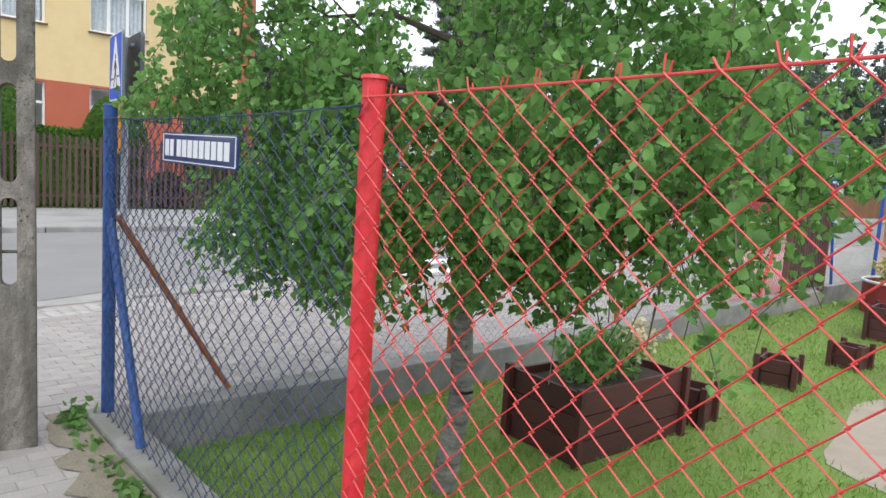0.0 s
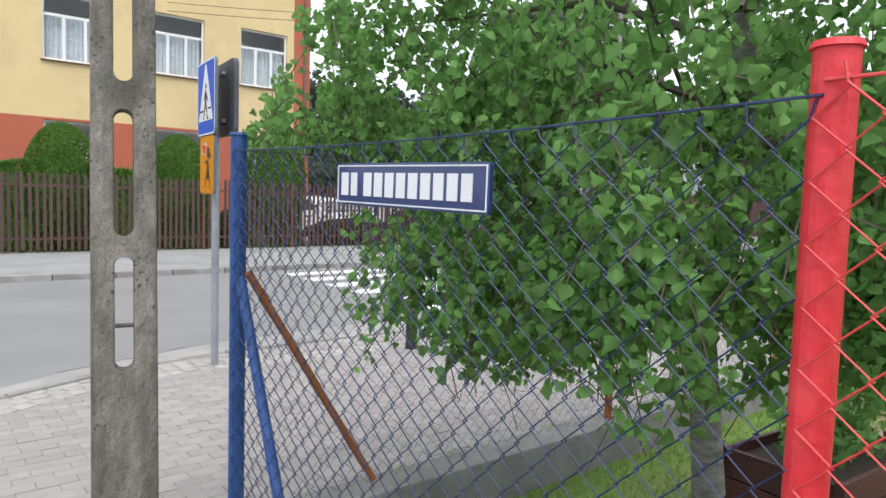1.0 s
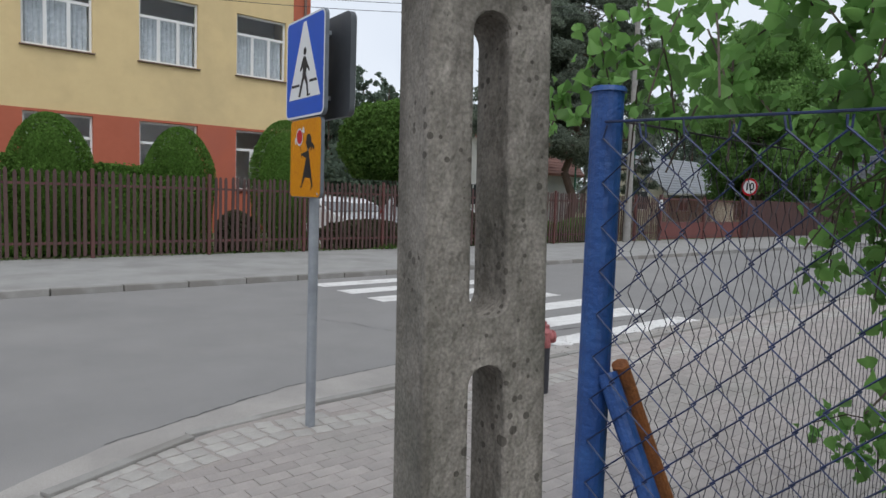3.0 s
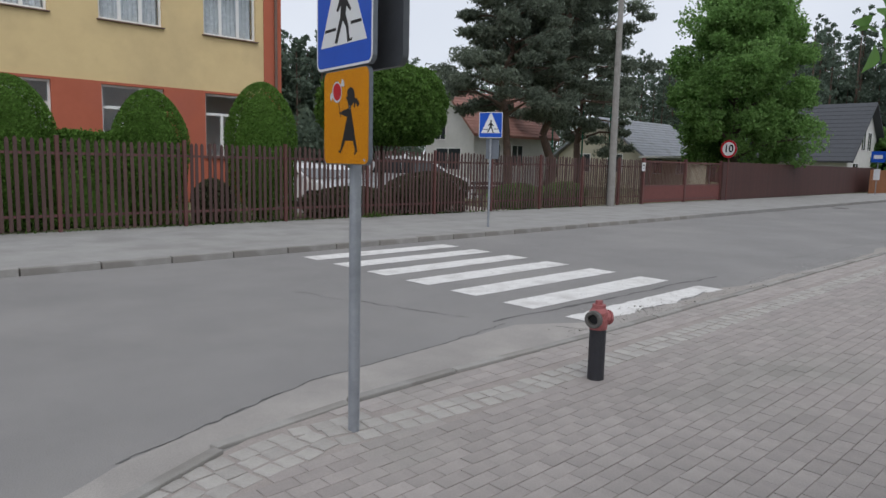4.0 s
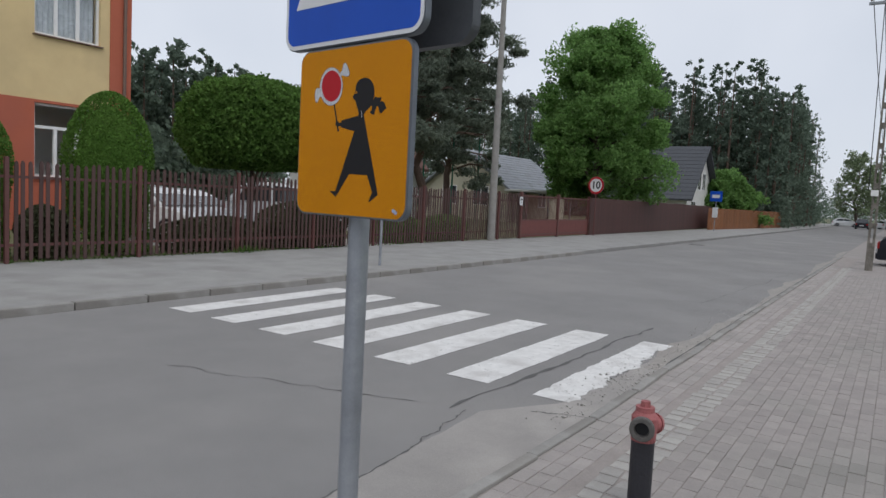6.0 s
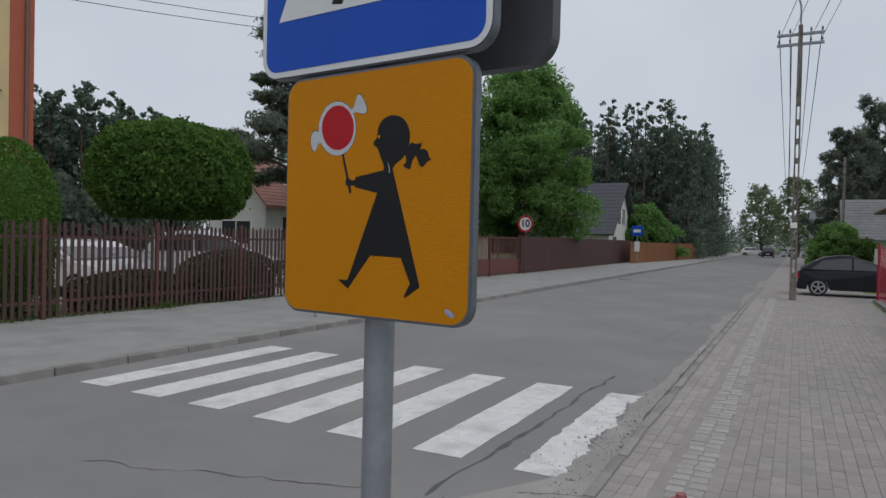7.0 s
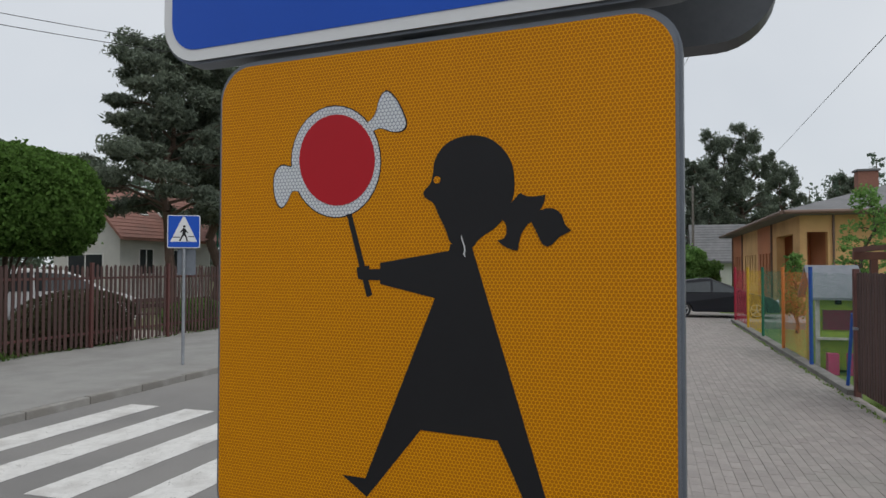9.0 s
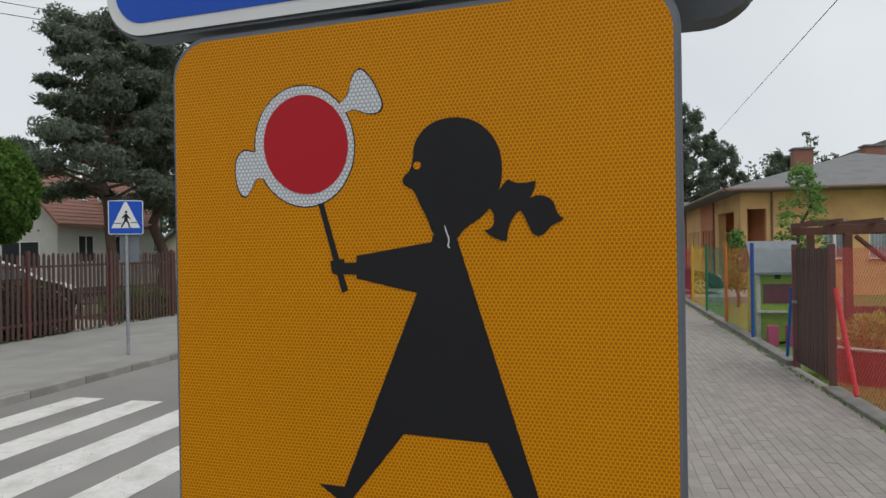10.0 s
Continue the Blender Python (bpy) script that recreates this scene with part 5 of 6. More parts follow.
spots = np.array(spots)
spots = spots[((spots[:, 2] > 0.98 + 0.14 * np.sin(spots[:, 0] * 5)) | ((spots[:, 1] > -3.9) & (spots[:, 0] < 4.9) & (spots[:, 2] > 0.68))) & (spots[:, 1] > -4.83) & (spots[:, 0] > 3.25) & ((spots[:, 0] > 4.17 + 0.1 * np.sin(spots[:, 2] * 9)) | (spots[:, 2] > 1.8) | (spots[:, 1] > -3.9))]
tagged(part("twiggery", tubes("twigs", [np.array(t) for t in tw], 0.0028, 3), BARK, birch), kind="stuff")
order = np.argsort(spots[:, 1])
nearest, rest = spots[order[:240]], spots[order[240:]]
crown = part("crown", leaves("crown", rest - O, 0.044, rng, droop=0.9, wide=0.9, pointed=True), LEAF, birch, "bright green drooping birch leaves")
leaf_me = leaves("leaf", np.zeros((1, 3)), 0.045, np.random.default_rng(5), droop=9, wide=0.9, jitter=0, pointed=True)
leaf_me.materials.append(LEAF)
for p in nearest:
    lf = part("leaf", leaf_me, None, crown)
    lf.matrix_basis = Matrix.Translation(Vector(p - O)) @ Euler((rng.normal(0, 0.7), rng.normal(0, 0.7), rng.uniform(0, 6.28))).to_matrix().to_4x4()


def broadleaf(name, label, x, y, z0, h, r, n, leaf, material, seed, low=0.16, bark=BARK):
    """Round-crowned tree: limbs that end in leafy clumps of several sizes, with gaps between."""
    rng = np.random.default_rng(seed)
    t = thing(name, label, "tree", at=(x, y, z0))
    segs, ends = grow(rng, (0, 0, 0), (0, 0, h * 0.93), 0.022 * h, 26, r * 0.9, low, 0.3, 4)
    part("trunk", limb_mesh(segs[:8], 12), bark, t)
    part("branching", limb_mesh(segs[8:], 5), bark, t)
    zf = np.clip((ends[:, 2] / h - low) / (1 - low), 0, 1)
    P = []
    per = max(4, n // len(ends))
    for e, f in zip(ends, zf):
        s = r * rng.uniform(0.13, 0.27)
        P.append(blob_points(per, e, (s, s, s * 0.8), rng, 0.3, 0.25))
    for _ in range(110):
        f = rng.uniform(0, 1)
        a = rng.uniform(0, 6.28)
        prof = math.sin(math.pi * (0.16 + 0.8 * f)) ** 0.75
        e = np.array([r * prof * 0.84 * math.cos(a), r * prof * 0.84 * math.sin(a), h * (low + (1 - low) * f * 0.97)])
        s = r * rng.uniform(0.11, 0.21)
        P.append(blob_points(per, e, (s, s, s * 0.85), rng, 0.35, 0.25))
    part("crown", leaves("crown", np.concatenate(P), leaf, rng, droop=0.4, plain=y > 30), material, t)
    return t


def pine(name, label, x, y, z0, h, r, n, leaf, seed, low=0.3, lean=0.0, flat=0.5, rise=0.12):
    """Pine: bare reddish trunk and uneven flat tiers of needle clumps."""
    rng = np.random.default_rng(seed)
    t = thing(name, label, "tree", at=(x, y, z0))
    segs, ends = grow(rng, (0, 0, 0), (lean, lean * 0.5, h * 0.97), 0.02 * h, 34, r, low, rise, 3)
    part("trunk", limb_mesh(segs[:8], 12), PINEBARK, t, "reddish brown scaly trunk")
    part("branching", limb_mesh(segs[8:], 5), PINEBARK, t)
    P = []
    per = max(4, n // len(ends))
    for e in ends:
        s = r * rng.uniform(0.09, 0.21)
        P.append(blob_points(per, e + np.array([0, 0, 0.1 * s]), (s, s, s * flat), rng, 0.2, 0.3))
    part("crown", leaves("crown", np.concatenate(P), leaf, rng, droop=-0.5, wide=0.28, plain=True), PINE, t)
    return t


pine("pine_tree", "tall dark pine with a reddish trunk", -17.5, 18.6, 0.05, 11.2, 3.9, 62000, 0.24, 41, 0.34)
pine("pine_tree", "tall dark pine with a leaning reddish trunk", -18.2, 22.6, 0.05, 12.8, 4.3, 66000, 0.24, 42, 0.32, 0.7)
pine("pine_tree", "dark pine behind the red-roofed house", -21.0, 29.5, 0.05, 12.2, 3.6, 40000, 0.28, 43, 0.25)
broadleaf("linden_tree", "large round bright green linden tree behind the fence", -14.0, 35.8, 0.0, 12.4, 4.5, 60000, 0.17, LINDEN, 51, 0.17)
broadleaf("young_tree", "slender young light green tree in the nursery garden", 6.6, 16.0, -0.22, 4.4, 0.7, 1500, 0.085, LINDEN, 52, 0.25)
broadleaf("young_tree", "small sparse light green tree behind the coloured fence", 5.6, 19.5, -0.22, 2.6, 0.5, 900, 0.1, LINDEN, 53, 0.2)
broadleaf("roadside_tree", "green bushy tree beside the board fence", -12.5, 66, 0.0, 5.5, 3.0, 18000, 0.25, LINDEN, 54, 0.05)
broadleaf("roadside_tree", "tall airy pale green tree beside the road", 1.6, 118, -0.3, 13.5, 3.8, 3600, 0.32, PALELEAF, 56, 0.15)
broadleaf("roadside_tree", "tall airy pale green tree beside the road", -4.2, 128, -0.3, 13, 3.6, 3600, 0.32, PALELEAF, 57, 0.15)
for k, (x, y, h, r) in enumerate(((5.0, 60, 11.5, 2.6), (7.6, 66, 15.0, 3.2), (10.4, 67, 15.4, 3.2), (14.5, 73, 12.5, 3.0), (22, 76, 11.5, 3.0))):
    pine("pine_tree", "tall airy dark green pine behind the nursery", x, y, -0.22, h, r, 24000, 0.32, 60 + k, 0.14, 0.0, 1.15, 0.5)
broadleaf("garden_shrub", "light green garden shrub beside the road", 4.0, 46, -0.22, 3.3, 1.9, 14000, 0.15, LINDEN, 66, 0.05)

# far woods on both sides of the road and behind the houses
rng = np.random.default_rng(77)
WP, WT = [], []


def wood(x, y, h, r, z=-0.3, n=520):
    """A slender conifer or birch of the wood: a trunk and whorls of clumps that narrow to the tip."""
    WT.append(((x, y, z), (x + rng.normal(0, 0.3), y, z + h * 0.96), 0.012 * h, 0.03))
    low = rng.uniform(0.05, 0.28)
    slim = rng.uniform(0.75, 1.1)
    for k in range(40):
        f = ((k + rng.uniform(0, 1)) / 40) ** 0.9
        a = rng.uniform(0, 6.28)
        L = r * slim * (1.1 - 0.88 * f) * rng.uniform(0.3, 1)
        s = r * rng.uniform(0.2, 0.36) * (1.15 - 0.8 * f)
        c = np.array([x + L * math.cos(a), y + L * math.sin(a), z + h * (low + (1 - low) * f)])
        WP.append(blob_points(n // 40, c, (s, s, s * 0.75), rng, 0.1, 0.3))


for k in range(190):
    x = -8.5 - 30 * rng.uniform(0, 1) ** 1.1
    y = rng.uniform(76, 112)
    wood(x, y, rng.uniform(13.5, 19.5) * (0.88 if x > -11 else 1), rng.uniform(2.6, 3.9), n=1280 if y < 88 else 360)
for k in range(130):
    y = 8 + k * 0.9 + rng.uniform(-1, 1)
    wood(-46 - rng.uniform(0, 10), y, rng.uniform(9.0, 13.0) + max(0, y - 45) * 0.12, rng.uniform(2.4, 3.6))
for k in range(26):
    wood(rng.uniform(-15, -9.5), rng.uniform(84, 110), rng.uniform(12, 17), rng.uniform(1.8, 2.6), n=1300)
for k in range(44):
    wood(rng.uniform(-50, -18), rng.uniform(68, 86), rng.uniform(13, 18), rng.uniform(2.6, 3.8), n=1000)
for k in range(70):
    wood(rng.uniform(-43, -38), rng.uniform(4, 30), rng.uniform(9.0, 12.0), rng.uniform(2.0, 3.0), n=900)
for k in range(46):
    wood(rng.uniform(8, 50), rng.uniform(74, 95), rng.uniform(10, 14), rng.uniform(2.4, 3.6))
for k in range(24):
    wood(rng.uniform(4, 32), rng.uniform(105, 130), rng.uniform(13, 17), rng.uniform(2.6, 3.6))
for k in range(60):
    wood(rng.uniform(-30, 34), rng.uniform(160, 240), rng.uniform(7, 11), rng.uniform(2.8, 3.8))
for k in range(46):
    WP.append(blob_points(260, (-27.5 + rng.uniform(-1, 1), 6.5 + k * 0.25, 1.7), (1.1, 1.0, rng.uniform(1.6, 2.3)), rng, 0.3, 0.3))
# undergrowth along the wood's edge
for k in range(90):
    x, y = rng.uniform(-40, -8.8), rng.uniform(74, 80)
    WP.append(blob_points(160, (x, y, 1.6), (1.9, 1.2, rng.uniform(1.4, 2.6)), rng, 0.3, 0.3))
for k in range(60):
    WP.append(blob_points(120, (-8.9 - rng.uniform(0, 1.5), 76 + k * 0.8, 1.5), (1.3, 1.3, rng.uniform(1.6, 3.6)), rng, 0.3, 0.3))
for k in range(70):
    WP.append(blob_points(110, (rng.uniform(-58, -46), 8 + k * 1.2, 1.6), (1.6, 1.6, rng.uniform(1.5, 3)), rng, 0.3, 0.3))
for k in range(60):
    WP.append(blob_points(110, (rng.uniform(4.5, 45), rng.uniform(72, 104), 1.4), (2.0, 1.4, rng.uniform(1.5, 3)), rng, 0.3, 0.3))
# low greenery where the road runs out of sight
for k in range(90):
    WP.append(blob_points(110, (rng.uniform(-18, 14), rng.uniform(143, 205), 2.2), (3.0, 2.0, rng.uniform(1.8, 4.6)), rng, 0.2, 0.3))
far_wood = tagged(thing("far_wood", "dark mixed pine wood in the distance", "wood"), kind="stuff")
far_wood["kind"] = "stuff"
part("foliage", leaves("foliage", np.concatenate(WP), 0.36, rng, droop=-0.2, wide=0.6, plain=True), FOREST, far_wood)
part("trunks", limb_mesh(WT, 6), PINEBARK, far_wood)


# ---- houses behind the fence ----
def house(name, label, x0, x1, y0, y1, eave, ridge, along_y, wallm, roofm, windows=(), z0=0.05, over=0.45, gable_windows=()):
    """Gabled house: walls with gables, a thick overhanging roof, chimney and set-back windows."""
    h = thing(name, label, "house")
    cx, cy = (x0 + x1) / 2, (y0 + y1) / 2
    bm = bmesh.new()
    if along_y:
        prof = [(x0, z0), (x1, z0), (x1, eave), (cx, ridge), (x0, eave)]
        a, b = [bm.verts.new((x, y0, z)) for x, z in prof], [bm.verts.new((x, y1, z)) for x, z in prof]
    else:
        prof = [(y0, z0), (y1, z0), (y1, eave), (cy, ridge), (y0, eave)]
        a, b = [bm.verts.new((x0, y, z)) for y, z in prof], [bm.verts.new((x1, y, z)) for y, z in prof]
    bm.faces.new(a), bm.faces.new(b[::-1])
    for i in range(5):
        bm.faces.new((a[i], a[(i + 1) % 5], b[(i + 1) % 5], b[i]))
    bmesh.ops.recalc_face_normals(bm, faces=bm.faces)
    part("wall", bm, wallm, h)
    half = (x1 - x0) / 2 if along_y else (y1 - y0) / 2
    k = (ridge - eave) / half
    for s in (-1, 1):
        bm = bmesh.new()
        q = []
        for d, zz in ((0, ridge + 0.16), (half + over, eave - over * k + 0.16)):
            for e in ((y0 - over, y1 + over) if along_y else (x0 - over, x1 + over)):
                q.append((cx + s * d, e, zz) if along_y else (e, cy + s * d, zz))
        vs = [bm.verts.new(p) for p in (q[0], q[1], q[3], q[2])]
        f = bm.faces.new(vs)
        r = bmesh.ops.extrude_face_region(bm, geom=[f])
        bmesh.ops.translate(bm, verts=[v for v in r["geom"] if isinstance(v, bmesh.types.BMVert)], vec=(0, 0, -0.14))
        bmesh.ops.recalc_face_normals(bm, faces=bm.faces)
        rp = part("roof", bm, roofm, h)
        # overlapping courses of tiles
        n = 14
        for j in range(n):
            tb = bmesh.new()
            d0, d1 = (half + over) * j / n, (half + over) * (j + 1.08) / n
            za, zb = ridge + 0.165 - k * d0, ridge + 0.2 - k * d1
            e0, e1 = (y0 - over, y1 + over) if along_y else (x0 - over, x1 + over)
            ps = [(cx + s * d0, e0, za), (cx + s * d0, e1, za), (cx + s * d1, e1, zb), (cx + s * d1, e0, zb)] if along_y else [(e0, cy + s * d0, za), (e1, cy + s * d0, za), (e1, cy + s * d1, zb), (e0, cy + s * d1, zb)]
            up_ = [tb.verts.new(p) for p in ps]
            dn = [tb.verts.new((p[0], p[1], p[2] - 0.03)) for p in ps]
            tb.faces.new(up_)
            tb.faces.new((up_[2], up_[3], dn[3], dn[2]))
            tb.faces.new((up_[0], up_[3], dn[3], dn[0]))
            tb.faces.new((up_[1], up_[2], dn[2], dn[1]))
            bmesh.ops.recalc_face_normals(tb, faces=tb.faces)
            part("tile_course", tb, roofm, rp)
    for axis, at, u0, u1, w0, w1, sashes in windows:
        o = new("window")
        o.parent = h
        if axis == "x":
            part("pane", box(at - 0.02, u0, w0, at + 0.012, u1, w1), CARGLASS, o)
            fr = bmesh.new()
            for p, q, r_, s_ in ((u0 - 0.06, u1 + 0.06, w0 - 0.06, w0), (u0 - 0.06, u1 + 0.06, w1, w1 + 0.06), (u0 - 0.06, u0, w0, w1), (u1, u1 + 0.06, w0, w1), ((u0 + u1) / 2 - 0.03, (u0 + u1) / 2 + 0.03, w0, w1)):
                box(at - 0.02, p, r_, at + 0.03, q, s_, 0, fr)
        else:
            part("pane", box(u0, at - 0.012, w0, u1, at + 0.02, w1), CARGLASS, o)
            fr = bmesh.new()
            for p, q, r_, s_ in ((u0 - 0.06, u1 + 0.06, w0 - 0.06, w0), (u0 - 0.06, u1 + 0.06, w1, w1 + 0.06), (u0 - 0.06, u0, w0, w1), (u1, u1 + 0.06, w0, w1), ((u0 + u1) / 2 - 0.03, (u0 + u1) / 2 + 0.03, w0, w1)):
                box(p, at - 0.03, r_, q, at + 0.02, s_, 0, fr)
        part("frame", fr, UPVC, o)
    return h


RX0, RX1, RE, RR = -29.2, -24.9, 3.75, 6.0
red_house = house("house", "white gabled house with a faded pink tiled roof", RX0, RX1, 24.0, 31.5, RE, RR, True, STUCCO_W, ROOF_RED, [("x", RX1, 25.4 + 2.2 * k, 26.4 + 2.2 * k, 1.5, 2.8, 2) for k in range(2)] + [("y", 24.0, -28.3, -27.4, 3.1, 4.2, 2), ("y", 24.0, -28.2, -26.0, 1.2, 2.5, 2)], over=0.5)
slope = (RR - RE) / ((RX1 - RX0) / 2)
for yy in (26.6, 28.2):
    skylight = new("skylight")
    skylight.parent = red_house
    part("frame", box(-0.4, -0.3, -0.04, 0.4, 0.3, 0.06, 0.01), UPVC, skylight)
    part("pane", box(-0.33, -0.23, 0.05, 0.33, 0.23, 0.066), CARGLASS, skylight)
    skylight.matrix_basis = Matrix.Translation(((RX0 + RX1) / 2 + 1.15, yy, RR - slope * 1.15 + 0.2)) @ Matrix.Rotation(math.atan(slope), 4, "Y")
house("house", "cream gabled house with a pale grey sheet roof", -28.9, -21.5, 38.0, 48.0, 2.5, 5.1, True, CREAM, ROOF_PALE, [("y", 38.0, -27.2, -26.0, 1.2, 2.5, 2), ("y", 38.0, -24.4, -23.2, 1.2, 2.5, 2), ("x", -21.5, 39.5, 40.7, 1.2, 2.3, 2), ("x", -21.5, 43, 44.2, 1.2, 2.3, 2)])
canopy = thing("carport", "white canvas carport roof beside the cream house", "carport")
part("roof", box(-21, 36.5, 2.25, -17.5, 44.5, 2.4, 0.02), STUCCO_W, canopy)
for yy in (36.8, 40.5, 44.2):
    part("post", rod((-17.7, yy, 0.05), (-17.7, yy, 2.25), 0.05), GALV, canopy)
house("house", "white house with a steep dark grey tiled roof", -20.4, -13.6, 56.5, 66, 2.9, 7.4, False, STUCCO_W, ROOF_DARK, [("x", -13.6, 59.9, 60.9, 3.5, 5.0, 2), ("x", -13.6, 61.6, 62.6, 3.5, 5.0, 2), ("x", -13.6, 58, 59.4, 1.0, 2.3, 2)], over=0.6)
house("house", "grey-roofed house far behind the nursery", 4.9, 8.4, 53, 59, 2.6, 5.3, False, STUCCO_W, ROOF_GREY, [("y", 53, 5.6, 6.6, 1.2, 2.3, 2)], z0=-0.22)
house("house", "small pale grey-roofed house far along the road", 3.0, 5.4, 64, 70, 2.7, 4.9, False, STUCCO_W, ROOF_PALE, z0=-0.22)

tagged(part("driveway", box(3.74, 20.95, -0.3, 9.5, 25.2, 0.014), FAR_WALK), "grey paved driveway beside the nursery", "driveway", kind="structure")
# sports net posts by the pines
for yy, hh in ((26, 5.5), (29, 5.2), (32, 5.4)):
    nt = thing("net_post", "green steel ball-net post", "post", at=(-20.5, yy, 0.05))
    part("post", rod((0, 0, 0), (0, 0, hh), 0.05, seg=10), mat("green_steel", (0.02, 0.15, 0.09), rough=0.5), nt)

# ---- nursery building ----
nur = thing("nursery_building", "low orange nursery building with a grey hipped roof", "building")
NX, NY, NE, EZ = 6.85, 25.35, 47.0, 4.12
fw = [(7.12, 7.85, -0.2, 3.3), (9.95, 10.85, 1.2, 2.8), (11.6, 13.2, 1.2, 2.8), (14.6, 16.2, 1.2, 2.8)]
wall_cells("front_wall", "y", NY, 0.35, NX + 0.01, 20, -0.22, EZ, fw, STUCCO_O, nur)
porch = (26.6, 30.3, -0.2, 3.3)
side_red = [(31.9 + 0.95 * k, 32.35 + 0.95 * k, 1.0, 2.6) for k in range(4)]
side_yellow = [(36.6 + 0.95 * k, 37.05 + 0.95 * k, 1.0, 2.6) for k in range(5)]
side_end = [(42.2 + 0.95 * k, 42.65 + 0.95 * k, 1.0, 2.6) for k in range(4)]
sw = side_red + side_yellow + side_end
for nm, y0, y1, holes, m in (("side_wall", NY + 0.351, 31.3, [porch], STUCCO_O), ("side_wall", 31.3, 35.9, side_red, STUCCO_N), ("side_wall", 35.9, 41.7, side_yellow, STUCCO_O), ("side_wall", 41.7, NE, side_end, STUCCO_N)):
    wall_cells(nm, "x", NX + 0.35, 0.35, y0, y1, -0.22, EZ, holes, m, nur)
part("recess_wall", box(NX + 1.5, NY + 0.9, -0.22, NX + 1.6, 31, EZ), STUCCO_N, nur, "terracotta wall of the recessed porch")
part("recess_wall", box(NX + 0.36, 30.6, -0.22, NX + 1.49, 30.7, EZ), STUCCO_N, nur, "terracotta wall of the recessed porch")
part("inner_wall", box(NX + 1.6, 31.1, -0.22, NX + 1.7, NE - 0.5, EZ), STUCCO_W, nur)
part("porch_floor", box(NX + 0.36, NY + 0.36, -0.22, NX + 1.49, 30.59, -0.14), FAR_WALK, nur)
for (a, b, c, d) in fw[1:]:
    window(nur, "y", NY, a, b, c, d, 2, 1.0)
for (a, b, c, d) in sw:
    o = new("window")
    o.parent = nur
    part("pane", box(NX + 0.12, a, c, NX + 0.14, b, d), CARGLASS, o)
    part("frame", box(NX + 0.1, (a + b) / 2 - 0.03, c, NX + 0.15, (a + b) / 2 + 0.03, d), UPVC, o)
for yy in (31.3, 41.7, 46.7):
    part("drainpipe", rod((NX - 0.06, yy, -0.2), (NX - 0.06, yy, EZ - 0.1), 0.045), SILLM, nur)
part("drainpipe", rod((8.05, NY - 0.06, -0.2), (8.05, NY - 0.06, EZ - 0.1), 0.045), SILLM, nur)
bm = bmesh.new()
e = [bm.verts.new(p) for p in ((NX - 0.7, NY - 0.7, EZ), (20.7, NY - 0.7, EZ), (20.7, NE + 0.7, EZ), (NX - 0.7, NE + 0.7, EZ))]
r = [bm.verts.new(p) for p in ((13.6, 32.4, 6.25), (13.6, 40, 6.25))]
e2 = [bm.verts.new((v.co.x, v.co.y, EZ - 0.16)) for v in e]
for f in ((e[0], e[1], r[0]), (e[1], e[2], r[1], r[0]), (e[2], e[3], r[1]), (e[3], e[0], r[0], r[1])):
    bm.faces.new(f)
for i in range(4):
    bm.faces.new((e[i], e2[i], e2[(i + 1) % 4], e[(i + 1) % 4]))
bm.faces.new(e2)
bmesh.ops.recalc_face_normals(bm, faces=bm.faces)
roof = part("roof", bm, ROOF_GREY, nur)
for (x, y, w) in ((11.6, 34, 0.45), (14.9, 34, 0.45)):
    ch = part("chimney", box(x - w, y - 0.35, 4.9, x + w, y + 0.35, 6.7, 0.02), mat("chimney_brick", (0.3, 0.14, 0.1), (0.24, 0.11, 0.08), 0.9, scale=8), roof)
    part("chimney_cap", box(x - w - 0.08, y - 0.43, 6.701, x + w + 0.08, y + 0.43, 6.8, 0.01), ROOF_GREY, ch)
part("gutter", rod((NX - 0.76, NY - 0.76, EZ - 0.07), (NX - 0.76, NE + 0.7, EZ - 0.07), 0.08), SILLM, roof, "dark brown gutter")
part("gutter", rod((NX - 0.68, NY - 0.78, EZ - 0.07), (20.7, NY - 0.78, EZ - 0.07), 0.08), SILLM, roof, "dark brown gutter")
part("rear_block", box(16.2, 36, 4.4, 20.0, 44, 7.3), ROOF_GREY, nur, "raised grey roof block behind")


# ---- coloured garden fence along the pavement ----
def colour(name, c, d=None):
    return mat(name, c, d or tuple(v * 0.75 for v in c), 0.5, scale=10, fine=0.06)


CRIMSON, YEL, GRN, ORG, CBL = colour("crimson_paint", (0.45, 0.015, 0.05)), colour("yellow_paint", (0.7, 0.42, 0.02)), colour("green_paint", (0.01, 0.16, 0.09)), colour("orange_paint", (0.65, 0.2, 0.04)), colour("cobalt_paint", (0.02, 0.09, 0.4))
GX = 3.92
gf = thing("garden_fence", "garden fence of wire mesh panels painted in bright colours", "fence")
PANELS = ((6.75, 9.5, GRN, CBL), (9.5, 12.15, ORG, ORG), (12.15, 14.9, GRN, GRN), (14.9, 17.6, YEL, YEL), (17.6, 20.6, CRIMSON, CRIMSON))
for y0, y1, m, pm in PANELS:
    post("post", 1.8, 0.035, pm, gf, GX, y1, 0.08)
    chain_link("mesh", y1 - y0, 0.14, 1.78, 0.09, 0.0009 if y0 < 7 else 0.0019, m, gf, pose(GX, y0, 0, 0, 0, 90), int(y0))
post("post", 1.8, 0.035, CRIMSON, gf, GX, 20.65, 0.08)
part("brace", rod((GX, 6.85, 1.2), (GX, 7.15, 0.1), 0.025), CBL, gf)
chain_link("red_mesh", 1.8, 0.1, 1.8, 0.075, 0.0032, REDWIRE, gf, pose(GX, 3.12, 0, 0, 0, 90), 77)
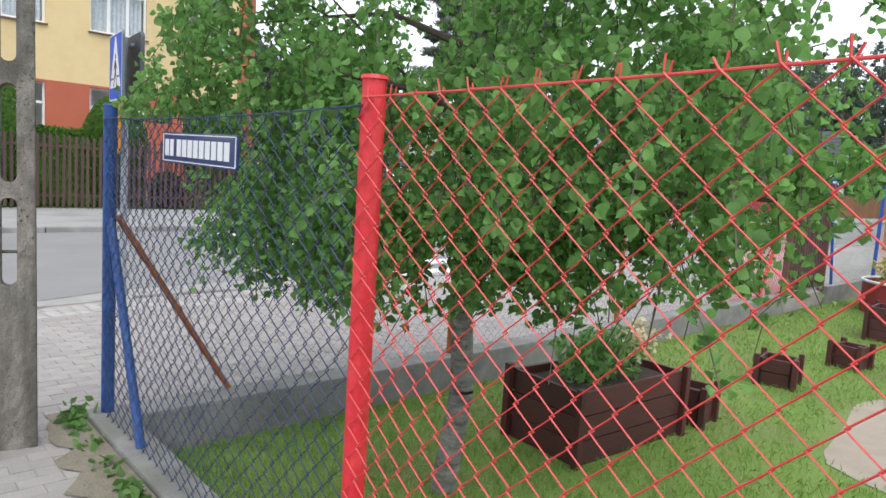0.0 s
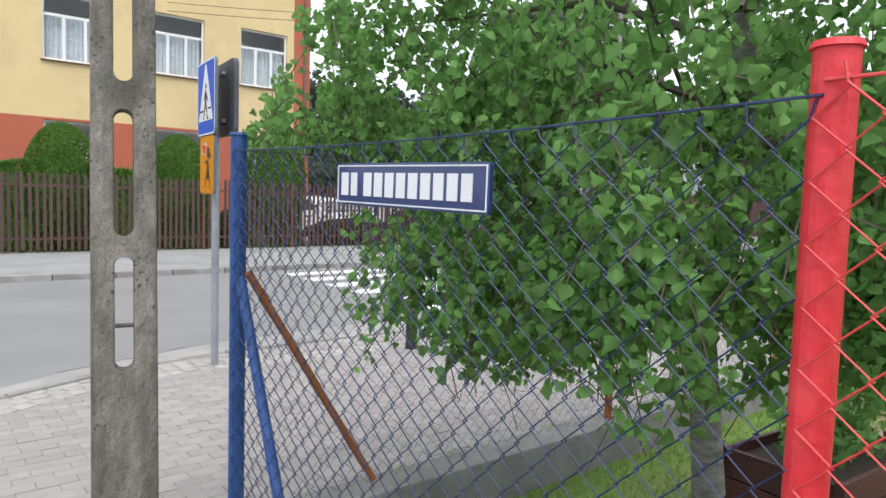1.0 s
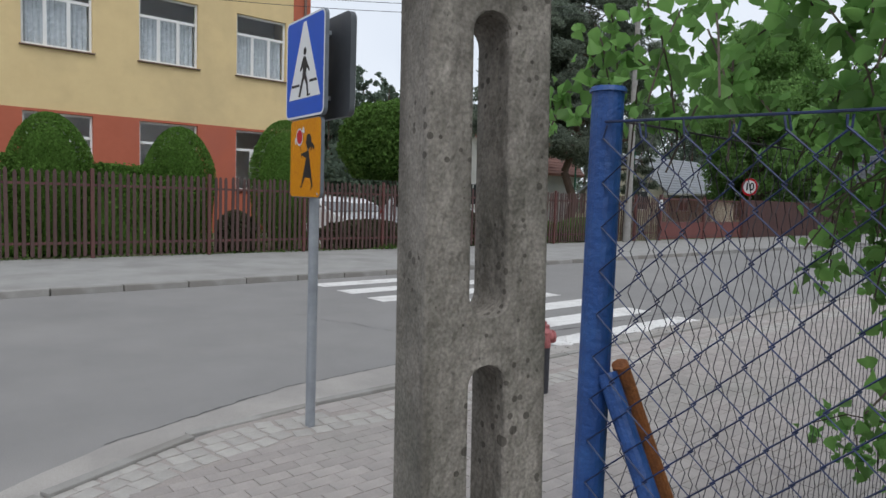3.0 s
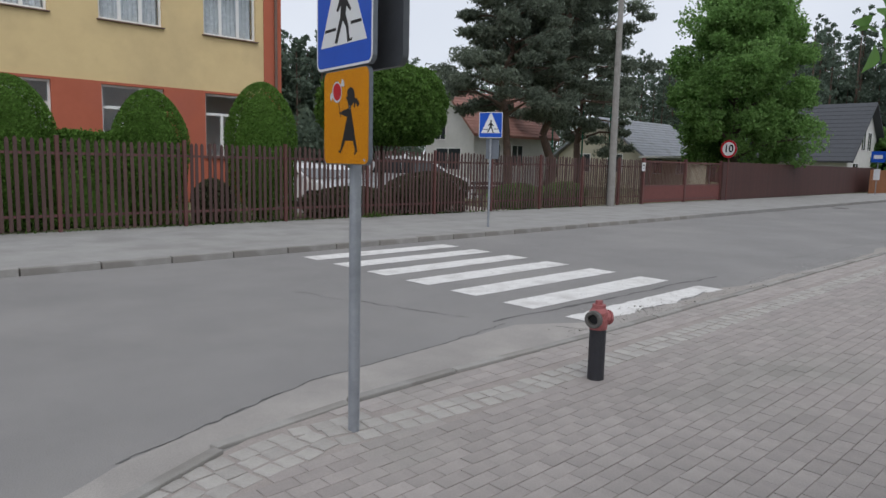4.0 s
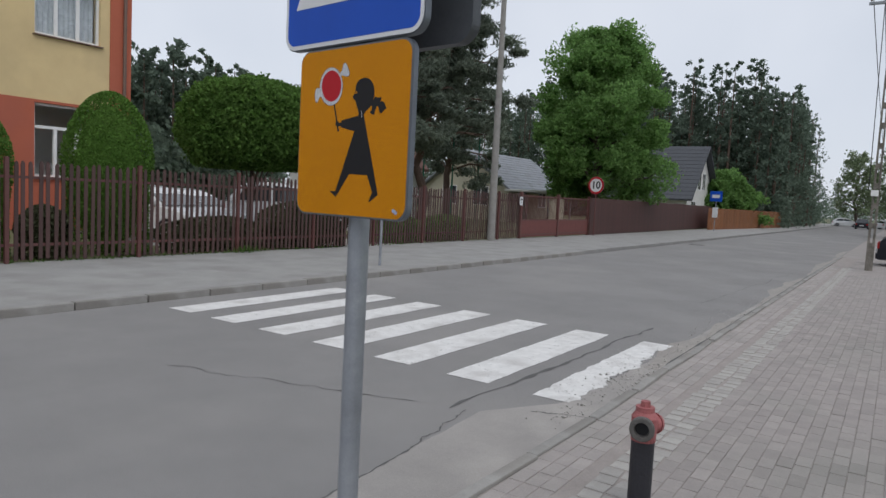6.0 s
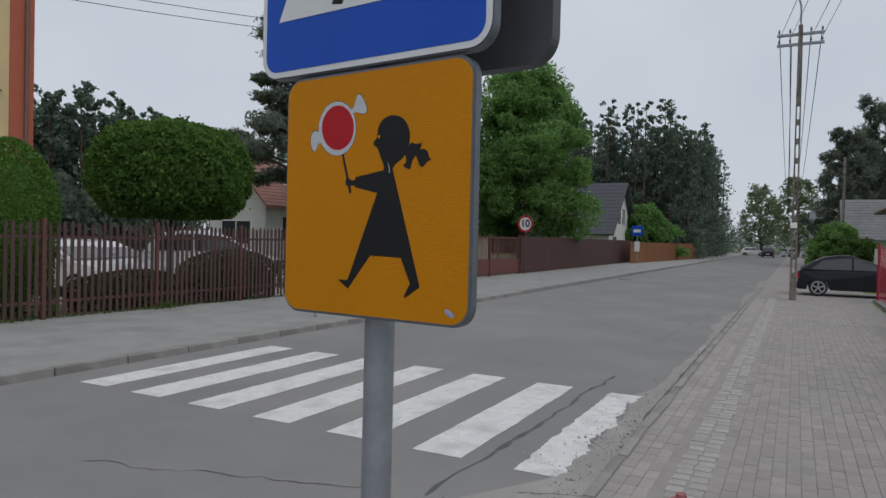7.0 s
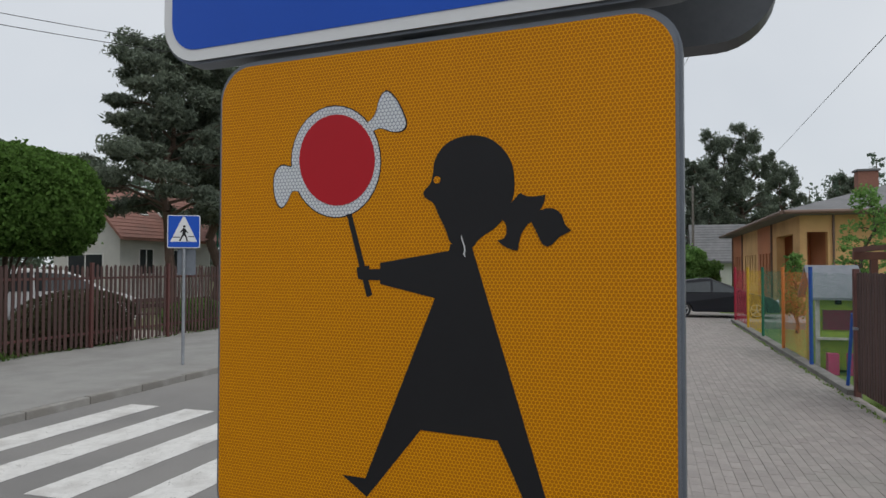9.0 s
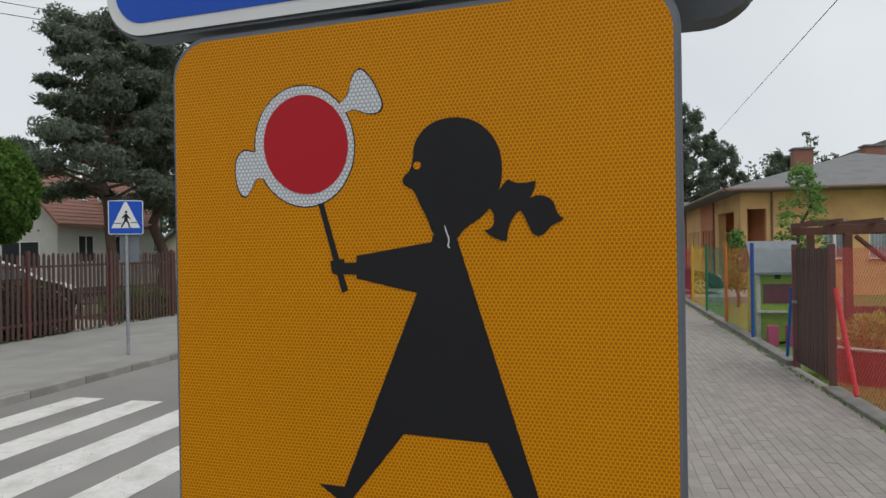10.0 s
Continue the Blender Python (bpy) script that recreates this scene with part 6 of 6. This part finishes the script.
part("brace", rod((GX - 0.02, 4.85, 1.3), (GX - 0.02, 4.2, 0.1), 0.03), RED, gf, "red diagonal brace")
tagged(part("fence_wall_far", box(GX - 0.11, 6.75, -0.4, GX + 0.09, 21, 0.09, 0.012), WALLCON), "low concrete footing wall under the coloured fence", "wall", kind="structure")
gg = thing("garden_gate", "dark brown steel garden gate of upright slats", "gate")
for yy in (5.06, 6.66):
    part("gate_post", box(GX - 0.04, yy - 0.04, 0.0, GX + 0.04, yy + 0.04, 1.86, 0.006), POSTM, gg)
for z in (0.25, 1.6):
    part("rail", box(GX + 0.005, 5.1, z - 0.025, GX + 0.025, 6.62, z + 0.025), POSTM, gg)
for j in range(13):
    yy = 5.18 + j * 0.113
    part("slat", box(GX - 0.012, yy - 0.043, 0.1, GX + 0.004, yy + 0.043, 1.8 + 0.01 * (j % 2), 0.004), BROWNWOOD, gg)
part("handle", box(GX - 0.07, 6.5, 0.98, GX - 0.015, 6.6, 1.02, 0.006), GALV, gg)

# wooden playhouse
ph = thing("playhouse", "small painted wooden playhouse, white, green and pink", "playhouse", at=(4.68, 11.3, -0.22))
PW, PG, PP = colour("playhouse_white", (0.6, 0.6, 0.58)), colour("playhouse_green", (0.36, 0.52, 0.08)), colour("playhouse_pink", (0.6, 0.08, 0.22))
part("wall", box(-0.38, -0.5, 0.05, 0.38, 0.5, 1.55, 0.01), PG, ph)
for sx in (-0.38, 0.38):
    part("corner_post", box(sx - 0.04, -0.56, 0, sx + 0.04, -0.501, 1.55, 0.006), PW, ph)
part("window_panel", box(-0.28, -0.53, 0.85, 0.28, -0.502, 1.25), colour("playhouse_maroon", (0.2, 0.035, 0.08)), ph)
part("attic_window", box(-0.06, -0.53, 1.36, 0.06, -0.502, 1.46), SIGNBLACK, ph)
part("counter", box(-0.42, -0.68, 0.66, 0.42, -0.503, 0.7, 0.006), PW, ph)
for sx in (-0.18, 0.18):
    part("stool", box(sx - 0.1, -0.9, 0.0, sx + 0.1, -0.72, 0.42, 0.01), PP, ph)
RSH = mat("playhouse_roof", (0.24, 0.26, 0.29), (0.18, 0.2, 0.23), 0.7, scale=6)
for s_ in (-1, 1):
    bm = bmesh.new()
    vs = [bm.verts.new(p) for p in ((-0.5, 0, 2.15), (0.5, 0, 2.15), (0.5, s_ * 0.68, 1.5), (-0.5, s_ * 0.68, 1.5))]
    f = bm.faces.new(vs)
    rr = bmesh.ops.extrude_face_region(bm, geom=[f])
    bmesh.ops.translate(bm, verts=[v for v in rr["geom"] if isinstance(v, bmesh.types.BMVert)], vec=(0, 0, -0.05))
    bmesh.ops.recalc_face_normals(bm, faces=bm.faces)
    part("roof", bm, RSH, ph)
gb = prism([(-0.5, 1.551), (0.5, 1.551), (0, 2.06)], -0.375, -0.335)
part("gable", gb, PG, ph).matrix_basis = pose(0, 0, 0, 0, 0, -90)

# dark timber pergola
DKW = mat("dark_timber", (0.14, 0.05, 0.035), (0.09, 0.035, 0.025), 0.65, scale=5, bump=0.2)
pg = thing("pergola", "dark brown timber pergola with crossed braces", "pergola", at=(5.15, 8.2, -0.22))
for x, y in ((0, 0), (2.6, 0), (0, 2), (2.6, 2)):
    part("post", box(x - 0.06, y - 0.06, 0, x + 0.06, y + 0.06, 2.25, 0.008), DKW, pg)
for y in (0, 2):
    part("beam", box(-0.35, y - 0.05, 2.251, 2.95, y + 0.05, 2.4, 0.008), DKW, pg)
for k in range(6):
    part("rafter", box(-0.25 + k * 0.6, -0.4, 2.401, -0.19 + k * 0.6, 2.4, 2.49, 0.006), DKW, pg)
for sgn in (-1, 1):
    part("brace", rod((1.3, -0.075, 1.1), (1.3 + sgn * 1.2, -0.075, 2.2), 0.04, seg=6), DKW, pg)
    part("brace", rod((1.3, -0.16, 1.1), (1.3 + sgn * 1.2, -0.16, 0.35), 0.04, seg=6), DKW, pg)
for z in (0.45, 0.9):
    part("rail", box(0.061, -0.03, z, 2.539, 0.03, z + 0.12, 0.006), DKW, pg)

# raised red flower bed behind the red mesh
bed = thing("flower_bed", "red painted round flower bed with yellow-green plants", "flower bed", at=(5.2, 7.05, -0.22))
for k in range(20):
    a0 = 2 * math.pi * k / 20
    part("stave", box(-0.115, -0.02, 0.0, 0.115, 0.02, 0.5 + 0.01 * (k % 3), 0.006), colour("red_stave", (0.3, 0.04, 0.04)) if k == 0 else bed.children[0].data.materials[0], bed).matrix_basis = pose(0.72 * math.sin(a0), -0.72 * math.cos(a0), 0, 0, 0, math.degrees(a0))
part("rim", tubes("rim", [[(0.75 * math.cos(a0), 0.75 * math.sin(a0), 0.53) for a0 in np.linspace(0, 2 * math.pi, 40)]], 0.022, 6), SIGNWHITE, bed, "pale rim")
part("soil", rod((0, 0, 0.02), (0, 0, 0.42), 0.69, seg=24), SOIL, bed)
rng = np.random.default_rng(61)
tagged(part("greenery", leaves("plants", blob_points(1500, (0, 0, 0.7), (0.55, 0.55, 0.35), rng, 0.2), 0.09, rng, droop=-1.0, wide=0.4, plain=True), mat("yellow_green_leaf", (0.3, 0.36, 0.05), (0.42, 0.4, 0.08), 0.6, scale=3, island=0.3, trans=0.4), bed), kind="stuff")

# ---- planters on the lawn ----
def planter(x0, y0, x1, y1, h, label, flowers=False, rz=0.0):
    p = thing("wooden_planter", label, "planter", group="planters on the lawn", at=((x0 + x1) / 2, (y0 + y1) / 2, -0.22), rz=rz)
    w, d = (x1 - x0) / 2, (y1 - y0) / 2
    n = max(2, int(h / 0.13))
    for k in range(n):
        z0, z1 = h * k / n + 0.004, h * (k + 1) / n - 0.004
        for sx in (-1, 1):
            part("board", box(sx * w - 0.014, -d, z0, sx * w + 0.014, d, z1, 0.004), PLANTERWOOD, p)
            part("board", box(-w + 0.015, sx * d - 0.014, z0, w - 0.015, sx * d + 0.014, z1, 0.004), PLANTERWOOD, p)
    for sx in (-1, 1):
        for sy in (-1, 1):
            part("corner_post", box(sx * (w + 0.03) - 0.025, sy * (d + 0.03) - 0.025, 0, sx * (w + 0.03) + 0.025, sy * (d + 0.03) + 0.025, h + 0.03, 0.005), PLANTERWOOD, p)
    part("soil", box(-w + 0.02, -d + 0.02, 0.02, w - 0.02, d - 0.02, h - 0.06), mat("potting_soil", (0.05, 0.035, 0.025), rough=0.95, scale=20, bump=0.5), p)
    if flowers:
        g = np.random.default_rng(9)
        tagged(part("greenery", leaves("plants", blob_points(500, (0, 0, h + 0.1), (w * 0.9, d * 0.9, 0.22), g, 0.1), 0.09, g, droop=-1.2, wide=0.4), LEAF, p), kind="stuff")
        tagged(part("blossom", leaves("blossom", blob_points(160, (0.1, d * 0.55, h + 0.22), (w * 0.6, d * 0.4, 0.14), g, 0.2), 0.05, g), mat("pale_flower", (0.7, 0.62, 0.42), (0.6, 0.5, 0.3), 0.7, scale=9, trans=0.3), p), kind="stuff")
    return p


planter(5.02, -2.42, 5.62, -1.3, 0.5, "large dark red-brown wooden planter with pale flowers", True, -4)
planter(5.42, -1.05, 5.68, -0.8, 0.3, "small dark brown wooden planter on the grass", rz=8)
planter(5.4, 0.7, 5.68, 0.98, 0.27, "small dark brown wooden planter on the grass", rz=12)
planter(5.62, 2.15, 5.86, 2.4, 0.26, "small dark brown wooden planter on the grass", rz=-6)
planter(5.35, 4.2, 5.95, 4.7, 0.45, "dark red-brown wooden planter further along the lawn", rz=4)

# grass blades on the lawn near the fence, weeds by the wall
g = np.random.default_rng(21)
gp = np.stack([g.uniform(4.02, 10.5, 100000), -4.6 + 12 * g.uniform(0, 1, 100000) ** 1.4, np.full(100000, -0.2)], 1)
keep = ~(((gp[:, 0] - 7.75) / 1.6) ** 2 + ((gp[:, 1] - 0.3) / 1.7) ** 2 < 0.72 + 0.2 * np.sin(gp[:, 0] * 5) + g.uniform(0, 0.35, len(gp)))
keep &= ~((gp[:, 0] > 4.93) & (gp[:, 0] < 5.63) & (gp[:, 1] > -2.48) & (gp[:, 1] < -1.24))
tagged(part("grass", leaves("grass", gp[keep], 0.06, g, droop=-1.6, wide=0.1, plain=True), GRASS), "short tufted green grass blades", "grass", kind="stuff")
wp = np.concatenate([blob_points(int(14 + 40 * (k % 3 == 0)), (3.9 + 0.33 * k, FY - 0.2, 0.03), (0.16, 0.07, 0.06), g, 0.1) for k in range(11)] + [blob_points(60, (3.75, FY - 0.15, 0.05), (0.12, 0.1, 0.1), g, 0.1)])
wp[:, 2] = np.maximum(wp[:, 2], 0.02)
tagged(part("weeds", leaves("weeds", wp, 0.07, g, droop=-0.6, wide=0.6), LEAF), "low green weeds along the footing wall", "weeds", kind="stuff")
gp = np.concatenate([np.stack([g.uniform(-10.72, -10.58, 320), g.uniform(-4, 12, 320), np.full(320, 0.13)], 1), blob_points(90, (-10.5, 5.2, 0.16), (0.1, 0.5, 0.1), g, 0.1)])
tagged(part("weeds", leaves("weeds", gp, 0.13, g, droop=-2.0, wide=0.1), BALL), "long grass tufts at the foot of the fence", "weeds", kind="stuff")
gp = np.stack([g.uniform(3.7, 3.78, 500), g.uniform(-4.6, 20, 500), np.full(500, 0.03)], 1)
tagged(part("weeds", leaves("weeds", gp, 0.06, g, droop=-1.0, wide=0.3), GRASS), "thin weeds between paving and footing wall", "weeds", kind="stuff")


# ---- cars ----
def car(name, label, x, y, z, rz, paint, length=4.0, width=1.7, height=1.45, bonnet=0.9, boot=0.35):
    """Hatchback or estate, nose towards local +x: body with wheel arches, glasshouse, lights, wheels."""
    c = thing(name, label, "car", at=(x, y, z), rz=rz)
    L, Wd, Hh = length / 2, width / 2, height
    belt = Hh * 0.62
    wheels = (L - 0.8, -L + 0.66)
    body = [(-L, 0.3), (-L + 0.03, belt - 0.12), (-L + 0.1, belt), (L - bonnet - 0.05, belt + 0.02), (L - 0.35, belt - 0.12), (L - 0.08, belt - 0.28), (L, 0.42), (L - 0.03, 0.22)]
    arch = []
    for cxw in wheels:
        arch += [(cxw + 0.36 * math.cos(t), 0.22 + 0.36 * math.sin(t) * 1.05) for t in np.linspace(0, math.pi, 9)]
    prof = body + arch + [(-L + 0.03, 0.22)]
    bm = prism(prof, -Wd, Wd)
    for v in bm.verts:
        k = abs(v.co.x) / L
        v.co.y *= 1 - 0.1 * max(0, k - 0.7) / 0.3 - 0.06 * max(0, v.co.z - 0.55)
    bmesh.ops.triangulate(bm, faces=bm.faces)
    b = part("body", bm, paint, c)
    m = b.modifiers.new("bevel", "BEVEL")
    m.width, m.segments, m.limit_method, m.angle_limit = 0.03, 2, "ANGLE", radians(40)
    cab = [(-L + 0.1, belt), (-L + 0.1 + boot, Hh - 0.2), (-L + boot + 0.35, Hh - 0.08), (-L + boot + 0.8, Hh - 0.01), (-L + boot + 1.2, Hh), (L - bonnet - 1.15, Hh - 0.06), (L - bonnet - 0.75, Hh - 0.2), (L - bonnet, belt)]
    bm = prism(cab, -Wd * 0.93, Wd * 0.93)
    for v in bm.verts:
        v.co.y *= 1 - 0.22 * (v.co.z - belt) / (Hh - belt)
    gl = part("cabin", bm, paint, c)
    m = gl.modifiers.new("bevel", "BEVEL")
    m.width, m.segments, m.limit_method, m.angle_limit = 0.03, 2, "ANGLE", radians(30)
    mid = -L + boot + 1.2
    for s in (-1, 1):
        for pts in ([(-L + 0.42, belt + 0.04), (-L + 0.3 + boot, Hh - 0.19), (mid - 0.04, Hh - 0.1), (mid - 0.04, belt + 0.04)], [(mid + 0.04, belt + 0.04), (mid + 0.04, Hh - 0.1), (L - bonnet - 0.98, Hh - 0.17), (L - bonnet - 0.22, belt + 0.04)]):
            bm = bmesh.new()
            vs = [bm.verts.new((px, s * (Wd * 0.93 * (1 - 0.22 * (pz - belt) / (Hh - belt)) + 0.006), pz)) for px, pz in pts]
            f = bm.faces.new(vs)
            rr = bmesh.ops.extrude_face_region(bm, geom=[f])
            bmesh.ops.translate(bm, verts=[v for v in rr["geom"] if isinstance(v, bmesh.types.BMVert)], vec=(0, -s * 0.02, 0))
            bmesh.ops.recalc_face_normals(bm, faces=bm.faces)
            part("side_window", bm, CARGLASS, gl)
    for a, bq, nm in (((-L + 0.13, belt + 0.05), (-L + 0.08 + boot, Hh - 0.22), "rear_window"), ((L - bonnet - 0.04, belt + 0.04), (L - bonnet - 0.7, Hh - 0.22), "windscreen")):
        sgn = -1 if nm == "rear_window" else 1
        bm = bmesh.new()
        vs = []
        for (px, pz), w_ in ((a, 0.86), (bq, 0.7)):
            vs += [bm.verts.new((px + sgn * 0.02, -Wd * w_, pz)), bm.verts.new((px + sgn * 0.02, Wd * w_, pz))]
        f = bm.faces.new((vs[0], vs[1], vs[3], vs[2]))
        rr = bmesh.ops.extrude_face_region(bm, geom=[f])
        bmesh.ops.translate(bm, verts=[v for v in rr["geom"] if isinstance(v, bmesh.types.BMVert)], vec=(-sgn * 0.03, 0, 0))
        bmesh.ops.recalc_face_normals(bm, faces=bm.faces)
        part(nm, bm, CARGLASS, gl)
    for s in (-1, 1):
        part("tail_light", box(-L - 0.008, s * Wd * 0.78 - 0.11, belt - 0.3, -L + 0.06, s * Wd * 0.78 + 0.11, belt - 0.08, 0.015), LAMPRED, c)
        part("headlight", box(L - 0.16, s * Wd * 0.7 - 0.17, belt - 0.36, L - 0.03, s * Wd * 0.7 + 0.17, belt - 0.22, 0.02), LAMPCLEAR, c)
        part("mirror", box(L - bonnet - 0.38, s * (Wd + 0.02) - 0.07, belt + 0.02, L - bonnet - 0.26, s * (Wd + 0.02) + 0.07, belt + 0.15, 0.02), paint, c)
        for cxw in wheels:
            wh = part("wheel", rod((cxw, s * (Wd - 0.19), 0.3), (cxw, s * (Wd - 0.005), 0.3), 0.3, seg=28), RUBBER, c)
            bm = rod((cxw, s * (Wd - 0.03), 0.3), (cxw, s * (Wd + 0.0), 0.3), 0.055, seg=12)
            for q in range(5):
                a = q * 2 * math.pi / 5 + 0.3
                rod((cxw + 0.04 * math.cos(a), s * (Wd + 0.002), 0.3 + 0.04 * math.sin(a)), (cxw + 0.2 * math.cos(a), s * (Wd + 0.002), 0.3 + 0.2 * math.sin(a)), 0.026, 0.03, 6, bm)
            n = 24
            va = [[bm.verts.new((cxw + r_ * math.cos(t), s * (Wd + 0.006), 0.3 + r_ * math.sin(t))) for r_ in (0.19, 0.225)] for t in np.linspace(0, 2 * math.pi, n, endpoint=False)]
            for q in range(n):
                bm.faces.new((va[q][0], va[q][1], va[(q + 1) % n][1], va[(q + 1) % n][0]))
            part("rim", bm, ALLOY, wh)
    for sgn, nm in ((-1, "rear_bumper"), (1, "front_bumper")):
        part(nm, box(sgn * (L - 0.02) - 0.06, -Wd * 0.9, 0.25, sgn * (L - 0.02) + 0.05, Wd * 0.9, 0.45, 0.03), paint, c)
    part("number_plate", box(-L - 0.06, -0.26, 0.48, -L - 0.012, 0.26, 0.59, 0.004), SIGNWHITE, c)
    return c


car("parked_car", "small black hatchback parked across the pavement", 3.62, 23.1, 0.02, 0, CARBLACK, 4.0, 1.7, 1.46, 1.05, 0.5)
car("parked_car", "white hatchback parked behind the slatted fence", -15.7, 6.2, 0.07, 12, CARWHITE, 4.1, 1.75, 1.48)
car("parked_car", "low white car parked behind the slatted fence", -17.2, 8.3, 0.07, 8, CARWHITE, 4.2, 1.75, 1.42)
car("parked_car", "tall white estate car parked behind the slatted fence", -15.4, 11.0, 0.07, 58, CARWHITE, 4.4, 1.8, 1.75)
car("distant_car", "small dark car far along the road", -2.2, 108, 0.0, 90, CARBLACK)
car("distant_car", "small pale car far beside the road", 1.2, 120, 0.0, 40, CARWHITE)
car("distant_car", "small pale car far beside the road", -5.2, 125, 0.0, 10, CARWHITE)

# ---- overhead line, lamp post and poles ----
lp = thing("lamp_post", "concrete power pole with crossarms and curved street lamp", "street lamp", at=(1.5, 19.66, -0.02))
sl2 = [(0.9 + 0.62 * k, 1.36 + 0.62 * k) for k in range(9)]
part("shaft", slotted_pole(8.9, 0.21, 0.27, sl2, taper=0.62), CONCRETE, lp).matrix_basis = pose(0, 0, 0, 0, 0, 90)
for z in (8.3, 8.62):
    cr = part("crossarm", box(-0.68, -0.05, z - 0.04, 0.68, 0.05, z + 0.04, 0.006), GALV, lp)
    for x in (-0.62, -0.3, 0.3, 0.62):
        bm = rod((x, 0, z + 0.04), (x, 0, z + 0.09), 0.012, seg=6)
        rod((x, 0, z + 0.09), (x, 0, z + 0.17), 0.035, 0.025, 8, bm)
        part("insulator", bm, mat("porcelain", (0.12, 0.07, 0.05), rough=0.25), cr)
armp = [(0, 0, 8.8), (0.0, -0.02, 9.5), (-0.1, -0.05, 9.9), (-0.4, -0.1, 10.25), (-0.9, -0.2, 10.4)]
part("lamp_arm", tubes("lamp_arm", [armp], 0.03, 8), GALV, lp)
part("lamp_head", box(-1.35, -0.36, 10.33, -0.85, -0.1, 10.45, 0.04), GALV, lp)
part("meter_box", box(-0.13, -0.24, 2.36, 0.07, -0.15, 2.54, 0.01), UPVC, lp)
p2 = thing("utility_pole", "slender grey concrete pole beside the slatted fence", "utility pole", at=(-10.42, 16.55, 0.1))
part("shaft", rod((0, 0, 0), (0, 0, 9.2), 0.15, 0.09, 16), mat("pale_concrete", (0.3, 0.29, 0.27), (0.22, 0.21, 0.2), 0.9, scale=6, fine=0.12), p2)
p3 = thing("utility_pole", "grey concrete pole far behind the nursery", "utility pole", at=(4.35, 49, -0.22))
part("shaft", slotted_pole(8.2, 0.3, 0.22, sl2[:8], taper=0.6), CONCRETE, p3)
part("box", box(-0.25, -0.25, 1.2, 0.25, -0.14, 1.9, 0.01), mat("yellow_box", (0.7, 0.5, 0.05), rough=0.5), p3)


def cable(name, label, a, b, sag, r=0.008):
    pts = [tuple(np.array(a) + (np.array(b) - np.array(a)) * t - np.array([0, 0, sag * 4 * t * (1 - t)])) for t in np.linspace(0, 1, 24)]
    c = tagged(part(name, tubes(name, [pts], r, 4), WIRE), label, "cable")
    return c


for x in (-0.62, -0.3, 0.3, 0.62):
    cable("power_line", "thin black power line along the road", (1.5 + x, 19.6, 8.78), (0.7 + x, 130, 8.8), 1.6, 0.014)
    cable("power_line", "thin black power line along the road", (1.5 + x, 19.6, 8.46), (3.9 + x * 0.3, -5.25, 8.3), 0.35, 0.008)
cable("power_line", "thin black wire from the lamp pole down to a box", (1.25, 19.5, 8.2), (1.3, 19.5, 2.5), 0.0, 0.012)
cable("power_line", "thin black wire crossing to the building", (3.9, -5.25, 8.2), (BX, 2.0, 9.0), 0.25, 0.008)
cable("power_line", "thin black wire crossing to the building", (-10.42, 16.55, 9.1), (BX, 1.6, 8.3), 0.3, 0.01)
cable("power_line", "thin black wire crossing to the building", (-10.42, 16.55, 8.8), (BX, 1.6, 8.0), 0.3, 0.01)
cable("power_line", "thin black wire sloping over the nursery garden", (3.9, -5.25, 5.15), (8.76, 44.4, 8.9), 0.0, 0.01)
